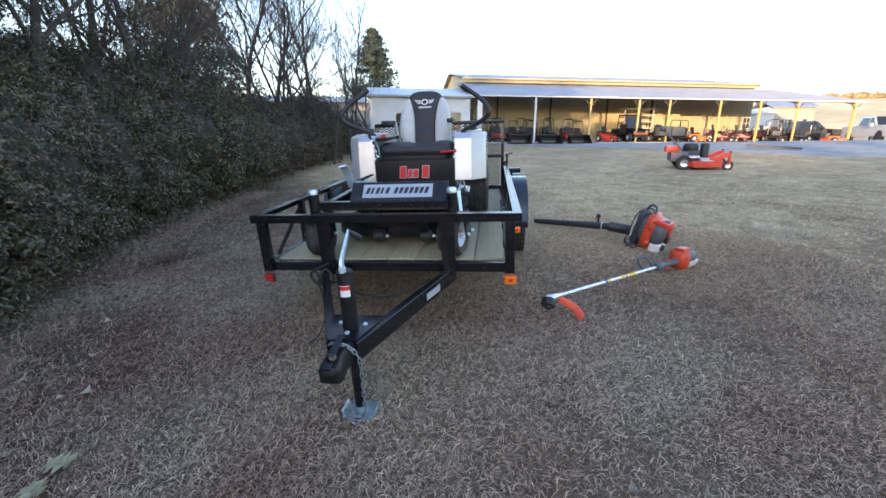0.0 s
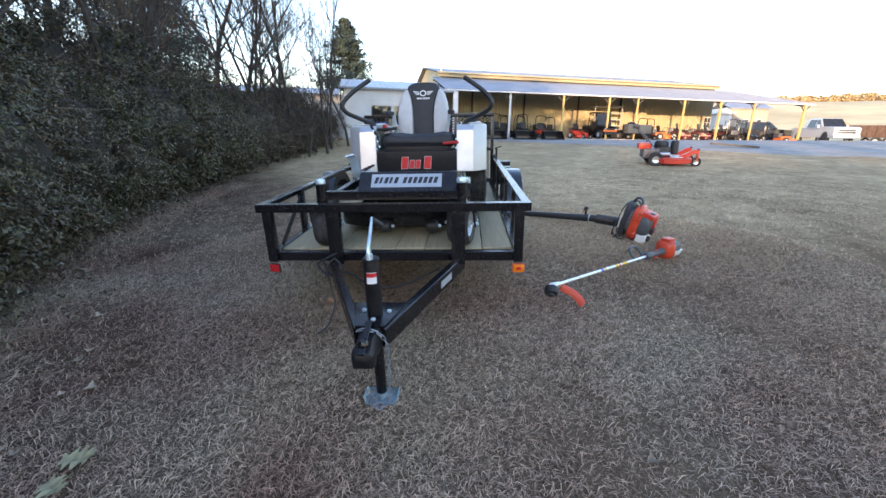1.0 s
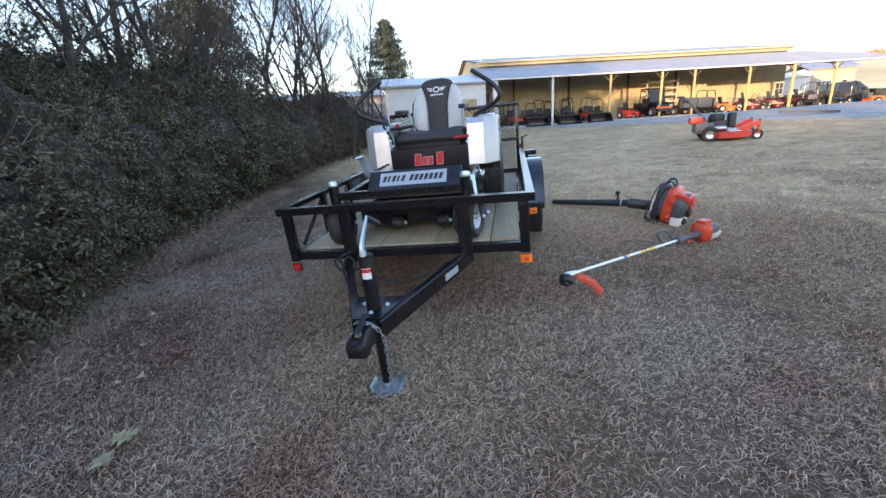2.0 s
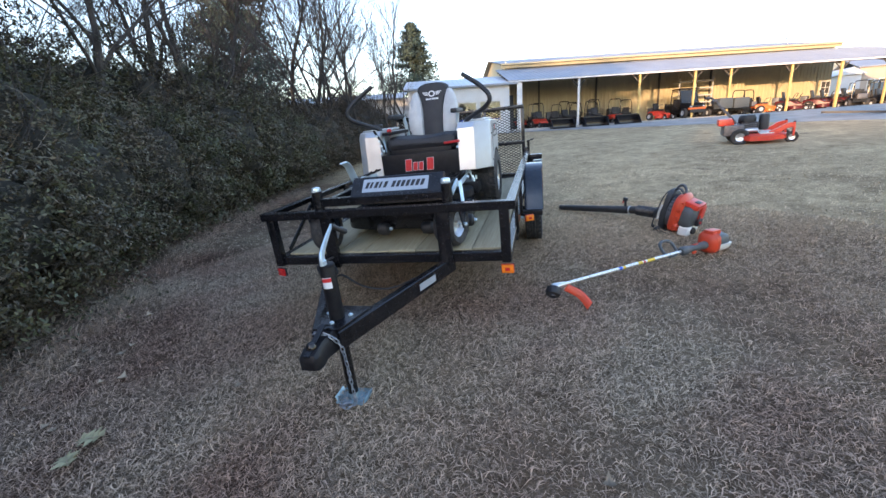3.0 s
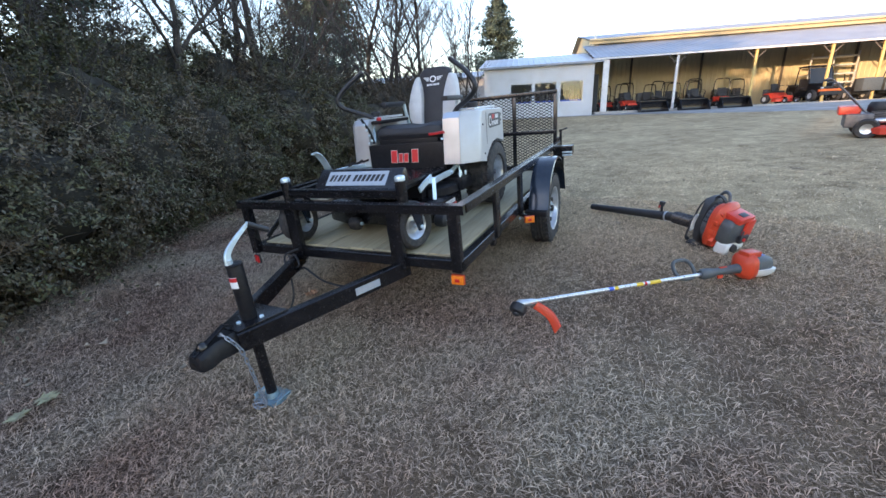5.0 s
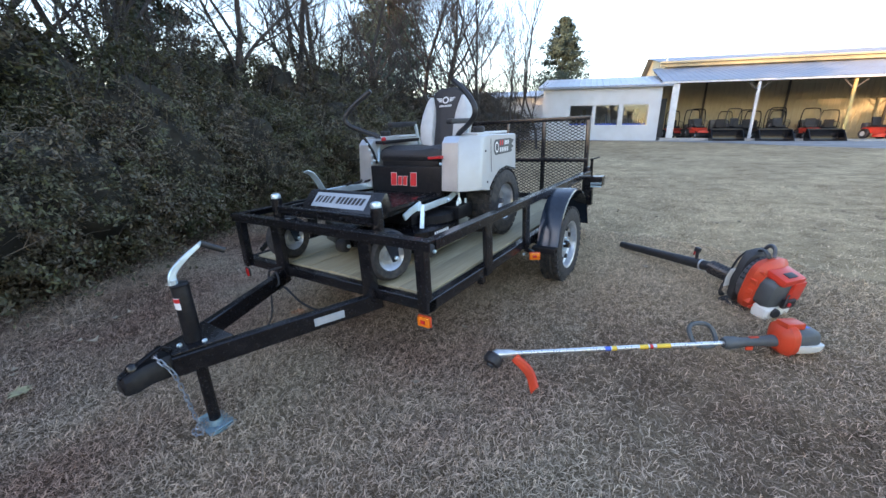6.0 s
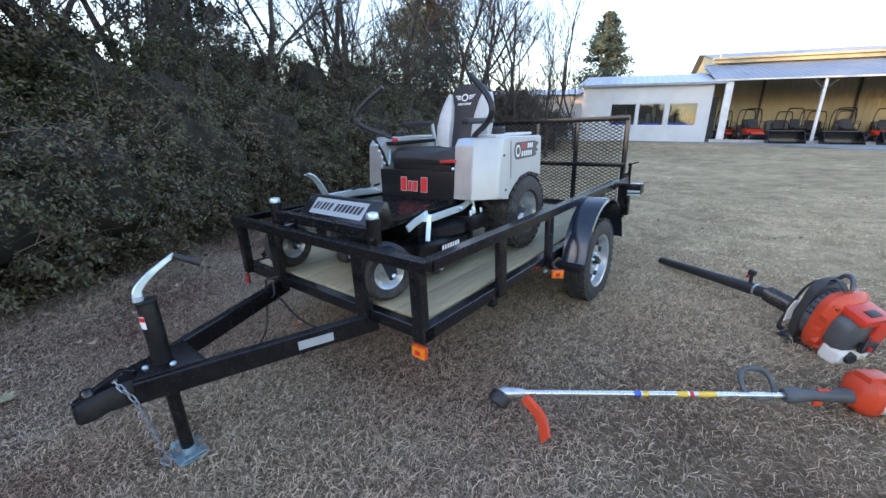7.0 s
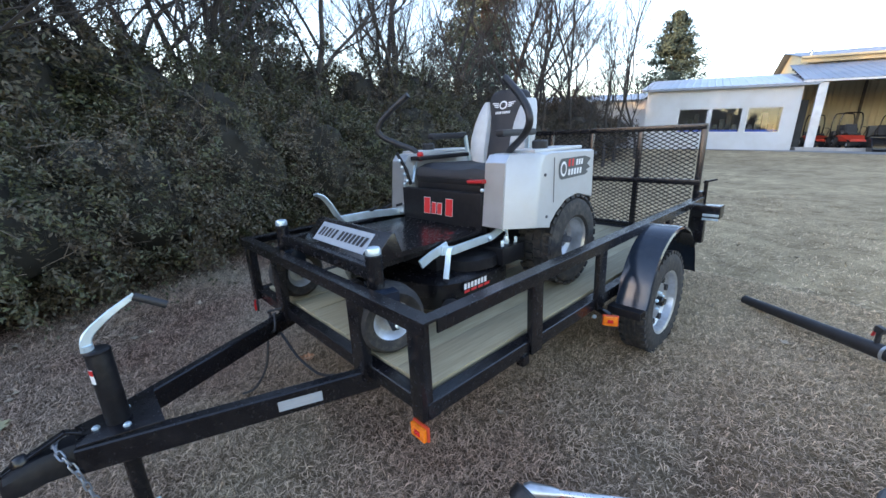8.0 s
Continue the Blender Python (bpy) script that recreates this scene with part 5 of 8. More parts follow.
    lathe(bm, [(0.17, 1.22), (0.17, 1.30), (0.13, 1.33), (0.05, 1.335)], (0.085, 1.72, 0), (0, 0, 1), 26)
    mp("fan_shroud", bm, BLKPL, "", eng)


build_mower()

# ---- backpack blower and string trimmer lying on the grass ----
def build_trimmer():
    T = thing("string_trimmer", FIELD, "orange and grey string trimmer lying on the grass", "trimmer")
    A, E = Vector((1.205, 0.258, 0.148)), Vector((2.30, 1.135, 0.082))
    d = (E - A).normalized()
    side = Vector((d.y, -d.x, 0))
    up = Vector((0, 0, 1))

    def P(u, s=0.0, z=0.0):
        return A + d * u * 1.085 + side * s + up * z
    bm = B()
    tube(bm, [P(0.06), P(1.36)], 0.0135, 14)
    shaft = part("shaft", bm, ALU, T, "bare aluminium shaft")
    for u, w, mt in ((0.60, 0.035, BLUINK), (0.64, 0.03, YELINK), (0.80, 0.055, YELINK), (0.86, 0.02, REDINK), (0.90, 0.09, YELINK)):
        bm = B()
        lathe(bm, [(0.0139, 0), (0.0139, w)], P(u), d, 14, caps=False)
        part("sticker", bm, mt, shaft)
    # gear head and line spool
    bm = B()
    lathe(bm, [(0.016, 0.10), (0.022, 0.07), (0.026, 0.02), (0.030, -0.01), (0.020, -0.035)], P(0), d, 16)
    part("gear_head", bm, GALV, T, "cast grey gear head")
    bm = B()
    ax = (d * -0.55 + side * 0.45 - up * 0.55).normalized()
    lathe(bm, [(0.022, 0.0), (0.052, 0.012), (0.056, 0.05), (0.050, 0.066), (0.026, 0.074), (0.022, 0.085)], P(-0.01, 0.0, -0.0), ax, 22)
    part("line_spool", bm, BLKPL, T, "black line spool")
    # curved orange guard standing on its edge
    bm = B()
    secs = []
    g0, g1, g2 = Vector((1.285, 0.312, 0.118)), Vector((1.385, 0.285, 0.070)), Vector((1.448, 0.222, 0.008))
    for p, k in zip(smooth_path([g0, g1, g2], 5), [i / 10 for i in range(11)]):
        wv = Vector((0.42, 0.12, 0.60)) * (0.036 + 0.006 * k)
        tv = Vector((0.35, 0.9, 0.1)) * 0.006
        secs.append([p + wv + tv, p + wv * 0.95 - tv, p - tv * 2.2, p - wv * 0.95 - tv, p - wv + tv, p - tv * 0.6])
    hull(bm, secs)
    part("guard", bm, ORANGE, T, "orange plastic guard")
    # loop handle
    bm = B()
    cc = P(1.188, -0.005, 0.0)
    lo = []
    for k in range(22):
        a = 2 * math.pi * k / 22
        rx, ry = 0.080, 0.074
        ca, sa = (abs(v) ** 0.75 * math.copysign(1, v) for v in (math.cos(a), math.sin(a)))
        q = cc + d * (ca * rx + 0.01) + (up * 0.75 - side * 0.66) * (0.054 + sa * ry)
        lo.append(q)
    sweep(bm, lo, circ(0.0135, 10), closed=True)
    part("loop_handle", bm, GREYPL, T, "dark grey loop handle")
    # rear grip
    bm = B()
    secs = []
    for u, w, h in ((1.30, 0.030, 0.030), (1.32, 0.040, 0.042), (1.36, 0.036, 0.040), (1.42, 0.027, 0.029), (1.50, 0.028, 0.030), (1.60, 0.038, 0.038), (1.65, 0.046, 0.046)):
        secs.append([P(u) + side * (math.cos(a) * w) + up * (math.sin(a) * h) for a in [2 * math.pi * k / 14 for k in range(14)]])
    hull(bm, secs)
    grip = part("rear_grip", bm, GREYPL, T, "grey moulded throttle grip")
    bm = B()
    box(bm, (-0.03, 0.03), (-0.008, 0.008), (0.022, 0.036), Matrix.Translation(P(1.48)) @ d.to_track_quat("X", "Z").to_matrix().to_4x4(), 0.003)
    part("lock_out", bm, ORANGE, grip, "orange throttle lock")
    bm = B()
    box(bm, (-0.025, 0.02), (-0.006, 0.006), (-0.045, -0.02), Matrix.Translation(P(1.45, 0.02)) @ d.to_track_quat("X", "Z").to_matrix().to_4x4(), 0.003)
    part("trigger", bm, ORANGE, grip, "orange trigger")
    # motor: orange shroud, grey starter cover, white tank
    bm = B()
    secs = []
    for u, w, h, dz in ((1.605, 0.042, 0.046, 0.0), (1.62, 0.066, 0.072, 0.01), (1.645, 0.094, 0.10, 0.015), (1.675, 0.098, 0.105, 0.02), (1.69, 0.090, 0.095, 0.02)):
        secs.append([P(u) + side * (abs(math.cos(a)) ** 0.7 * math.copysign(w, math.cos(a))) + up * (abs(math.sin(a)) ** 0.7 * math.copysign(h, math.sin(a)) + dz) for a in [2 * math.pi * k / 18 for k in range(18)]])
    hull(bm, secs)
    part("shroud", bm, ORANGE, T, "orange motor shroud")
    bm = B()
    hull(bm, [[P(u, 0.0, 0.02) + side * (abs(math.cos(a)) ** 0.6 * math.copysign(w, math.cos(a))) + up * (abs(math.sin(a)) ** 0.6 * math.copysign(w * 0.85, math.sin(a))) for a in [2 * math.pi * k / 18 for k in range(18)]] for u, w in ((1.68, 0.086), (1.745, 0.090), (1.795, 0.086), (1.822, 0.074), (1.832, 0.054))])
    cover = part("starter_cover", bm, GREYPL, T, "dark grey starter cover")
    bm = B()
    box(bm, (-0.02, 0.012), (-0.03, 0.03), (0.070, 0.083), Matrix.Translation(P(1.775, 0, 0.012)) @ d.to_track_quat("X", "Z").to_matrix().to_4x4(), 0.004)
    part("primer", bm, BLUINK, cover, "blue tab")
    bm = B()
    # rounded tank that cups the underside of the starter cover
    hull(bm, [[P(u, w * math.cos(a), 0.012 + 0.098 * k * math.sin(a)) for a in [math.pi * (1.02 + 0.96 * j / 10) for j in range(11)]] for u, w, k in ((1.672, 0.080, 0.8), (1.685, 0.094, 0.95), (1.745, 0.102, 1.0), (1.80, 0.102, 1.0), (1.832, 0.094, 0.95), (1.842, 0.080, 0.85))])
    part("fuel_tank", bm, WHITEPL, T, "white fuel tank")
    bm = B()
    box(bm, (-0.045, 0.075), (-0.045, 0.045), (0.09, 0.132), Matrix.Translation(P(1.672)) @ d.to_track_quat("X", "Z").to_matrix().to_4x4(), 0.012)
    part("top_cover", bm, ORANGE, T, "orange cylinder cover")


FRAMEPL = surf("charcoal_plastic", (0.036, 0.037, 0.04), 0.55, 0, 0.25, 12, 0.2, 140)
SHELL = surf("orange_red_shell", (0.60, 0.045, 0.022), 0.38, 0, 0.08, 10, 0.04, 90, (0.25, 0.1, 0.05), 0.12)
HOSE = surf("ribbed_hose", (0.03, 0.03, 0.033), 0.28, 0, 0.15, 12)


def build_blower():
    BL = FIELD @ pose(2.40, 2.03, 0.015, 0, 12, -38) @ Matrix.Diagonal((0.79, 0.84, 0.95, 1))
    T = thing("backpack_blower", BL, "orange and grey backpack leaf blower resting on the grass", "leaf blower")
    # frame plate stands at x = 0, motor side towards +x; y runs to the far side, z up

    def rr(x, w, h, zc, n=20, p=0.5):
        return [(x, abs(math.cos(a)) ** p * math.copysign(w, math.cos(a)), zc + abs(math.sin(a)) ** p * math.copysign(h, math.sin(a))) for a in [2 * math.pi * k / n for k in range(n)]]
    bm = B()
    hull(bm, [rr(-0.055, 0.12, 0.20, 0.265), rr(-0.045, 0.145, 0.22, 0.265), rr(-0.01, 0.155, 0.22, 0.255), rr(0.02, 0.16, 0.215, 0.25), rr(0.035, 0.14, 0.195, 0.25)])
    part("back_frame", bm, FRAMEPL, T, "dark grey plastic back frame")
    bm = B()
    box(bm, (-0.08, 0.30), (-0.16, 0.16), (0.0, 0.035), bev=0.012)
    part("base", bm, BLKPL, T, "black foot frame")
    bm = B()
    lathe(bm, [(0.175, 0.03), (0.188, 0.04), (0.192, 0.10), (0.188, 0.105)], (0, 0, 0.26), (1, 0, 0), 32)
    ig = part("intake_grille", bm, STEELG, T)
    # pierced intake screen: small dark holes around the rim
    for i in range(10):
        for j in range(2):
            a = radians(60 + 12 * i)
            bm = B()
            lathe(bm, [(0.010, 0), (0.010, 0.004)], (0.052 + 0.022 * j, math.cos(a) * 0.189, 0.26 + math.sin(a) * 0.189), (0, math.cos(a), math.sin(a)), 6)
            part("hole", bm, BLKINK, ig)
    bm = B()
    hull(bm, [rr(0.085, 0.185, 0.20, 0.255, 24, 0.62), rr(0.098, 0.20, 0.212, 0.255, 24, 0.62), rr(0.15, 0.205, 0.215, 0.26, 24, 0.62), rr(0.18, 0.185, 0.195, 0.265, 24, 0.7), rr(0.205, 0.15, 0.16, 0.27, 24, 0.7)])
    housing = part("fan_housing", bm, ORANGE, T, "orange fan housing")
    for k in range(5):
        a = radians(-55 + 24 * k)
        bm = B()
        box(bm, (-0.035, 0.035), (-0.02, 0.02), (-0.006, 0.012), Matrix.Translation((0.165, -math.cos(a) * 0.199, 0.26 + math.sin(a) * 0.21)) @ Matrix.Rotation(a + math.pi / 2, 4, "X"), 0.006)
        part("rib", bm, ORANGE, housing)
    bm = B()
    hull(bm, [rr(0.19, 0.155, 0.125, 0.25, 20, 0.55), rr(0.27, 0.165, 0.13, 0.25, 20, 0.55), rr(0.32, 0.15, 0.115, 0.25, 20, 0.6), rr(0.345, 0.11, 0.085, 0.25, 20, 0.65)])
    cov = part("motor_cover", bm, GREYPL, T, "dark grey motor cover")
    bm = B()
    box(bm, (0.16, 0.365), (-0.12, 0.13), (0.352, 0.415), Matrix.Translation((0.27, 0, 0.38)) @ Matrix.Rotation(radians(8), 4, "Y") @ Matrix.Translation((-0.27, 0, -0.38)), 0.030)
    top = part("top_cover", bm, SHELL, T, "orange-red top cover with a slot")
    bm = B()
    box(bm, (0.27, 0.33), (-0.05, 0.05), (0.405, 0.420), Matrix.Translation((0.27, 0, 0.38)) @ Matrix.Rotation(radians(8), 4, "Y") @ Matrix.Translation((-0.27, 0, -0.38)), 0.002)
    part("slot", bm, BLKINK, top)
    bm = B()
    hull(bm, [rr(0.21, 0.135, 0.055, 0.095, 16, 0.5), rr(0.225, 0.15, 0.065, 0.095, 16, 0.5), rr(0.33, 0.15, 0.065, 0.095, 16, 0.5), rr(0.35, 0.13, 0.055, 0.095, 16, 0.5)])
    tank = part("fuel_tank", bm, WHITEPL, T, "white fuel tank")
    bm = B()
    lathe(bm, [(0.034, 0.0), (0.036, 0.006), (0.036, 0.034), (0.028, 0.042)], (0.345, -0.06, 0.115), (1, -0.55, 0.2), 16)
    part("tank_cap", bm, BLKPL, tank, "black tank cap")
    bm = B()
    box(bm, (0.335, 0.372), (0.01, 0.15), (0.20, 0.365), bev=0.016)
    part("end_cover", bm, SHELL, T, "orange-red cover over the motor's end")
    bm = B()
    box(bm, (0.355, 0.395), (-0.05, 0.08), (0.165, 0.235), bev=0.012)
    tube(bm, smooth_path([(0.375, -0.02, 0.17), (0.40, -0.07, 0.20), (0.375, -0.02, 0.28)], 4), 0.008, 6)
    part("carburettor", bm, BLKPL, T)
    bm = B()
    lathe(bm, [(0.016, 0), (0.016, 0.02)], (0.39, -0.01, 0.205), (1, -0.1, 0), 10)
    part("choke_knob", bm, REDPLA, T, "red knob")
    # harness: padded shoulder straps draped over the frame
    for pts in ([(-0.05, 0.09, 0.47), (-0.085, 0.10, 0.40), (-0.10, 0.11, 0.25), (-0.12, 0.10, 0.08), (-0.10, 0.06, 0.02)],
                [(-0.05, -0.09, 0.47), (-0.09, -0.10, 0.38), (-0.11, -0.11, 0.22), (-0.13, -0.10, 0.06), (-0.11, -0.06, 0.015)],
                [(0.0, 0.0, 0.48), (0.05, -0.04, 0.515), (0.10, -0.05, 0.50), (0.12, -0.02, 0.46)]):
        bm = B()
        sweep(bm, smooth_path(pts, 5), rect(0.042, 0.013, 0.004))
        part("strap", bm, FRAMEPL, T, "black padded harness strap")
    bm = B()
    sweep(bm, smooth_path([(-0.055, -0.165, 0.16), (-0.06, -0.17, 0.24), (-0.05, -0.165, 0.32)], 4), rect(0.06, 0.008, 0.002))
    part("strap_loop", bm, WHITEPL, T, "pale webbing")
    bm = B()
    tube(bm, smooth_path([(-0.03, 0.09, 0.46), (0.0, 0.08, 0.51), (0.05, 0.05, 0.535), (0.10, 0.02, 0.525), (0.13, 0.0, 0.48)], 5), 0.016, 8)
    part("carry_handle", bm, STEELG, T)
    # blower tube: elbow, bellows, straight barrel with control handle
    inv = (FIELD.inverted() @ BL).inverted()

    def W(p):
        return inv @ Vector(p)
    bm = B()
    tube(bm, smooth_path([W((2.45, 1.99, 0.17)), W((2.39, 2.06, 0.18)), W((2.345, 2.13, 0.182))], 5), 0.062, 16)
    part("elbow", bm, BLKPL, T)
    bm = B()
    a, b_ = W((2.35, 2.12, 0.182)), W((2.20, 2.385, 0.157))
    n = 16
    sweep(bm, [a.lerp(b_, k / n) for k in range(n + 1)], circ(0.058, 16), scale=[1.12 if k % 2 else 0.68 for k in range(n + 1)])
    part("bellows", bm, HOSE, T, "ribbed black flexible hose", flat=True)
    bm = B()
    tip = W((1.358, 3.035, 0.078))
    pts = [b_, b_.lerp(tip, 0.08), b_.lerp(tip, 0.09), b_.lerp(tip, 0.45), b_.lerp(tip, 0.46), b_.lerp(tip, 0.985), tip]
    sweep(bm, pts, circ(1, 18), scale=[0.047, 0.046, 0.050, 0.042, 0.044, 0.036, 0.038])
    part("blower_tube", bm, BLKPL, T, "long black blower tube")
    bm = B()
    lathe(bm, [(0.0515, 0), (0.0515, 0.02)], b_.lerp(tip, 0.075), tip - b_, 18)
    part("clamp", bm, GALV, T, "pale hose clamp")
    bm = B()
    q = b_.lerp(tip, 0.135)
    up = Vector((inv.to_3x3() @ Vector((0, 0, 1)))).normalized()
    tube(bm, smooth_path([q + up * 0.03, q + up * 0.08, q + up * 0.125], 3), 0.017, 10)
    box(bm, (-0.03, 0.03), (-0.02, 0.02), (-0.022, 0.022), Matrix.Translation(q + up * 0.135), 0.008)
    grip = part("throttle_handle", bm, BLKPL, T, "black throttle handle")
    bm = B()
    box(bm, (-0.032, -0.018), (-0.010, 0.010), (-0.06, -0.02), Matrix.Translation(q + up * 0.135), 0.004)
    part("trigger", bm, REDPLA, grip, "red trigger")


build_trimmer()
build_blower()

# ---- machines and vehicles in the yard ----
MAROON = surf("dark_red_paint", (0.10, 0.012, 0.016), 0.4, 0, 0.15, 5, 0.03, 60)
MORANGE = surf("tractor_orange", (0.75, 0.16, 0.03), 0.4, 0, 0.1, 5, 0.03, 60)
TRUCKW = surf("truck_white", (0.52, 0.56, 0.60), 0.25, 0, 0.04, 3, 0, 50, coat=0.6)
TRUCKD = surf("truck_dark", (0.03, 0.032, 0.04), 0.25, 0, 0.1, 3, 0, 50, coat=0.6)
TINTED = surf("tinted_glass", (0.02, 0.025, 0.03), 0.06, 0, 0.1, 3)


def wheel_parts(parent, c, ax, r, w, hub=GREYINK, n=22):
    wheel = thing_part("wheel", parent)
    bm = B()
    h = w / 2
    lathe(bm, [(r * 0.5, -h * 0.8), (r * 0.85, -h), (r * 0.97, -h * 0.7), (r, -h * 0.3), (r, h * 0.3), (r * 0.97, h * 0.7), (r * 0.85, h), (r * 0.5, h * 0.8)], c, ax, n, caps=False)
    part("tyre", bm, RUBBER, wheel)
    bm = B()
    lathe(bm, [(r * 0.55, -h * 0.8), (r * 0.3, -h * 0.5), (0.0, -h * 0.5)], c, ax, n, caps=False)
    lathe(bm, [(r * 0.55, h * 0.8), (r * 0.3, h * 0.5), (0.0, h * 0.5)], c, ax, n, caps=False)
    part("rim", bm, hub, wheel)


def riding_mower(at, paint, roll=True, bag=False, label="", group="machines under the lean-to"):
    """Rider facing -y: body, seat, deck, wheels, lap bars, roll hoop, perhaps a grass bag."""
    T = thing("riding_mower", at @ Matrix.Scale(0.85, 4), label, "mower", group)
    bm = B()
    hull(bm, [[(x * w, y, z) for x, z in ((-1, 0.30), (1, 0.30), (1, z1 - 0.06), (0.8, z1), (-0.8, z1), (-1, z1 - 0.06))] for y, w, z1 in ((-0.55, 0.30, 0.42), (-0.2, 0.34, 0.46), (0.05, 0.46, 0.62), (0.6, 0.48, 0.64), (0.8, 0.40, 0.60))])
    part("body", bm, paint, T)
    bm = B()
    hull(bm, [[(math.cos(a) * 0.62 * k, -0.15 + math.sin(a) * 0.40 * k, z) for a in [2 * math.pi * i / 16 for i in range(16)]] for z, k in ((0.10, 1.0), (0.26, 1.0), (0.30, 0.9))])
    part("deck", bm, SATIN if roll or bag else paint, T)
    bm = B()
    box(bm, (-0.26, 0.26), (-0.02, 0.42), (0.62, 0.74), bev=0.04)
    part("seat", bm, SEATBLK, T)
    bm = B()
    box(bm, (-0.24, 0.24), (0.0, 0.10), (0.0, 0.48), Matrix.Translation((0, 0.40, 0.70)) @ Matrix.Rotation(radians(-12), 4, "X"), 0.04)
    part("seat_back", bm, SEATBLK, T)
    for s in (-1, 1):
        bm = B()
        tube(bm, smooth_path([(s * 0.36, 0.0, 0.62), (s * 0.38, -0.08, 0.88), (s * 0.30, -0.15, 1.0), (s * 0.08, -0.18, 1.02)], 4), 0.018, 7)
        part("lap_bar", bm, BLKPL, T)
        wheel_parts(T, Vector((s * 0.50, 0.50, 0.27)), (1, 0, 0), 0.27, 0.22)
        wheel_parts(T, Vector((s * 0.42, -0.72, 0.14)), (1, 0, 0), 0.14, 0.12)
        bm = B()
        beam(bm, (s * 0.40, -0.5, 0.36), (s * 0.42, -0.72, 0.32), 0.05, 0.05)
        beam(bm, (s * 0.42, -0.72, 0.33), (s * 0.42, -0.72, 0.16), 0.16, 0.03)
        part("caster_arm", bm, BLACK, T)
    bm = B()
    box(bm, (-0.28, 0.28), (0.66, 1.0), (0.50, 0.86), bev=0.05)
    part("engine", bm, STEELG, T)
    if roll:
        bm = B()
        tube(bm, smooth_path([(-0.42, 0.62, 0.5), (-0.44, 0.62, 1.2), (-0.38, 0.63, 1.62), (-0.26, 0.63, 1.72), (0.26, 0.63, 1.72), (0.38, 0.63, 1.62), (0.44, 0.62, 1.2), (0.42, 0.62, 0.5)], 4), 0.03, 8)
        part("roll_bar", bm, BLACK, T)
    if bag:
        bm = B()
        box(bm, (-0.5, 0.5), (0.95, 1.5), (0.45, 1.15), bev=0.06)
        part("grass_bag", bm, GREYPL, T)
    return T


def on_drive(s, off):
    """Height of the drive at a place before the shed, in the shed's frame."""
    q = SHED @ Vector((s, off, 0))
    return gz(q.x, q.y) + 0.035 - 1.26


def at_shed(s, off, rz=0.0, z=0.20):
    return SHED @ pose(s, off, z, 0, 0, rz)


blk = riding_mower(at_shed(-2.0, 1.6, 8), SATIN, True, False, "black zero-turn mower with roll bar under the lean-to")
blk2 = riding_mower(at_shed(-0.7, 1.9, -6), SATIN, False, True, "black riding mower with dark grass bag under the lean-to")
for s, o, r in ((0.7, 2.3, 4), (1.75, 2.1, -8), (9.7, 2.9, 12), (10.9, 1.2, -5), (11.9, 1.5, 8), (18.6, 1.4, 25), (19.7, 1.2, 30), (17.2, 0.5, 160), (19.1, 0.4, 20), (20.6, 1.6, 40), (21.6, 0.7, 25), (0.1, 3.6, 10), (1.3, 3.5, -4), (2.5, 3.4, 6), (4.6, 3.3, -12), (-0.2, 0.9, 14), (1.5, 0.7, 4)):
    copy_thing(blk, at_shed(s, o, r))
for s, o, r in ((3.9, 2.8, 0), (8.0, 2.6, 10), (12.1, 3.0, 5), (22.0, 2.6, 20)):
    copy_thing(blk2, at_shed(s, o, r))
for s, o, r in ((8.55, 0.8, 184), (10.2, 1.4, 172)):
    copy_thing(blk2, at_shed(s, o, r))
red = riding_mower(at_shed(-2.75, 2.4, 15), MREDP, True, False, "red zero-turn mower with roll bar under the lean-to")
for s, o, r in ((3.1, 1.6, -10), (-1.9, 0.9, 8)):
    copy_thing(red, at_shed(s, o, r))
redl = riding_mower(at_shed(-1.6, 3.3, 0), MREDP, False, False, "red riding mower parked against the wall")
copy_thing(redl, at_shed(5.45, 0.7, 20))
orm = riding_mower(at_shed(12.1, 0.9, 75), MORANGE, False, False, "orange riding mower at the shed front")
for s, o, r in ((20.7, -1.0, 80),):
    copy_thing(orm, at_shed(s, o, r, on_drive(s, o)))
mar = riding_mower(at_shed(13.9, 1.0, 40) @ Matrix.Scale(1.2, 4), MAROON, False, False, "dark red riding mower under the lean-to")
for s, o, r in ((15.0, 1.9, 50), (15.9, 1.2, 35), (16.9, 1.6, 30), (17.7, 1.0, 25)):
    copy_thing(mar, at_shed(s, o, r))


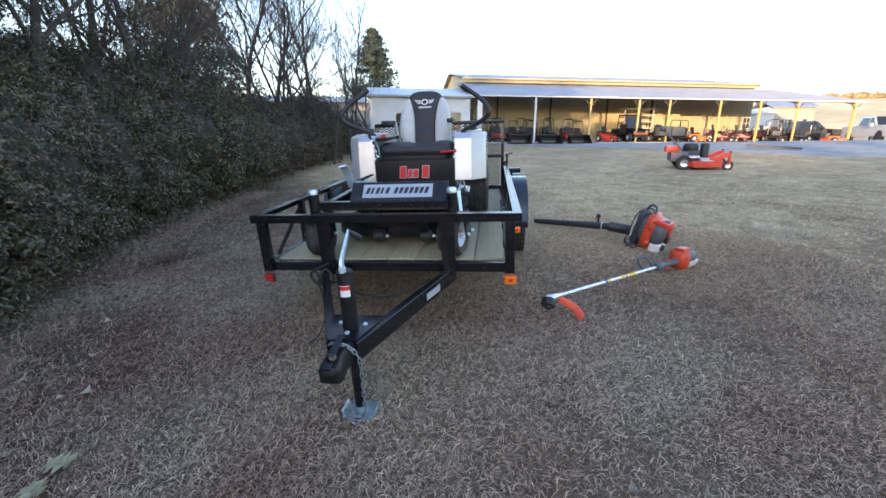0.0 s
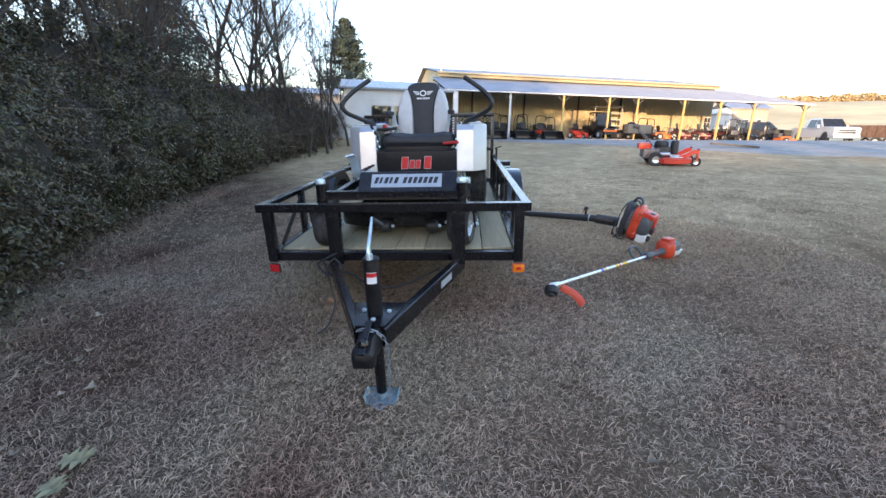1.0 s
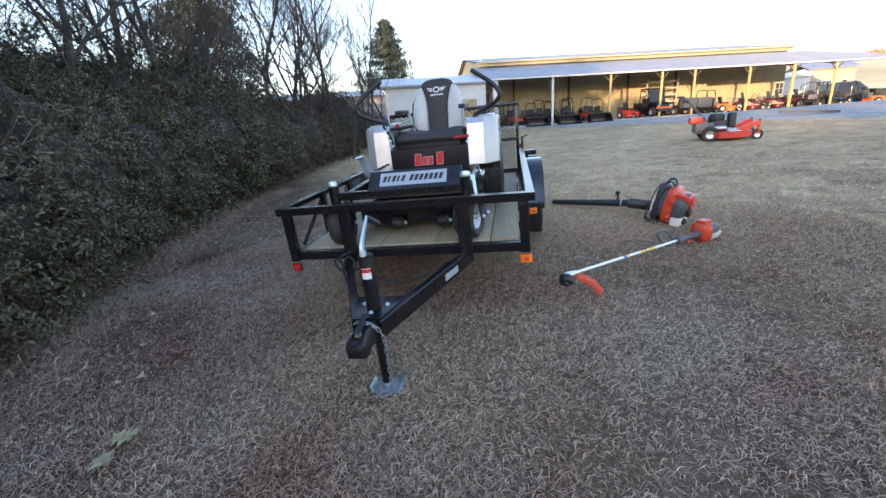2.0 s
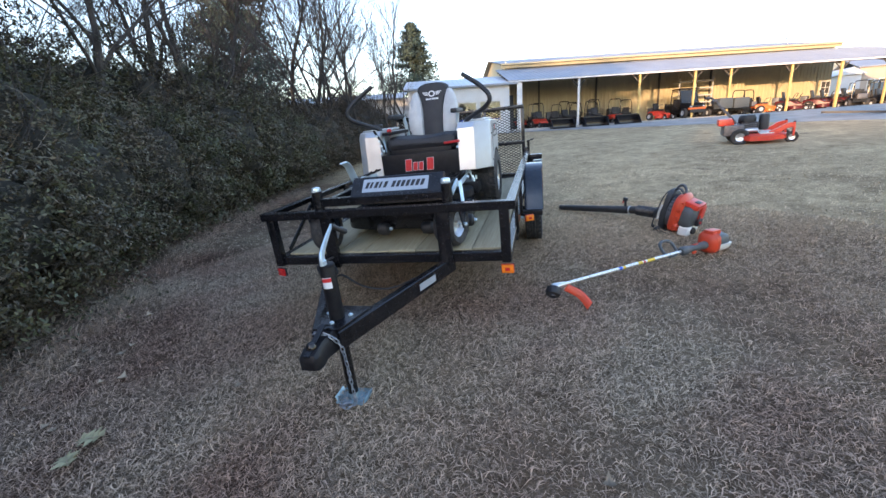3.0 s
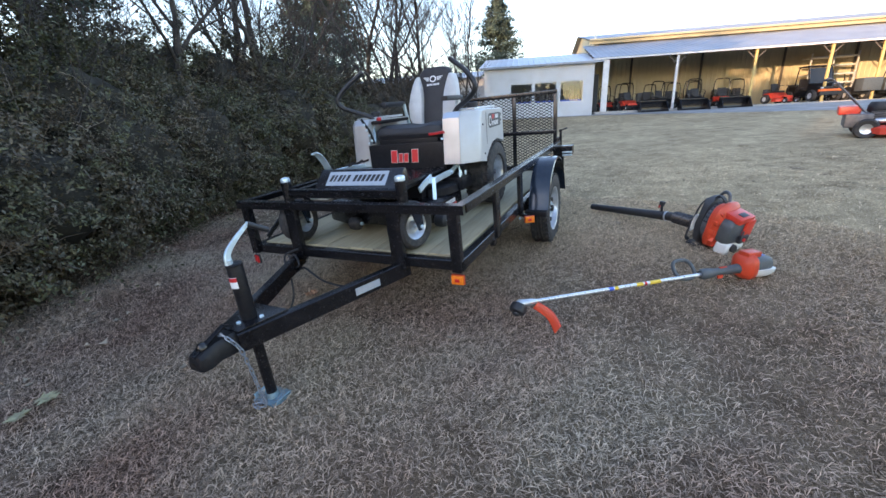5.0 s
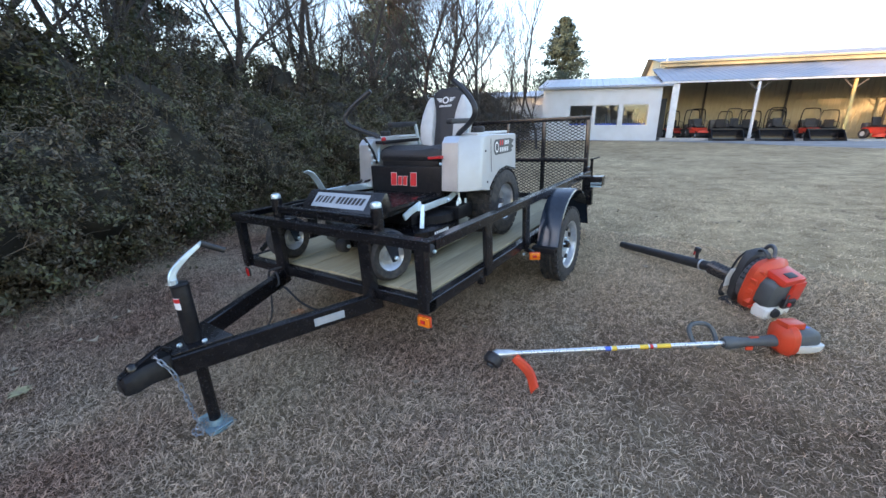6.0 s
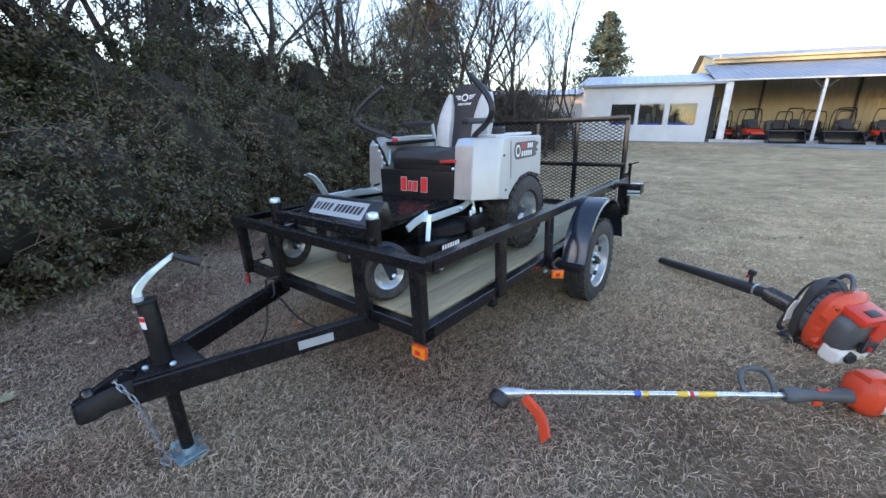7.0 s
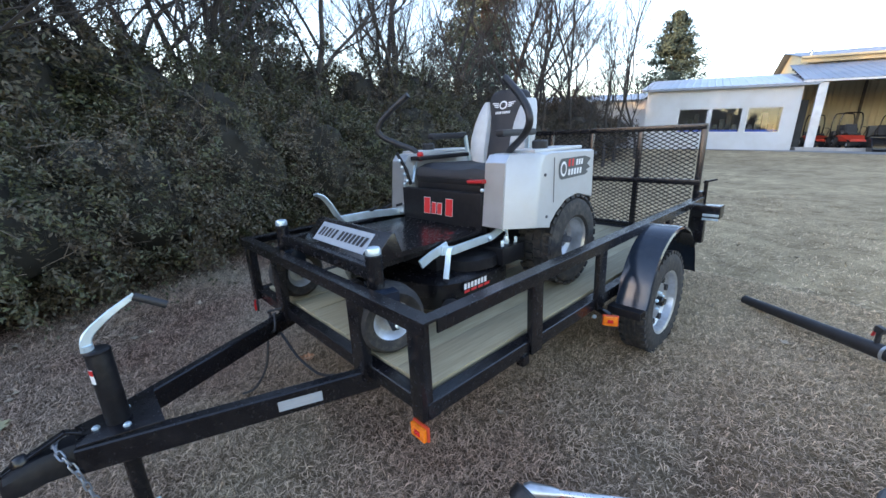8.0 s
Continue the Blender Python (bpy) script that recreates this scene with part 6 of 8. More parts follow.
def utility_cart(at):
    """Small orange utility vehicle, front towards -y: body, hood, grille, cab frame, roof, windscreen, wheels."""
    T = thing("utility_vehicle", at, "orange and black utility vehicle with a dark cab", "vehicle", "machines under the lean-to")
    bm = B()
    hull(bm, [[(x * w, y, z) for x, z in ((-1, 0.32), (1, 0.32), (1, z1 - 0.08), (0.85, z1), (-0.85, z1), (-1, z1 - 0.08))] for y, w, z1 in ((-1.15, 0.52, 0.72), (-0.95, 0.60, 0.86), (-0.35, 0.62, 0.96), (-0.30, 0.62, 0.60), (0.5, 0.62, 0.60), (0.55, 0.62, 0.92), (1.3, 0.62, 0.92))])
    part("body", bm, SATIN, T)
    bm = B()
    box(bm, (-0.56, 0.56), (-1.19, -1.06), (0.50, 0.62), bev=0.03)
    part("front_trim", bm, MORANGE, T, "orange front trim")
    bm = B()
    box(bm, (-0.50, 0.50), (-1.20, -1.12), (0.30, 0.50), bev=0.03)
    box(bm, (-0.34, 0.34), (-1.19, -1.13), (0.64, 0.74), bev=0.02)
    part("grille", bm, BLKPL, T)
    for s in (-1, 1):
        bm = B()
        box(bm, tuple(sorted((s * 0.36, s * 0.50))), (-1.185, -1.10), (0.64, 0.72), bev=0.02)
        part("headlamp", bm, GALV, T)
        bm = B()
        tube(bm, smooth_path([(s * 0.60, -0.40, 0.92), (s * 0.58, -0.12, 1.75), (s * 0.57, 0.1, 1.84), (s * 0.57, 0.5, 1.84), (s * 0.58, 0.62, 1.7), (s * 0.60, 0.66, 0.9)], 4), 0.028, 8)
        part("cab_tube", bm, BLACK, T)
        for yy in (-0.78, 0.92):
            wheel_parts(T, Vector((s * 0.62, yy, 0.31)), (1, 0, 0), 0.31, 0.24)
    bm = B()
    box(bm, (-0.62, 0.62), (-0.18, 0.66), (1.84, 1.90), bev=0.02)
    part("roof", bm, BLKPL, T)
    bm = B()
    hull(bm, [[(x, -0.40, 0.96), (x, -0.16, 1.76), (x, -0.15, 1.76), (x, -0.385, 0.96)] for x in (-0.55, 0.55)])
    part("windscreen", bm, TINTED, T, "dark windscreen")
    bm = B()
    box(bm, (-0.52, 0.52), (0.10, 0.50), (0.60, 0.78), bev=0.05)
    box(bm, (-0.52, 0.52), (0.44, 0.54), (0.70, 1.25), bev=0.04)
    part("seat", bm, SEATBLK, T)


utility_cart(at_shed(7.05, 0.9, 4) @ Matrix.Scale(0.92, 4))


def loading_ramp():
    """Black ladder-like ramp lying on the drive."""
    m = SHED @ pose(6.6, -10.4, on_drive(6.6, -10.4) + 0.01, 0, 0, 55) @ Matrix.Scale(0.8, 4)
    T = thing("loading_ramp", m, "black steel ladder ramp lying on the gravel", "ramp")
    for s in (-1, 1):
        bm = B()
        beam(bm, (s * 0.3, -0.6, 0.05), (s * 0.3, 1.5, 0.20), 0.07, 0.09)
        part("rail", bm, BLKPL, T)
    for k in range(7):
        bm = B()
        u = 0.08 + 0.14 * k
        beam(bm, (-0.28, -0.6 + 2.1 * u, 0.05 + 0.15 * u), (0.28, -0.6 + 2.1 * u, 0.05 + 0.15 * u), 0.05, 0.05)
        part("rung", bm, BLKPL, T)


loading_ramp()


def bucket(at, label):
    """Loader bucket: floor, curved back, cheeks and a cutting edge, open to -y."""
    T = thing("loader_bucket", at @ Matrix.Scale(1.28, 4), label, "bucket", "loader buckets before the shed")
    bm = B()
    prof = [(-0.30, 0.02), (-0.30, 0.035), (0.12, 0.05), (0.20, 0.10), (0.22, 0.22), (0.16, 0.44), (0.145, 0.44), (0.24, 0.22), (0.22, 0.08), (0.14, 0.02)]
    extrude(bm, prof, "x", -0.50, 0.50)
    for s in (-1, 1):
        extrude(bm, [(-0.28, 0.02), (0.14, 0.02), (0.22, 0.1), (0.235, 0.22), (0.16, 0.45), (0.05, 0.45)], "x", s * 0.51 - 0.012, s * 0.51 + 0.012)
    part("shell", bm, BLACK, T)
    bm = B()
    box(bm, (-0.51, 0.51), (-0.36, -0.28), (0.015, 0.032), bev=0.003)
    part("cutting_edge", bm, STEELG, T)
    bm = B()
    box(bm, (-0.52, 0.52), (0.14, 0.20), (0.43, 0.48), bev=0.008)
    part("top_lip", bm, BLACK, T)


for s, o in ((-1.15, -0.95), (0.75, -1.0), (2.6, -1.05)):
    bucket(at_shed(s, o, 3, 0.02), "black steel loader bucket on the gravel")


def walk_behind():
    """Red walk-behind mower: deck, motor, wheels, dash and handlebars, front towards +x."""
    T = thing("walk_behind_mower", FIELD @ pose(6.24, 9.32, -0.02, 0, 0, -14) @ Matrix.Scale(0.93, 4), "red walk-behind mower with black motor on the lawn", "mower")
    bm = B()
    hull(bm, [[(x, y * w, z) for y, z in ((-1, z0), (1, z0), (1, z1 - 0.03), (0.9, z1), (-0.9, z1), (-1, z1 - 0.03))] for x, w, z0, z1 in ((-0.30, 0.40, 0.14, 0.25), (-0.1, 0.58, 0.10, 0.265), (0.35, 0.60, 0.10, 0.255), (0.62, 0.52, 0.12, 0.245), (0.72, 0.35, 0.15, 0.22))])
    part("deck", bm, MREDP, T)
    bm = B()
    box(bm, (0.12, 0.46), (-0.42, 0.30), (0.258, 0.285), bev=0.006)
    part("deck_plate", bm, POSTW, T, "pale plate on the deck")
    for s in (-1, 1):
        wheel_parts(T, Vector((-0.30, s * 0.42, 0.21)), (0, 1, 0), 0.21, 0.16, GALV)
        wheel_parts(T, Vector((0.78, s * 0.40, 0.14)), (0, 1, 0), 0.14, 0.10, GALV)
        bm = B()
        sweep(bm, smooth_path([(0.34, s * 0.36, 0.25), (0.52, s * 0.38, 0.33), (0.66, s * 0.39, 0.42), (0.82, s * 0.40, 0.44)], 4), rect(0.10, 0.12))
        beam(bm, (0.80, s * 0.40, 0.43), (0.80, s * 0.40, 0.17), 0.13, 0.04)
        part("caster_arm", bm, MREDP, T)
        bm = B()
        lathe(bm, [(0.028, 0.44), (0.03, 0.52), (0.02, 0.53)], (0.80, s * 0.40, 0), (0, 0, 1), 10)
        part("cap", bm, BLKPL, T)
    bm = B()
    box(bm, (-0.27, 0.12), (-0.22, 0.22), (0.26, 0.56), bev=0.03)
    eng = part("engine", bm, BLKPL, T, "grey and black motor")
    bm = B()
    lathe(bm, [(0.19, 0.54), (0.20, 0.56), (0.20, 0.66), (0.16, 0.74), (0.05, 0.755)], (-0.12, 0, 0), (0, 0, 1), 20)
    part("fan_shroud", bm, BLKPL, eng)
    bm = B()
    lathe(bm, [(0.10, 0.34), (0.115, 0.36), (0.115, 0.70), (0.09, 0.74), (0.02, 0.745)], (0.24, -0.04, 0), (0, 0, 1), 18)
    part("air_filter", bm, BLKPL, eng, "black round air filter")
    for k in range(5):
        bm = B()
        box(bm, (-0.22, 0.06), (-0.26, -0.20), (0.33 + 0.042 * k, 0.35 + 0.042 * k), bev=0.003)
        part("cooling_fin", bm, STEELG, eng)
    bm = B()
    lathe(bm, [(0.045, -0.14), (0.055, -0.12), (0.055, 0.12), (0.045, 0.14)], (-0.05, -0.30, 0.36), (1, 0, 0), 14)
    part("silencer", bm, GALV, eng, "bare steel silencer")
    bm = B()
    box(bm, (-0.66, -0.22), (-0.40, 0.32), (0.24, 0.52), bev=0.03)
    part("dash", bm, STEELG, T, "dark grey battery box")
    bm = B()
    box(bm, (-0.78, -0.42), (-0.24, 0.24), (0.50, 0.68), bev=0.04)
    part("fuel_tank", bm, MREDP, T, "red fuel tank")
    for s in (-1, 1):
        bm = B()
        tube(bm, smooth_path([(-0.25, s * 0.24, 0.42), (-0.62, s * 0.26, 0.86), (-0.98, s * 0.28, 1.26), (-1.09, s * 0.30, 1.26)], 4), 0.016, 8)
        part("handlebar", bm, STEELG, T, "dull grey steel handlebar")
        bm = B()
        tube(bm, [(-0.99, s * 0.28, 1.27), (-1.12, s * 0.30, 1.255)], 0.022, 8)
        part("grip", bm, BLKPL, T)
    bm = B()
    box(bm, (-0.96, -0.84), (-0.28, 0.28), (1.10, 1.19), bev=0.02)
    part("control_panel", bm, BLKPL, T)


walk_behind()


def pickup(at, paint, label, group="vehicles by the shed"):
    """Crew-cab pickup with front towards +x: shell, cab, glass, bed, lamps and wheels."""
    T = thing("pickup_truck", at, label, "truck", group)
    bm = B()
    side = [(-2.9, 0.55), (2.82, 0.50), (2.9, 0.72), (2.88, 1.10), (2.74, 1.20), (1.30, 1.27), (-2.9, 1.25)]
    hull(bm, [[(x, y * 0.97, z + (0 if abs(y) < 1.0 else -0.01)) for x, z in side] for y in (-1.0, -0.97, 0.97, 1.0)])
    part("body", bm, paint, T)
    bm = B()
    cab = [(1.35, 1.20), (0.62, 1.86), (-0.75, 1.90), (-1.15, 1.84), (-1.25, 1.20)]
    hull(bm, [[(x * (1 if abs(y) < 0.9 else 0.99), y * (0.92 - 0.16 * (z - 1.2) / 0.7), z) for x, z in cab] for y in (-1, 1)])
    cabp = part("cab", bm, paint, T)
    for s in (-1, 1):
        for xa, xb, xc, xd in ((0.28, 1.02, 0.56, 0.25), (-0.92, 0.18, 0.18, -0.78)):
            bm = B()
            pts = [(xa, 1.26), (xb, 1.26), (xc, 1.76), (xd, 1.78)]
            vs = [(x, s * (0.925 - 0.16 * (z - 1.2) / 0.7), z) for x, z in pts]
            ws = [(x, s * (0.90 - 0.16 * (z - 1.2) / 0.7), z) for x, z in pts]
            hull(bm, [vs, ws])
            part("side_window", bm, TINTED, cabp)
        wheel_parts(T, Vector((1.85, s * 0.86, 0.40)), (0, 1, 0), 0.40, 0.26, GALV)
        wheel_parts(T, Vector((-1.85, s * 0.86, 0.40)), (0, 1, 0), 0.40, 0.26, GALV)
        for xw in (1.85, -1.85):
            bm = B()
            lathe(bm, [(0.44, 0), (0.44, 0.012)], (xw, s * 0.965, 0.47), (0, s, 0), 26)
            part("wheel_arch", bm, BLKPL, T)
        bm = B()
        box(bm, (2.80, 2.92), tuple(sorted((s * 0.62, s * 0.93))), (0.80, 1.0), bev=0.02)
        part("headlamp", bm, GALV, T)
        bm = B()
        box(bm, (0.85, 1.0), tuple(sorted((s * 0.98, s * 1.18))), (1.18, 1.40), bev=0.03)
        part("mirror", bm, paint, T)
    bm = B()
    hull(bm, [[(1.30, y * 0.86, 1.27), (0.68, y * 0.74, 1.82), (0.70, y * 0.74, 1.84), (1.34, y * 0.86, 1.28)] for y in (-1, 1)])
    part("windscreen", bm, TINTED, cabp)
    bm = B()
    box(bm, (2.88, 2.94), (-0.60, 0.60), (0.72, 1.08), bev=0.02)
    grille = part("grille", bm, BLKPL, T)
    for z in (0.78, 0.90, 1.02):
        bm = B()
        box(bm, (2.93, 2.965), (-0.62, 0.62), (z - 0.022, z + 0.022), bev=0.006)
        part("grille_bar", bm, GALV, grille, "chrome grille bar")
    bm = B()
    box(bm, (2.80, 3.02), (-0.97, 0.97), (0.42, 0.66), bev=0.04)
    part("bumper", bm, GALV, T)
    bm = B()
    box(bm, (-2.85, -1.32), (-0.85, 0.85), (1.16, 1.262), bev=0.01)
    part("bed_opening", bm, BLKPL, T)
    return T


white = pickup(at_shed(27.0, 1.2, -114, on_drive(27.0, 1.2)) @ Matrix.Diagonal((0.86, 0.87, 1.06, 1)), TRUCKW, "white crew-cab pickup parked beyond the shed")
dark = pickup(at_shed(26.6, 6.6, -10, 0.06), TRUCKD, "dark pickup parked behind the lean-to posts")
copy_thing(dark, at_shed(33.5, 13.0, -40, 0.06))


def yard_trailer():
    T = thing("dump_trailer", at_shed(41.5, 6.6, -40, 0.06), "rusty dark tandem dump trailer parked far off", "trailer")
    RUST = surf("rusty_steel", (0.09, 0.055, 0.04), 0.8, 0.1, 0.4, 3, 0.2, 40)
    bm = B()
    box(bm, (-2.6, 2.6), (-1.0, 1.0), (0.75, 0.90), bev=0.01)
    part("bed", bm, RUST, T)
    for s in (-1, 1):
        bm = B()
        box(bm, (-2.6, 2.6), tuple(sorted((s * 0.95, s * 1.0))), (0.9, 1.9), bev=0.01)
        for k in range(8):
            box(bm, (-2.5 + k * 0.68, -2.42 + k * 0.68), tuple(sorted((s * 1.0, s * 1.06))), (0.75, 1.9))
        part("side_wall", bm, RUST, T)
        for x in (-0.45, 0.45):
            wheel_parts(T, Vector((x, s * 1.1, 0.38)), (0, 1, 0), 0.38, 0.2, WHITEPL)
    bm = B()
    beam(bm, (2.6, 0.5, 0.7), (4.0, 0, 0.6), 0.08, 0.12)
    beam(bm, (2.6, -0.5, 0.7), (4.0, 0, 0.6), 0.08, 0.12)
    part("drawbar", bm, RUST, T)


yard_trailer()


def cottage():
    """Small clapboard house with a gable and a white porch door, beyond the lean-to."""
    SIDING = surf("tan_clapboard", (0.40, 0.34, 0.28), 0.6, 0, 0.08, 1.2)
    T = thing("cottage", at_shed(29.5, 10.0, -18, 0.05) @ Matrix.Scale(0.74, 4), "small tan clapboard house with white windows and porch", "building")
    bm = B()
    box(bm, (-2.6, 2.2), (0.0, 5.0), (0.0, 4.6))
    wall = part("wall", bm, SIDING, T)
    bm = B()
    box(bm, (-2.6, 2.2), (-0.022, 0.0), (0.0, 0.17), bev=0.006)
    board = part("clapboard", bm, SIDING, wall)
    for k in range(1, 25):
        ob = new("clapboard", board.data)
        ob.parent = wall
        ob.matrix_basis = pose(0, 0, 0.18 * k)
    bm = B()
    hull(bm, [[(x, y, z) for y, z in ((-0.35, 4.6), (2.5, 5.6), (5.35, 4.6), (5.35, 4.5), (2.5, 5.5), (-0.35, 4.5))] for x in (-2.9, 2.5)])
    part("roof", bm, TIN, T)
    for x in (-1.4, -0.4, 1.2):
        w = thing_part("window", T)
        bm = B()
        box(bm, (x - 0.34, x + 0.34), (-0.06, -0.018), (2.0, 3.2), bev=0.01)
        part("frame", bm, POSTW, w)
        bm = B()
        box(bm, (x - 0.26, x + 0.26), (-0.075, -0.062), (2.08, 2.57))
        part("pane", bm, TINTED, w)
        bm = B()
        box(bm, (x - 0.26, x + 0.26), (-0.075, -0.062), (2.63, 3.12))
        part("pane", bm, TINTED, w)
    bm = B()
    box(bm, (-4.6, -2.6), (-0.5, 3.0), (0.0, 3.9))
    hull(bm, [[(x, y, z) for x, z in ((-4.9, 3.85), (-3.6, 4.6), (-2.3, 3.85), (-2.3, 3.8), (-4.9, 3.8))] for y in (-0.8, 3.2)])
    part("porch", bm, WHITEW, T, "white porch with a small gable")
    bm = B()
    box(bm, (-4.0, -3.1), (-0.54, -0.5), (0.1, 2.1), bev=0.01)
    part("door", bm, POSTW, T)


cottage()

# ---- hedge of evergreen shrubs, bare trees, cedar ----
def leaf_material(name, tones, rough=0.42):
    """Small waxy leaves: colour drifts over the bush in two sizes of patch, each leaf its own tone."""
    m = bpy.data.materials.new(name)
    m.use_nodes = True
    N, L = m.node_tree.nodes, m.node_tree.links
    b = N["Principled BSDF"]
    geo = N.new("ShaderNodeNewGeometry")
    big, mid = N.new("ShaderNodeTexNoise"), N.new("ShaderNodeTexNoise")
    big.inputs["Scale"].default_value, big.inputs["Detail"].default_value = 0.7, 3
    mid.inputs["Scale"].default_value, mid.inputs["Detail"].default_value = 4.5, 3
    for n in (big, mid):
        L.new(geo.outputs["Position"], n.inputs["Vector"])
    mix = N.new("ShaderNodeMix")
    mix.inputs["Factor"].default_value = 0.5
    L.new(big.outputs["Fac"], mix.inputs["A"])
    L.new(mid.outputs["Fac"], mix.inputs["B"])
    ramp = N.new("ShaderNodeValToRGB")
    e = ramp.color_ramp.elements
    while len(e) < len(tones):
        e.new(0.5)
    for k, (p, c) in zip(e, tones):
        k.position, k.color = p, (*c, 1)
    L.new(mix.outputs["Result"], ramp.inputs["Fac"])
    tone = N.new("ShaderNodeMapRange")
    tone.inputs["To Min"].default_value, tone.inputs["To Max"].default_value = 0.5, 1.4
    L.new(geo.outputs["Random Per Island"], tone.inputs["Value"])
    hs = N.new("ShaderNodeHueSaturation")
    L.new(tone.outputs["Result"], hs.inputs["Value"])
    L.new(ramp.outputs["Color"], hs.inputs["Color"])
    L.new(hs.outputs["Color"], b.inputs["Base Color"])
    b.inputs["Roughness"].default_value = rough
    b.inputs["Specular IOR Level"].default_value = 0.3
    return m


LEAF = leaf_material("evergreen_leaf", ((0.36, (0.050, 0.060, 0.026)), (0.46, (0.088, 0.088, 0.042)), (0.54, (0.098, 0.082, 0.052)), (0.64, (0.135, 0.102, 0.070))))
TWIG = surf("pale_twig", (0.20, 0.165, 0.13), 0.85, 0, 0.3, 5, 0.2, 40)
LEAFBRN = leaf_material("brown_winter_brush", ((0.36, (0.055, 0.052, 0.030)), (0.5, (0.100, 0.078, 0.056)), (0.64, (0.130, 0.100, 0.078))), 0.7)
LEAFCORE = surf("shrub_core_shade", (0.032, 0.029, 0.021), 0.9, 0, 0.3, 4, 0.4, 30)
BARK = surf("grey_brown_bark", (0.058, 0.050, 0.045), 0.9, 0, 0.3, 5, 0.5, 40)
NEEDLE = surf("cedar_foliage", (0.050, 0.076, 0.056), 0.8, 0, 0.3, 1.5, 0, 40, (0.055, 0.06, 0.042), 0.4, island=0.4)
rng = np.random.default_rng(7)
EDGE = [(-1.6, -4.5), (-2.0, -2.8), (-2.4, -1.1), (-3.0, 0.2), (-3.98, 2.1), (-4.55, 4.2), (-4.9, 6.4), (-5.35, 8.6), (-5.7, 11.5), (-6.0, 14.5), (-5.9, 17.4), (-5.8, 19.2)]


def leaf_quads(P, Nrm, size, spread=0.9, aspect=0.42):
    """Small pointed leaves (two triangles each) at points P that face roughly along Nrm."""
    n = len(P)
    d = Nrm + rng.normal(0, spread, (n, 3))
    d /= np.linalg.norm(d, axis=1, keepdims=True)
    t = np.cross(d, rng.normal(0, 1, (n, 3)))
    t /= np.linalg.norm(t, axis=1, keepdims=True)
    b = np.cross(d, t)
    s = (size * rng.uniform(0.6, 1.3, n))[:, None]
    V = np.stack([P - t * s, P + b * s * aspect + d * s * 0.15, P + t * s, P - b * s * aspect + d * s * 0.15], 1).reshape(-1, 3)
    F = np.arange(4 * n).reshape(n, 4)
    return V, F


def lumpy(c, r, at, nlat=14, nlon=20):
    """A lumpy closed core surface, as arrays."""
    V = []
    for i in range(nlat + 1):
        th = math.pi * i / nlat
        for j in range(nlon):
            ph = 2 * math.pi * j / nlon
            d = Vector((math.sin(th) * math.cos(ph), math.sin(th) * math.sin(ph), math.cos(th)))
            k = 1 + 0.30 * noise.noise(d * 2.2 + Vector((at[0], at[1], 0)))
            V.append((c[0] + d.x * r[0] * k, c[1] + d.y * r[1] * k, c[2] + d.z * r[2] * k))
    F = []
    for i in range(nlat):
        for j in range(nlon):
            F.append((i * nlon + j, i * nlon + (j + 1) % nlon, (i + 1) * nlon + (j + 1) % nlon, (i + 1) * nlon + j))
    return np.array(V), np.array(F)


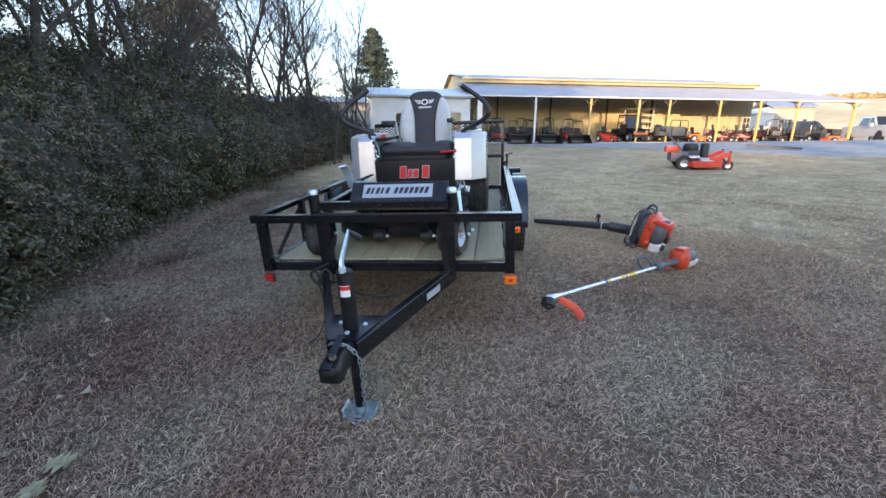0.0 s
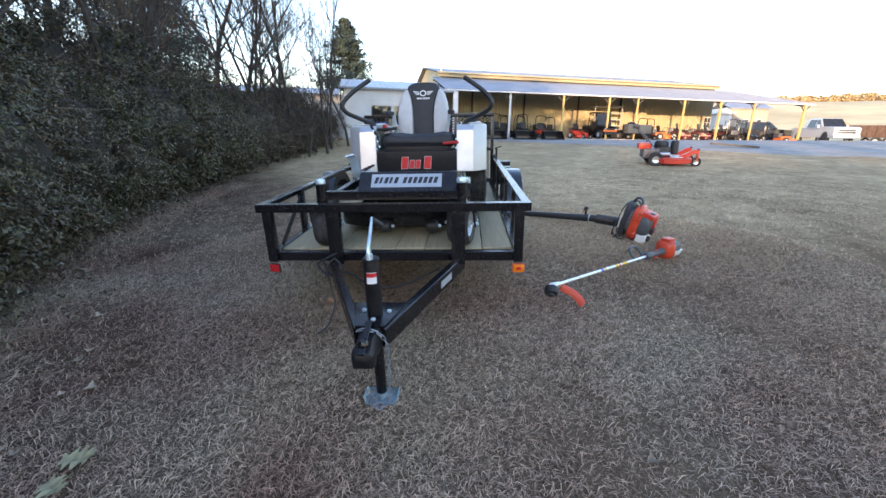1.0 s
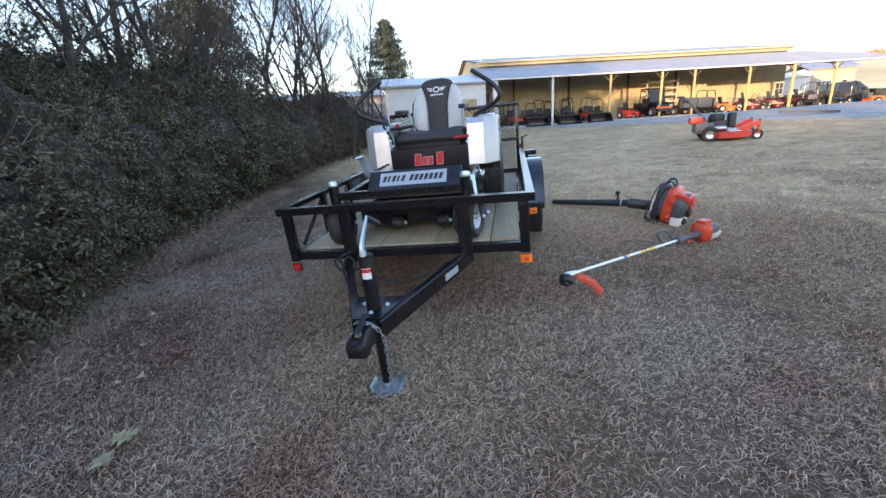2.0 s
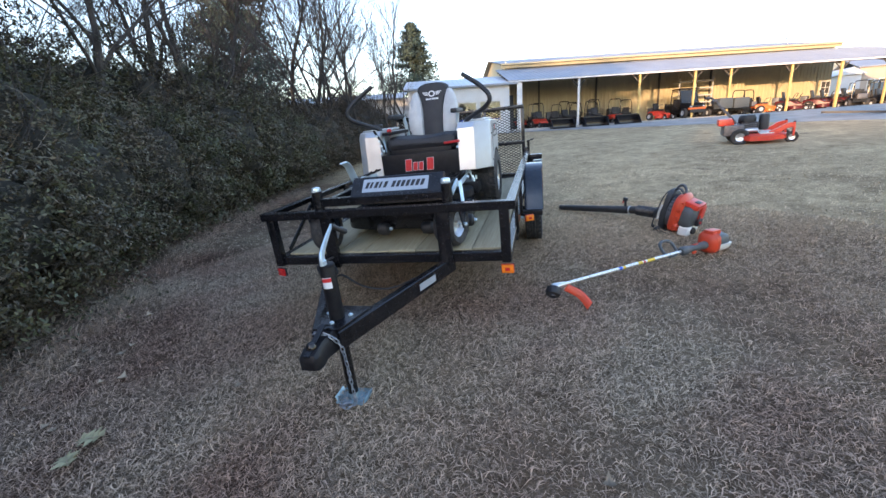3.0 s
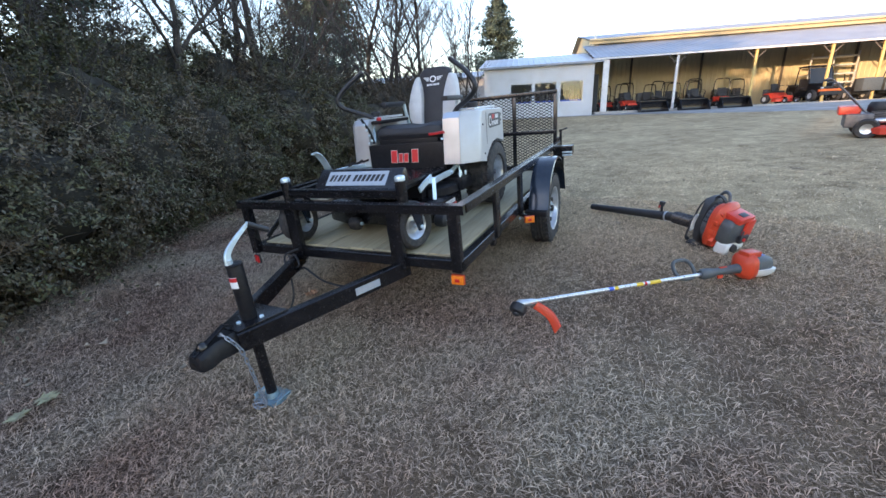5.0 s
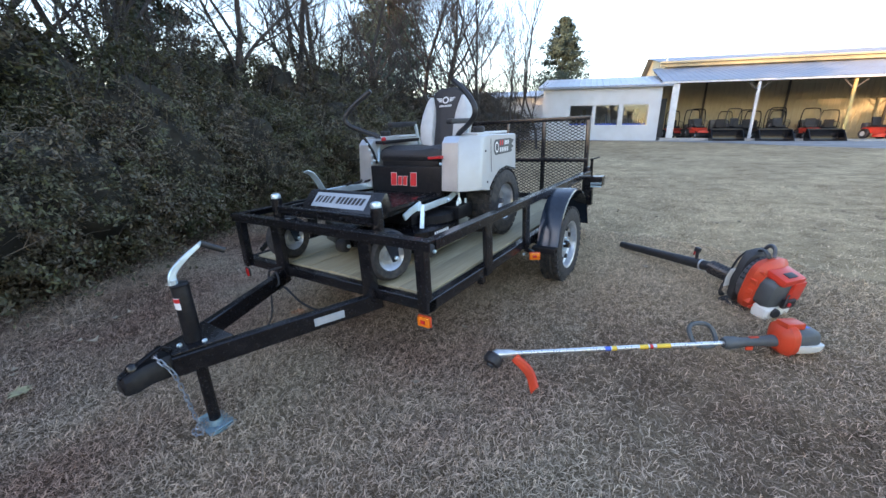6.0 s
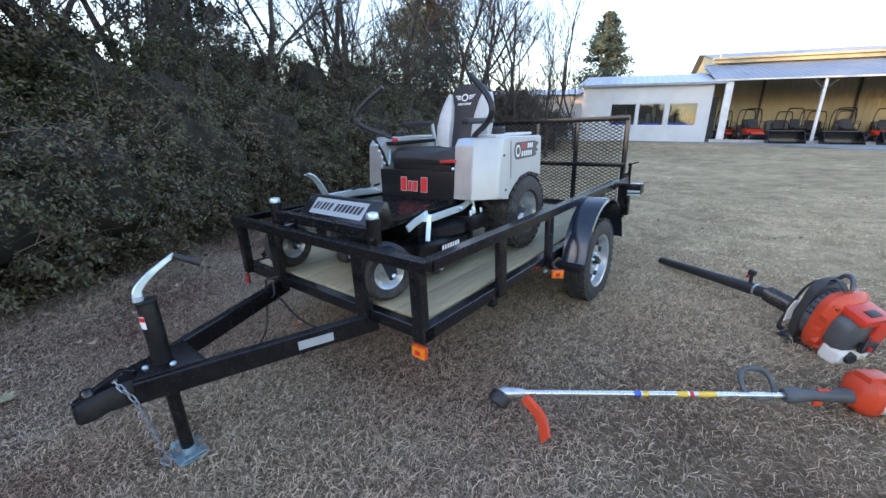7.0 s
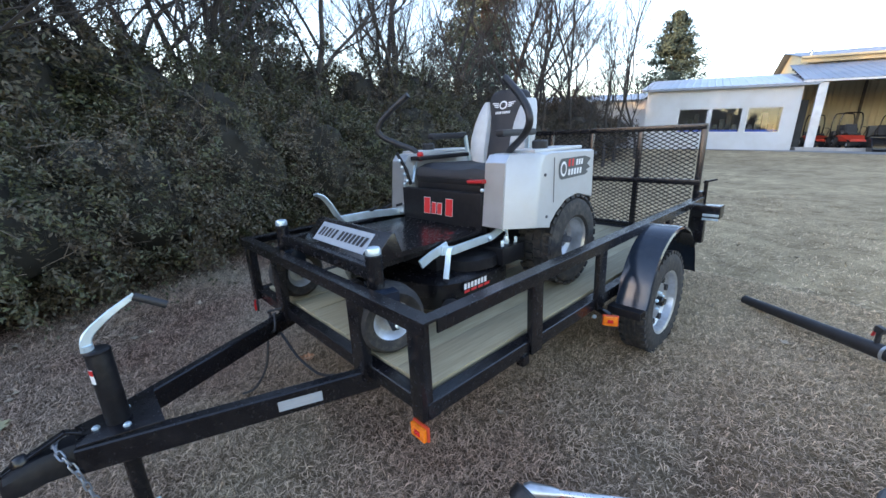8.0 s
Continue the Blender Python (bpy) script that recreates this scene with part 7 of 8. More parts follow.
def shrub(at, r, h, leaves, size, label, leaf=None):
    """Ragged evergreen shrub: dark shell for the shade inside, stems, and arching sprays with a leaf at every step."""
    x, y = at
    z = gz(x, y)
    S = thing("evergreen_shrub", (x, y, z), label, "shrub", "shrubs of the hedge")
    # closed dark shell; its colour stands for the shade within the shrub
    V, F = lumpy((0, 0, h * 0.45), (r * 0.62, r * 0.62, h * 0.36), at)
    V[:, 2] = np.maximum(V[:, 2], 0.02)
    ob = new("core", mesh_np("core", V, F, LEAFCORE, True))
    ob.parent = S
    per = 40
    ns = leaves // per
    u = rng.uniform(-0.95, 1, ns)
    ph = rng.uniform(0, 2 * math.pi, ns)
    q = np.sqrt(1 - u * u)
    D = np.stack([q * np.cos(ph), q * np.sin(ph), u], 1)
    k = np.array([1 + 0.34 * noise.noise(Vector(d) * 2.2 + Vector((x, y, 0))) + 0.30 * noise.noise(Vector(d) * 5.5 + Vector((y, x, 0))) for d in D])[:, None]
    O = D * np.array([r * 0.80, r * 0.80, h * 0.46]) * k * rng.uniform(0.80, 1.04, (ns, 1)) + np.array([0, 0, h * 0.46])
    # each spray leaves the bush outwards and up, then bows under its own weight
    way = D * np.array([1, 1, 0.55]) + rng.normal(0, 0.50, (ns, 3)) + np.array([0, 0, 0.30])
    way /= np.linalg.norm(way, axis=1, keepdims=True)
    ln = (rng.gamma(4.0, 0.085, ns) * r * 0.9)[:, None, None]
    t = np.linspace(0.05, 1.0, per)[None, :, None]
    P = O[:, None, :] + way[:, None, :] * t * ln
    P[:, :, 2] -= (0.55 * t * t * ln)[:, :, 0] * rng.uniform(0.2, 1.2, (ns, 1))
    P = P.reshape(-1, 3) + rng.normal(0, size * 1.15, (ns * per, 3))
    Nn = np.repeat(D * 0.7 + np.array([0, 0, 0.65]), per, 0)
    keep = P[:, 2] > 0.03
    V, F = leaf_quads(P[keep], Nn[keep], size, 0.75, 0.40)
    ob = tagged(new("foliage", mesh_np("foliage", V, F, leaf or LEAF)), kind="stuff")
    ob.parent = S
    bm = B()
    rr = random.Random(int(x * 100 + y * 10))
    for i in range(18):
        a = rr.uniform(0, 6.28)
        e = Vector((math.cos(a) * r * rr.uniform(0.4, 1.15), math.sin(a) * r * rr.uniform(0.4, 1.15), h * rr.uniform(0.8, 1.25)))
        m = Vector((e.x * 0.4, e.y * 0.4, h * 0.45))
        sweep(bm, smooth_path([(e.x * 0.12, e.y * 0.12, 0), m, e], 3), circ(0.012, 4), scale=[1.4 - 1.2 * w / 6 for w in range(7)])
    tagged(part("branch_crown", bm, BARK, S), kind="stuff")
    bm = B()
    for i in range(60):
        a, u = rr.uniform(0, 6.28), rr.uniform(0.1, 0.97)
        o = Vector((math.cos(a) * r * 0.86 * math.sqrt(1 - (2 * u - 1) ** 2), math.sin(a) * r * 0.86 * math.sqrt(1 - (2 * u - 1) ** 2), h * u))
        d = Vector((math.cos(a) + rr.gauss(0, 0.6), math.sin(a) + rr.gauss(0, 0.6), rr.gauss(0.5, 0.6))).normalized() * rr.uniform(0.15, 0.55)
        sweep(bm, [o, o + d * 0.6 + Vector((0, 0, rr.gauss(0, 0.03))), o + d + Vector((0, 0, rr.gauss(-0.06, 0.05)))], circ(1, 3), scale=[0.0045, 0.003, 0.0015], caps=False)
    tagged(part("twig_crown", bm, TWIG, S, "pale dead twigs poking out"), kind="stuff")


def build_hedge():
    lens = [0]
    for a, b in zip(EDGE, EDGE[1:]):
        lens.append(lens[-1] + math.dist(a, b))

    def along(s):
        for i in range(len(EDGE) - 1):
            if s <= lens[i + 1]:
                k = (s - lens[i]) / (lens[i + 1] - lens[i])
                a, b = Vector(EDGE[i]), Vector(EDGE[i + 1])
                d = (b - a).normalized()
                return a.lerp(b, k), Vector((-d.y, d.x))
        return Vector(EDGE[-1]), Vector((-1, 0))

    rr = random.Random(3)
    s, i = 0.4, 0
    while s < lens[-1]:
        p, nrm = along(s)
        if nrm.x > 0:
            nrm = -nrm
        h = (2.1 if s < 7 else (2.35 if s < 13.5 else 2.0)) + 0.35 * math.sin(i * 1.9) + 0.2 * rr.random()
        r = 1.15 + 0.2 * rr.random()
        q = p + nrm * (r * 0.95)
        near = s < 9
        shrub((q.x, q.y), r, h, 40000 if near else (17000 if s < 14 else 9000), 0.0235 if near else 0.036, "dense dark evergreen shrub with small dull leaves" if s < 13.5 else "brown leafless winter brush at the hedge end", LEAF if s < 13.5 else LEAFBRN)
        q2 = p + nrm * (r * 2.3)
        shrub((q2.x, q2.y), 1.35, (3.85 if s < 5 else (3.52 if s < 9 else (3.8 if s < 12 else (3.5 if s < 16 else 3.0)))) + 0.5 * (rr.random() - 0.5), 13500, 0.042, "taller evergreen shrub behind the hedge face", LEAF if s < 12 else LEAFBRN)
        s += 1.45
        i += 1


build_hedge()


def bare_tree(at, h, r, seed, spread=0.45, label="bare winter tree with many fine twigs", depth=5):
    rr = random.Random(seed)
    x, y = at
    T = thing("bare_tree", (x, y, gz(x, y) - 0.05), label, "tree", "bare trees behind the hedge")
    tr, tw = B(), B()

    def grow(bm, p, d, length, rad, level):
        pts, rads = [p], [rad]
        q, dd = p.copy(), d.normalized()
        n = (4, 4, 4, 3, 2, 2)[level]
        for k in range(n):
            dd = (dd + Vector((rr.gauss(0, 0.16), rr.gauss(0, 0.16), rr.gauss(0.05, 0.1)))).normalized()
            q = q + dd * length / n
            pts.append(q.copy())
            rads.append(rad * (1 - 0.45 * (k + 1) / n))
        sweep(bm, pts, circ(1, 7 if level < 2 else (4 if level < 4 else 3)), scale=rads, caps=False)
        if level >= depth:
            return
        nb = (3, 4, 4, 3, 2, 2)[level]
        for b in range(nb):
            k = rr.uniform(0.35, 1.0) if level else rr.uniform(0.3, 1.0)
            i = min(n - 1, int(k * n))
            o = pts[i].lerp(pts[i + 1], k * n - i) if i + 1 <= n else pts[-1]
            a = rr.uniform(0, 6.283)
            side = Vector((math.cos(a), math.sin(a), rr.uniform(0.0, 0.6)))
            nd = (dd * (1 - spread) + side * spread).normalized()
            grow(tw if level >= 1 else tr, o, nd, length * rr.uniform(0.5, 0.72), max(0.0045, rads[i] * rr.uniform(0.42, 0.6)), level + 1)
        grow(tw if level >= 1 else tr, pts[-1], dd, length * 0.62, rads[-1] * 0.9, level + 1)

    grow(tr, Vector((0, 0, 0)), Vector((rr.gauss(0, 0.08), rr.gauss(0, 0.08), 1)), h * 0.42, r, 0)
    part("trunk", tr, BARK, T)
    tagged(part("branch_crown", tw, BARK, T), kind="stuff")


TREES = ((-6.6, 3.2, 8.5, 0.11), (-7.4, 5.4, 9.5, 0.13), (-9.0, 6.8, 10.5, 0.17), (-8.7, 13.8, 9.0, 0.13), (-9.8, 10.5, 10, 0.15), (-8.9, 17.0, 8, 0.09), (-6.6, 1.2, 10, 0.18), (-7.8, -1.5, 9, 0.13),
         (-10.0, 15.1, 11, 0.15), (-5.6, -3.2, 8.5, 0.11), (-8.6, 2.4, 10, 0.14), (-8.9, 0.2, 10, 0.13), (-10.5, -2.0, 11, 0.15), (-7.9, -4.6, 9, 0.12), (-12.8, 1.5, 12, 0.17), (-10.2, 1.4, 10, 0.13), (-7.2, 7.0, 9, 0.08), (-9.6, -3.6, 10, 0.13))
for i, (tx, ty, th, r) in enumerate(TREES):
    bare_tree((tx, ty), th, r, 40 + i)
# tangled thickets close behind the hedge
for i, (tx, ty, th) in enumerate(((-5.6, -1.6, 5.4), (-6.3, -0.2, 6.2), (-5.9, 0.9, 5.6), (-6.8, 0.4, 6.4), (-7.6, -0.9, 7.0), (-6.6, -2.9, 6.4), (-7.7, 8.6, 5.0), (-8.2, 4.9, 5.0), (-8.7, 7.3, 6.0), (-6.3, 11.6, 4.6), (-5.9, 13.6, 4.4))):
    bare_tree((tx, ty), th, 0.05, 140 + i, 0.52, "tangled bare thicket with crossing twigs", 5)
# thin upright saplings past the end of the hedge
for i, (tx, ty, th) in enumerate(((-7.2, 13.2, 8.2), (-6.9, 14.6, 8.6), (-6.4, 15.8, 8.0), (-7.7, 15.6, 9.0), (-6.0, 16.8, 6.8), (-8.3, 13.9, 9.2), (-5.4, 17.6, 5.4), (-6.6, 12.2, 6.0), (-5.6, 15.0, 4.2), (-6.9, 10.8, 7.0))):
    bare_tree((tx, ty), th * 1.45, 0.07, 90 + i, 0.31, "thin bare sapling with upright twigs", 4)


def cedar(at, h, r, seed, n=9000, label="dark conical cedar tree", size=0.10):
    rr = np.random.default_rng(seed)
    x, y = at
    T = thing("cedar_tree", (x, y, gz(x, y)), label, "tree")
    bm = B()
    sweep(bm, [(0, 0, 0), (0.05, 0, h * 0.5), (0, 0.03, h * 0.97)], circ(1, 8), scale=[0.03 * h * 0.6, 0.02 * h * 0.5, 0.015])
    part("trunk", bm, BARK, T)
    nb = 420
    P, D = [], []
    for i in range(nb):
        k = rr.uniform(0.10, 1.0) ** 0.9
        a = rr.uniform(0, 6.283)
        ln = r * (1.01 - k) ** 0.72 * rr.uniform(0.5, 1.15) + 0.1
        m = n // nb
        u = rr.uniform(0.15, 1, m) ** 0.7
        out = np.stack([np.cos(a) * u * ln, np.sin(a) * u * ln, h * k + u * ln * 0.02], 1)
        P.append(out + rr.normal(0, 0.06 + 0.035 * ln, (m, 3)))
        D.append(np.tile([np.cos(a), np.sin(a), 0.6], (m, 1)))
    V, F = leaf_quads(np.concatenate(P), np.concatenate(D), size, 0.8, 0.30)
    ob = new("crown", mesh_np("crown", V, F, NEEDLE))
    ob.parent = T


p = SHED @ Vector((-9.9, 12.5, 0))
cedar((p.x, p.y), 9.3, 4.5, 5, 19000, size=0.14)
cedar((-16.6, 19.6), 13.0, 4.8, 11, 42000, "tall dark evergreen tree overgrown among the bare trees", 0.13)
cedar((-11.5, 3.8), 9.0, 2.4, 14, 16000, "dark evergreen tree overgrown among the bare trees")
# ---- distance: unseen woods added behind the viewer to screen the low sun, hills and far trees ----
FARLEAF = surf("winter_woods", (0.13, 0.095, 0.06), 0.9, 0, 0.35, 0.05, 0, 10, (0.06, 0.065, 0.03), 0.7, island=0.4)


# winter woods again, with low sun and haze put into a paler gold
SUNLITLEAF = surf("sunlit_winter_woods", (0.42, 0.335, 0.20), 0.9, 0, 0.2, 0.05, 0, 10, (0.27, 0.20, 0.12), 0.5, island=0.2)


def woods(name, pts, h, n, size, label, seed, leaf=None, gap=0.42):
    """A belt of far trees as one mass of twiggy clumps along a line of points."""
    rr = np.random.default_rng(seed)
    P = []
    for (x0, y0), (x1, y1) in zip(pts, pts[1:]):
        ln = math.dist((x0, y0), (x1, y1))
        for i in range(max(2, int(ln / (h * gap)))):
            k = rr.uniform()
            cx, cy = x0 + (x1 - x0) * k + rr.normal(0, h * 0.3), y0 + (y1 - y0) * k + rr.normal(0, h * 0.3)
            hh = h * rr.uniform(0.7, 1.15)
            g = gz(cx, cy)
            m = n
            d = rr.normal(0, 1, (m, 3))
            d /= np.linalg.norm(d, axis=1, keepdims=True)
            q = d * np.array([hh * 0.3, hh * 0.3, hh * 0.5]) * rr.uniform(0.3, 1, (m, 1)) + np.array([cx, cy, g + hh * 0.5])
            P.append(q)
    P = np.concatenate(P)
    V, F = leaf_quads(P, np.tile([0, 0, 1.0], (len(P), 1)), size, 2.0, 0.5)
    tagged(new(name, mesh_np(name, V, F, leaf or FARLEAF)), label, "woods", kind="stuff")


# these four belts are out of view, added only to block the sun
woods("far_woods", [(-80, -84), (-20, -86), (38, -84)], 2.8, 420, 0.42, "bare winter woods added behind the viewer to screen the low sun", 2)
woods("far_woods", [(-14, -12), (-22, -28), (-33, -50)], 12.0, 1300, 0.42, "unseen bare woods added past the hedge to shade the trees", 6)
woods("far_woods", [(-18, -15), (-34, -20), (-58, -18)], 14.0, 1900, 0.50, "unseen bare woods added behind the hedge to shade the trees", 7)
woods("far_woods", [(-21, -24), (-36, -28), (-60, -26)], 14.0, 1900, 0.50, "unseen bare woods added behind the hedge to shade the trees", 8)
HAY = surf("dry_hay_field", (0.54, 0.45, 0.26), 0.9, 0, 0.25, 0.08, 0.3, 6, (0.36, 0.27, 0.14), 0.5)


def hillside():
    """Dry field that climbs from behind the shed to the far ridge."""
    V = [(r * math.cos(a), r * math.sin(a)) for r in np.linspace(60, 150, 31) for a in np.radians(np.linspace(8, 66, 59))]
    V = np.array([(x, y, gz(x, y) + 0.25) for x, y in V])
    i = np.arange(31 * 59).reshape(31, 59)
    F = np.stack([i[:-1, :-1], i[1:, :-1], i[1:, 1:], i[:-1, 1:]], -1).reshape(-1, 4)
    tagged(new("hillside", mesh_np("hillside", V, F, HAY, True)), "sunlit field of dry grass on the far hillside", "field", kind="structure")


hillside()
woods("far_woods", [(56, 134), (84, 116), (106, 98), (126, 74), (138, 50)], 1.7, 90, 0.30, "brown winter trees on the far ridge, sunlit gold in their colour", 3, SUNLITLEAF, 0.14)
woods("far_woods", [(62, 147), (92, 127), (115, 107), (137, 81), (150, 55)], 2.4, 100, 0.36, "brown winter trees on the far ridge, sunlit gold in their colour", 9, SUNLITLEAF, 0.12)
woods("far_woods", [(38, 52), (45, 56), (56, 62)], 1.5, 110, 0.16, "brush at the foot of the hillside, sunlit gold in its colour", 12, SUNLITLEAF, 0.16)
woods("far_woods", [(-60, 60), (-20, 70), (10, 75)], 8.0, 420, 0.30, "brown winter trees beyond the sheds", 4)

# ---- grass blades and fallen leaves (near ground only) ----
def blade_material():
    """Dry blades: reddish, grey and straw patches, paler up the slope, each blade its own tone."""
    m = surf("dry_grass_blade", (0.3, 0.3, 0.3), 0.8, 0, 0.25, 0.8)
    N, L = m.node_tree.nodes, m.node_tree.links
    co = N.new("ShaderNodeTexCoord")

    def tex(scale, detail):
        n = N.new("ShaderNodeTexNoise")
        n.inputs["Scale"].default_value, n.inputs["Detail"].default_value = scale, detail
        L.new(co.outputs["Object"], n.inputs["Vector"])
        return n.outputs["Fac"]

    r = N.new("ShaderNodeValToRGB")
    e = r.color_ramp.elements
    e.new(0.5)
    for k, (p, c) in zip(e, ((0.36, (0.335, 0.205, 0.145)), (0.5, (0.392, 0.275, 0.198)), (0.66, (0.430, 0.340, 0.245)))):
        k.position, k.color = p, (*c, 1)
    L.new(tex(0.8, 4), r.inputs["Fac"])
    sx = N.new("ShaderNodeSeparateXYZ")
    L.new(co.outputs["Object"], sx.inputs[0])
    wob = N.new("ShaderNodeMath")
    wob.operation = "MULTIPLY_ADD"
    wob.inputs[1].default_value = 7.0
    L.new(tex(0.25, 5), wob.inputs[0])
    near = N.new("ShaderNodeMath")
    near.operation = "MINIMUM"
    near.inputs[1].default_value = -0.6
    L.new(sx.outputs["X"], near.inputs[0])
    slant = N.new("ShaderNodeMath")
    slant.operation = "MULTIPLY_ADD"
    slant.inputs[1].default_value = 1.7
    L.new(near.outputs[0], slant.inputs[0])
    L.new(sx.outputs["Y"], slant.inputs[2])
    L.new(slant.outputs[0], wob.inputs[2])
    st = N.new("ShaderNodeMapRange")
    st.interpolation_type = "SMOOTHSTEP"
    st.inputs["From Min"].default_value, st.inputs["From Max"].default_value = 1.1, 6.2
    L.new(wob.outputs[0], st.inputs["Value"])
    mx = N.new("ShaderNodeMix")
    mx.data_type = "RGBA"
    L.new(st.outputs["Result"], mx.inputs["Factor"])
    L.new(r.outputs[0], mx.inputs["A"])
    mx.inputs["B"].default_value = (0.64, 0.485, 0.31, 1)
    g = N.new("ShaderNodeNewGeometry")
    tone = N.new("ShaderNodeMapRange")
    tone.inputs["To Min"].default_value, tone.inputs["To Max"].default_value = 0.26, 1.74
    L.new(g.outputs["Random Per Island"], tone.inputs["Value"])
    hs = N.new("ShaderNodeHueSaturation")
    L.new(tone.outputs["Result"], hs.inputs["Value"])
    L.new(mx.outputs["Result"], hs.inputs["Color"])
    L.new(hs.outputs["Color"], N["Principled BSDF"].inputs["Base Color"])
    return m


BLADE = blade_material()
LITTER = surf("fallen_leaf", (0.30, 0.235, 0.165), 0.7, 0, 0.3, 5, 0, 40, island=0.4)


def blades(name, n, inner, outer, length, width, seed, label, lift=0.35, P=None):
    """Curled dry blades scattered round the walk between two radii."""
    rr = np.random.default_rng(seed)
    c = np.array([0.8, -0.3])
    r = np.sqrt(rr.uniform(inner ** 2, outer ** 2, n))
    a = rr.uniform(0, 2 * np.pi, n)
    spread = P is None
    if spread:
        P = c + np.stack([np.cos(a) * r, np.sin(a) * r], 1)
    # thin patches, and none under the hedge
    k = np.sin(P[:, 0] * 1.9 + 1.3 * np.sin(P[:, 1] * 1.1)) * np.sin(P[:, 1] * 1.7 + 1.1 * np.sin(P[:, 0] * 0.9))
    fade = np.ones(n) if outer < 5 or not spread else np.clip((outer - r) / (0.5 * outer), 0, 1)
    keep = (rr.uniform(0, 1, len(P)) < (fade if spread else 1)) & (rr.uniform(-1.2, 1, len(P)) < k + 0.55) & (P[:, 0] > -3.9 - 0.45 * P[:, 1]) & (rr.uniform(0, 1, len(P)) < np.clip((P[:, 1] + 4.6) / 2.7, 0, 1))
    if spread:
        P = P[keep]
    n = len(P)
    gx = np.linspace(P[:, 0].min(), P[:, 0].max(), 120)
    gy = np.linspace(P[:, 1].min(), P[:, 1].max(), 120)
    H = np.array([[gz(x, y) for x in gx] for y in gy])
    fx = (P[:, 0] - gx[0]) / (gx[1] - gx[0])
    fy = (P[:, 1] - gy[0]) / (gy[1] - gy[0])
    i0, j0 = np.clip(fx.astype(int), 0, 118), np.clip(fy.astype(int), 0, 118)
    u, v = fx - i0, fy - j0
    Z = H[j0, i0] * (1 - u) * (1 - v) + H[j0, i0 + 1] * u * (1 - v) + H[j0 + 1, i0] * (1 - u) * v + H[j0 + 1, i0 + 1] * u * v
    th = rr.uniform(0, 2 * np.pi, n)
    bend = rr.normal(0, 1.5, n)
    L = length * rr.uniform(0.5, 1.4, n)
    up = lift * rr.uniform(0.1, 1.3, n)
    pts = [np.stack([P[:, 0], P[:, 1], Z - 0.004], 1)]
    ang = th.copy()
    prof = (0.9, -0.2)
    for s in range(2):
        st = np.stack([np.cos(ang), np.sin(ang), up * prof[s]], 1) * (L / 2)[:, None]
        pts.append(pts[-1] + st)
        ang = ang + bend * 0.9
    w = width * rr.uniform(0.6, 1.3, n)
    side = np.stack([-np.sin(th), np.cos(th), 0 * th + 0.3], 1) * w[:, None]
    V = np.stack([pts[0], pts[1] - side, pts[1] + side, pts[2]], 1)
    base = (np.arange(n) * 4)[:, None]
    F = np.concatenate([base + np.array(q) for q in ((0, 2, 1), (1, 2, 3))], 0)
    tagged(new(name, mesh_np(name, V.reshape(-1, 3), F, BLADE)), label, "grass", kind="stuff")


blades("grass", 610000, 0.0, 4.0, 0.060, 0.0019, 21, "dry curled dormant grass blades on the lawn", 0.85)
blades("grass", 250000, 3.9, 10.5, 0.062, 0.0036, 22, "dry curled dormant grass blades farther out on the lawn", 0.8)

# longer unmown grass along the hedge foot
_r = np.random.default_rng(77)
_k = _r.uniform(0, 1, 15000) ** 0.8 * 6
_i = np.minimum(_k.astype(int), 5)
_e = np.array(EDGE)
_foot = _e[_i] * (1 - (_k - _i))[:, None] + _e[_i + 1] * (_k - _i)[:, None] + np.stack([_r.normal(0.02, 0.17, 15000), _r.normal(0, 0.12, 15000)], 1)
blades("tall_grass", 15000, 0, 1, 0.15, 0.0020, 24, "long pale unmown grass along the hedge foot", 0.9, _foot)


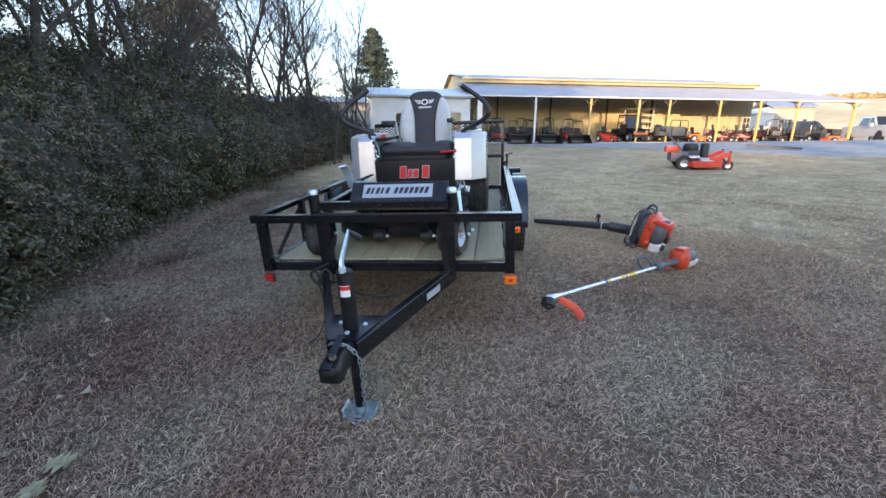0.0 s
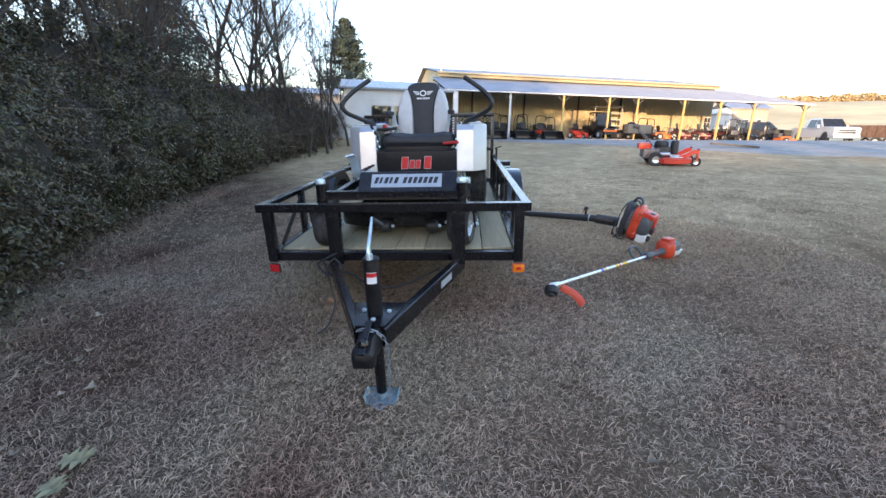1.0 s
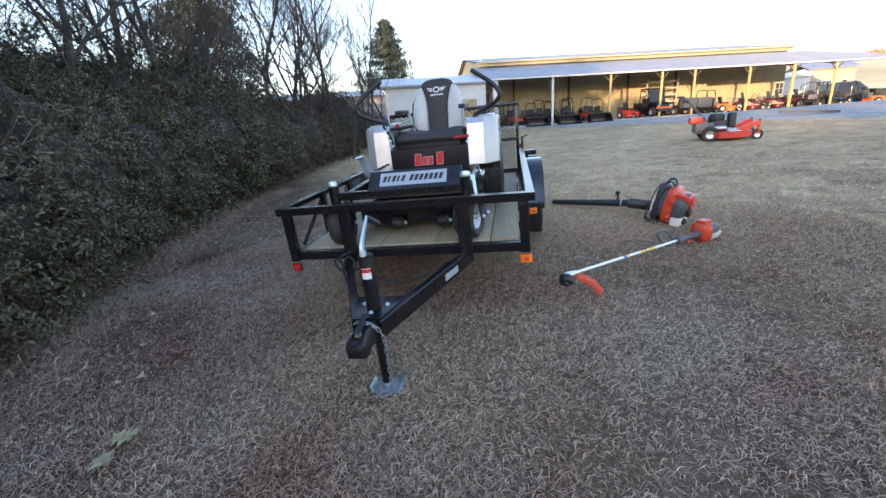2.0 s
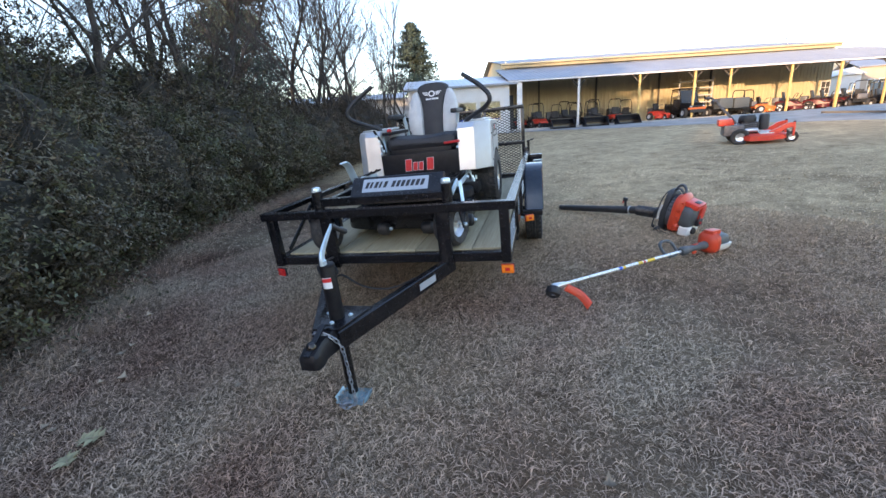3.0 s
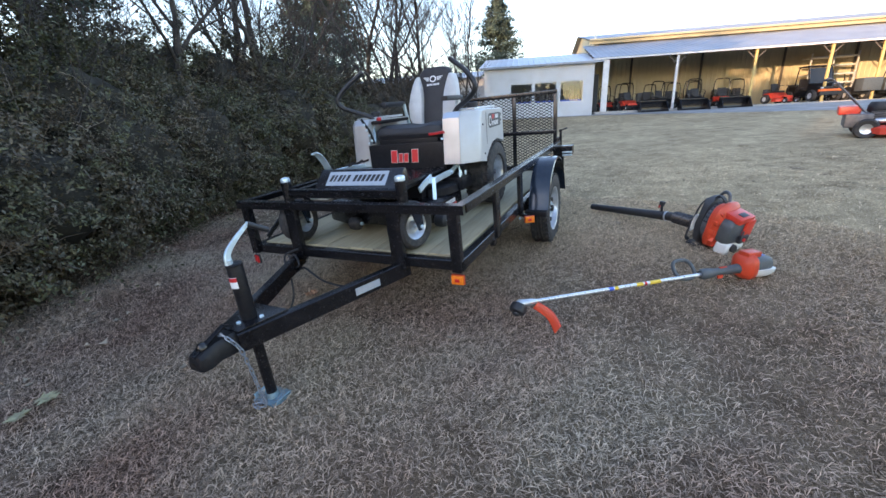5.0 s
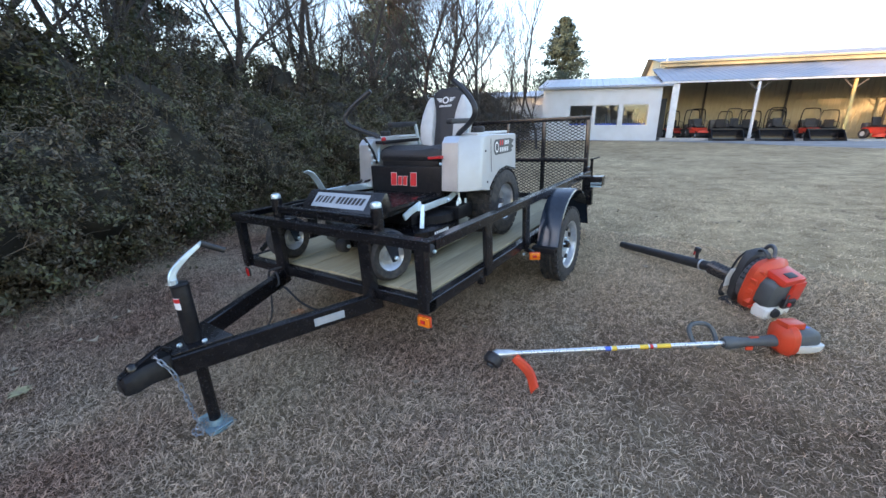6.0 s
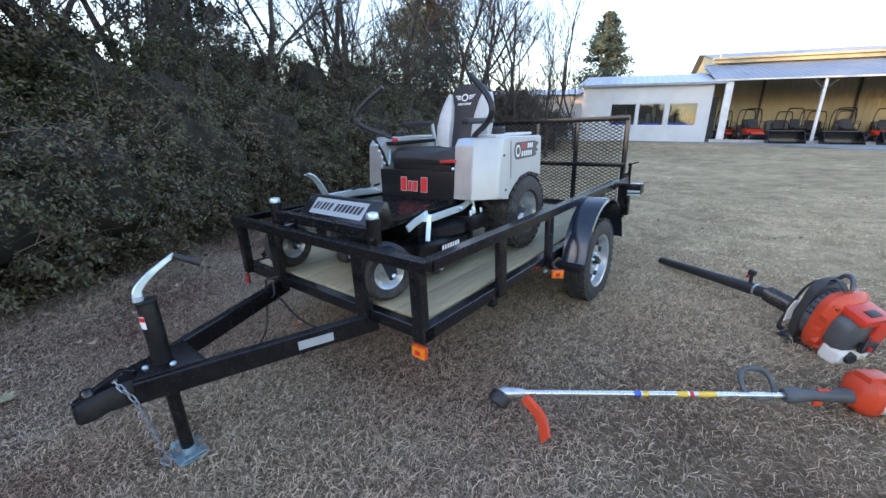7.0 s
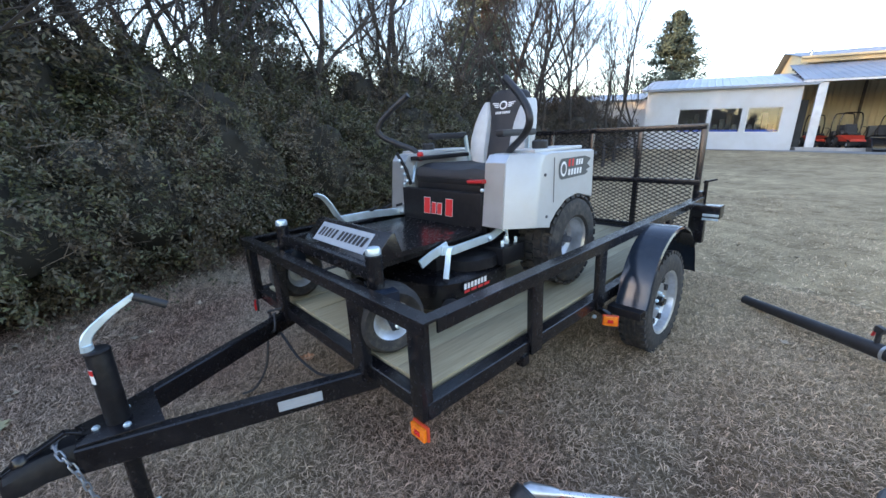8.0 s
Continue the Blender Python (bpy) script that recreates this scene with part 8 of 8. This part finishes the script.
def litter():
    """Fallen leaves: lobed little cupped sheets, thick along the hedge and few on the lawn."""
    rr = np.random.default_rng(31)
    V, F = [], []
    n = 500
    for i in range(n):
        if i < 470:
            y = rr.uniform(-3.0, 9)
            x = -3.25 - 0.42 * y + abs(rr.normal(0, 0.7)) - 0.3
        else:
            x, y = rr.uniform(-2.5, 6), rr.uniform(-2.5, 5)
        s = rr.uniform(0.018, 0.04)
        z = gz(x, y) + 0.012
        a0 = rr.uniform(0, 6.28)
        tilt = rr.normal(0, 0.3, 2)
        k0 = len(V)
        V.append((x, y, z))
        m = 8
        for j in range(m):
            a = a0 + 2 * math.pi * j / m
            r = s * (1.0 if j % 2 == 0 else 0.62) * (1.4 if j in (0, 4) else 1.0)
            dx, dy = math.cos(a) * r, math.sin(a) * r
            V.append((x + dx, y + dy, z + 0.008 + abs(tilt[0] * dx + tilt[1] * dy) + (r / s) * 0.006))
        F += [(k0, k0 + 1 + j, k0 + 1 + (j + 1) % m) for j in range(m)]
    tagged(new("leaf_litter", mesh_np("leaf_litter", np.array(V), np.array(F), LITTER)), "pale brown fallen leaves scattered along the hedge foot", "leaves", kind="stuff")


litter()



def oak_leaf(x, y, size, rz, tint, label):
    """One large lobed dry leaf, slightly cupped, with a midrib and stalk."""
    T = thing("fallen_leaf", pose(x, y, gz(x, y) + 0.035, 8, -6, rz), label, "leaf", "large fallen leaves")
    bm = B()
    n = 26
    top, rim = [], []
    for k in range(n + 1):
        u = k / n
        w = size * (0.10 + 0.24 * math.sin(math.pi * min(1, u * 0.95 + 0.04)) ** 0.8) * (1 + 0.42 * math.cos(u * 6.283 * 3.5)) + 0.002
        row = []
        for s in (-1, -0.5, 0, 0.5, 1):
            row.append(bm.verts.new((u * size, s * w, 0.012 * abs(s) + 0.02 * (u - 0.5) ** 2 + 0.004 * math.sin(9 * u + 2 * s))))
        rim.append(row)
    for a, b in zip(rim, rim[1:]):
        for j in range(4):
            bm.faces.new((a[j], a[j + 1], b[j + 1], b[j]))
    part("blade", bm, tint, T)
    bm = B()
    tube(bm, [(-0.05 * size / 0.15, 0, 0.0), (0, 0, 0.004), (size * 0.5, 0, 0.004), (size * 0.98, 0, 0.012)], 0.0016, 5)
    part("stalk", bm, LITTER, T)


RUSTLEAF = surf("rust_oak_leaf", (0.34, 0.17, 0.09), 0.7, 0, 0.25, 20, 0.1, 90)
PALELEAF = surf("pale_oak_leaf", (0.30, 0.28, 0.16), 0.7, 0, 0.2, 20, 0.1, 90, (0.25, 0.19, 0.12), 0.4)
oak_leaf(-1.28, -1.40, 0.135, 12, PALELEAF, "large pale lobed oak leaf lying on the lawn")
oak_leaf(-1.24, -1.50, 0.13, -28, PALELEAF, "large pale lobed oak leaf lying on the lawn")
oak_leaf(-0.58, 0.09, 0.10, 60, RUSTLEAF, "small brown lobed leaf lying on the lawn")
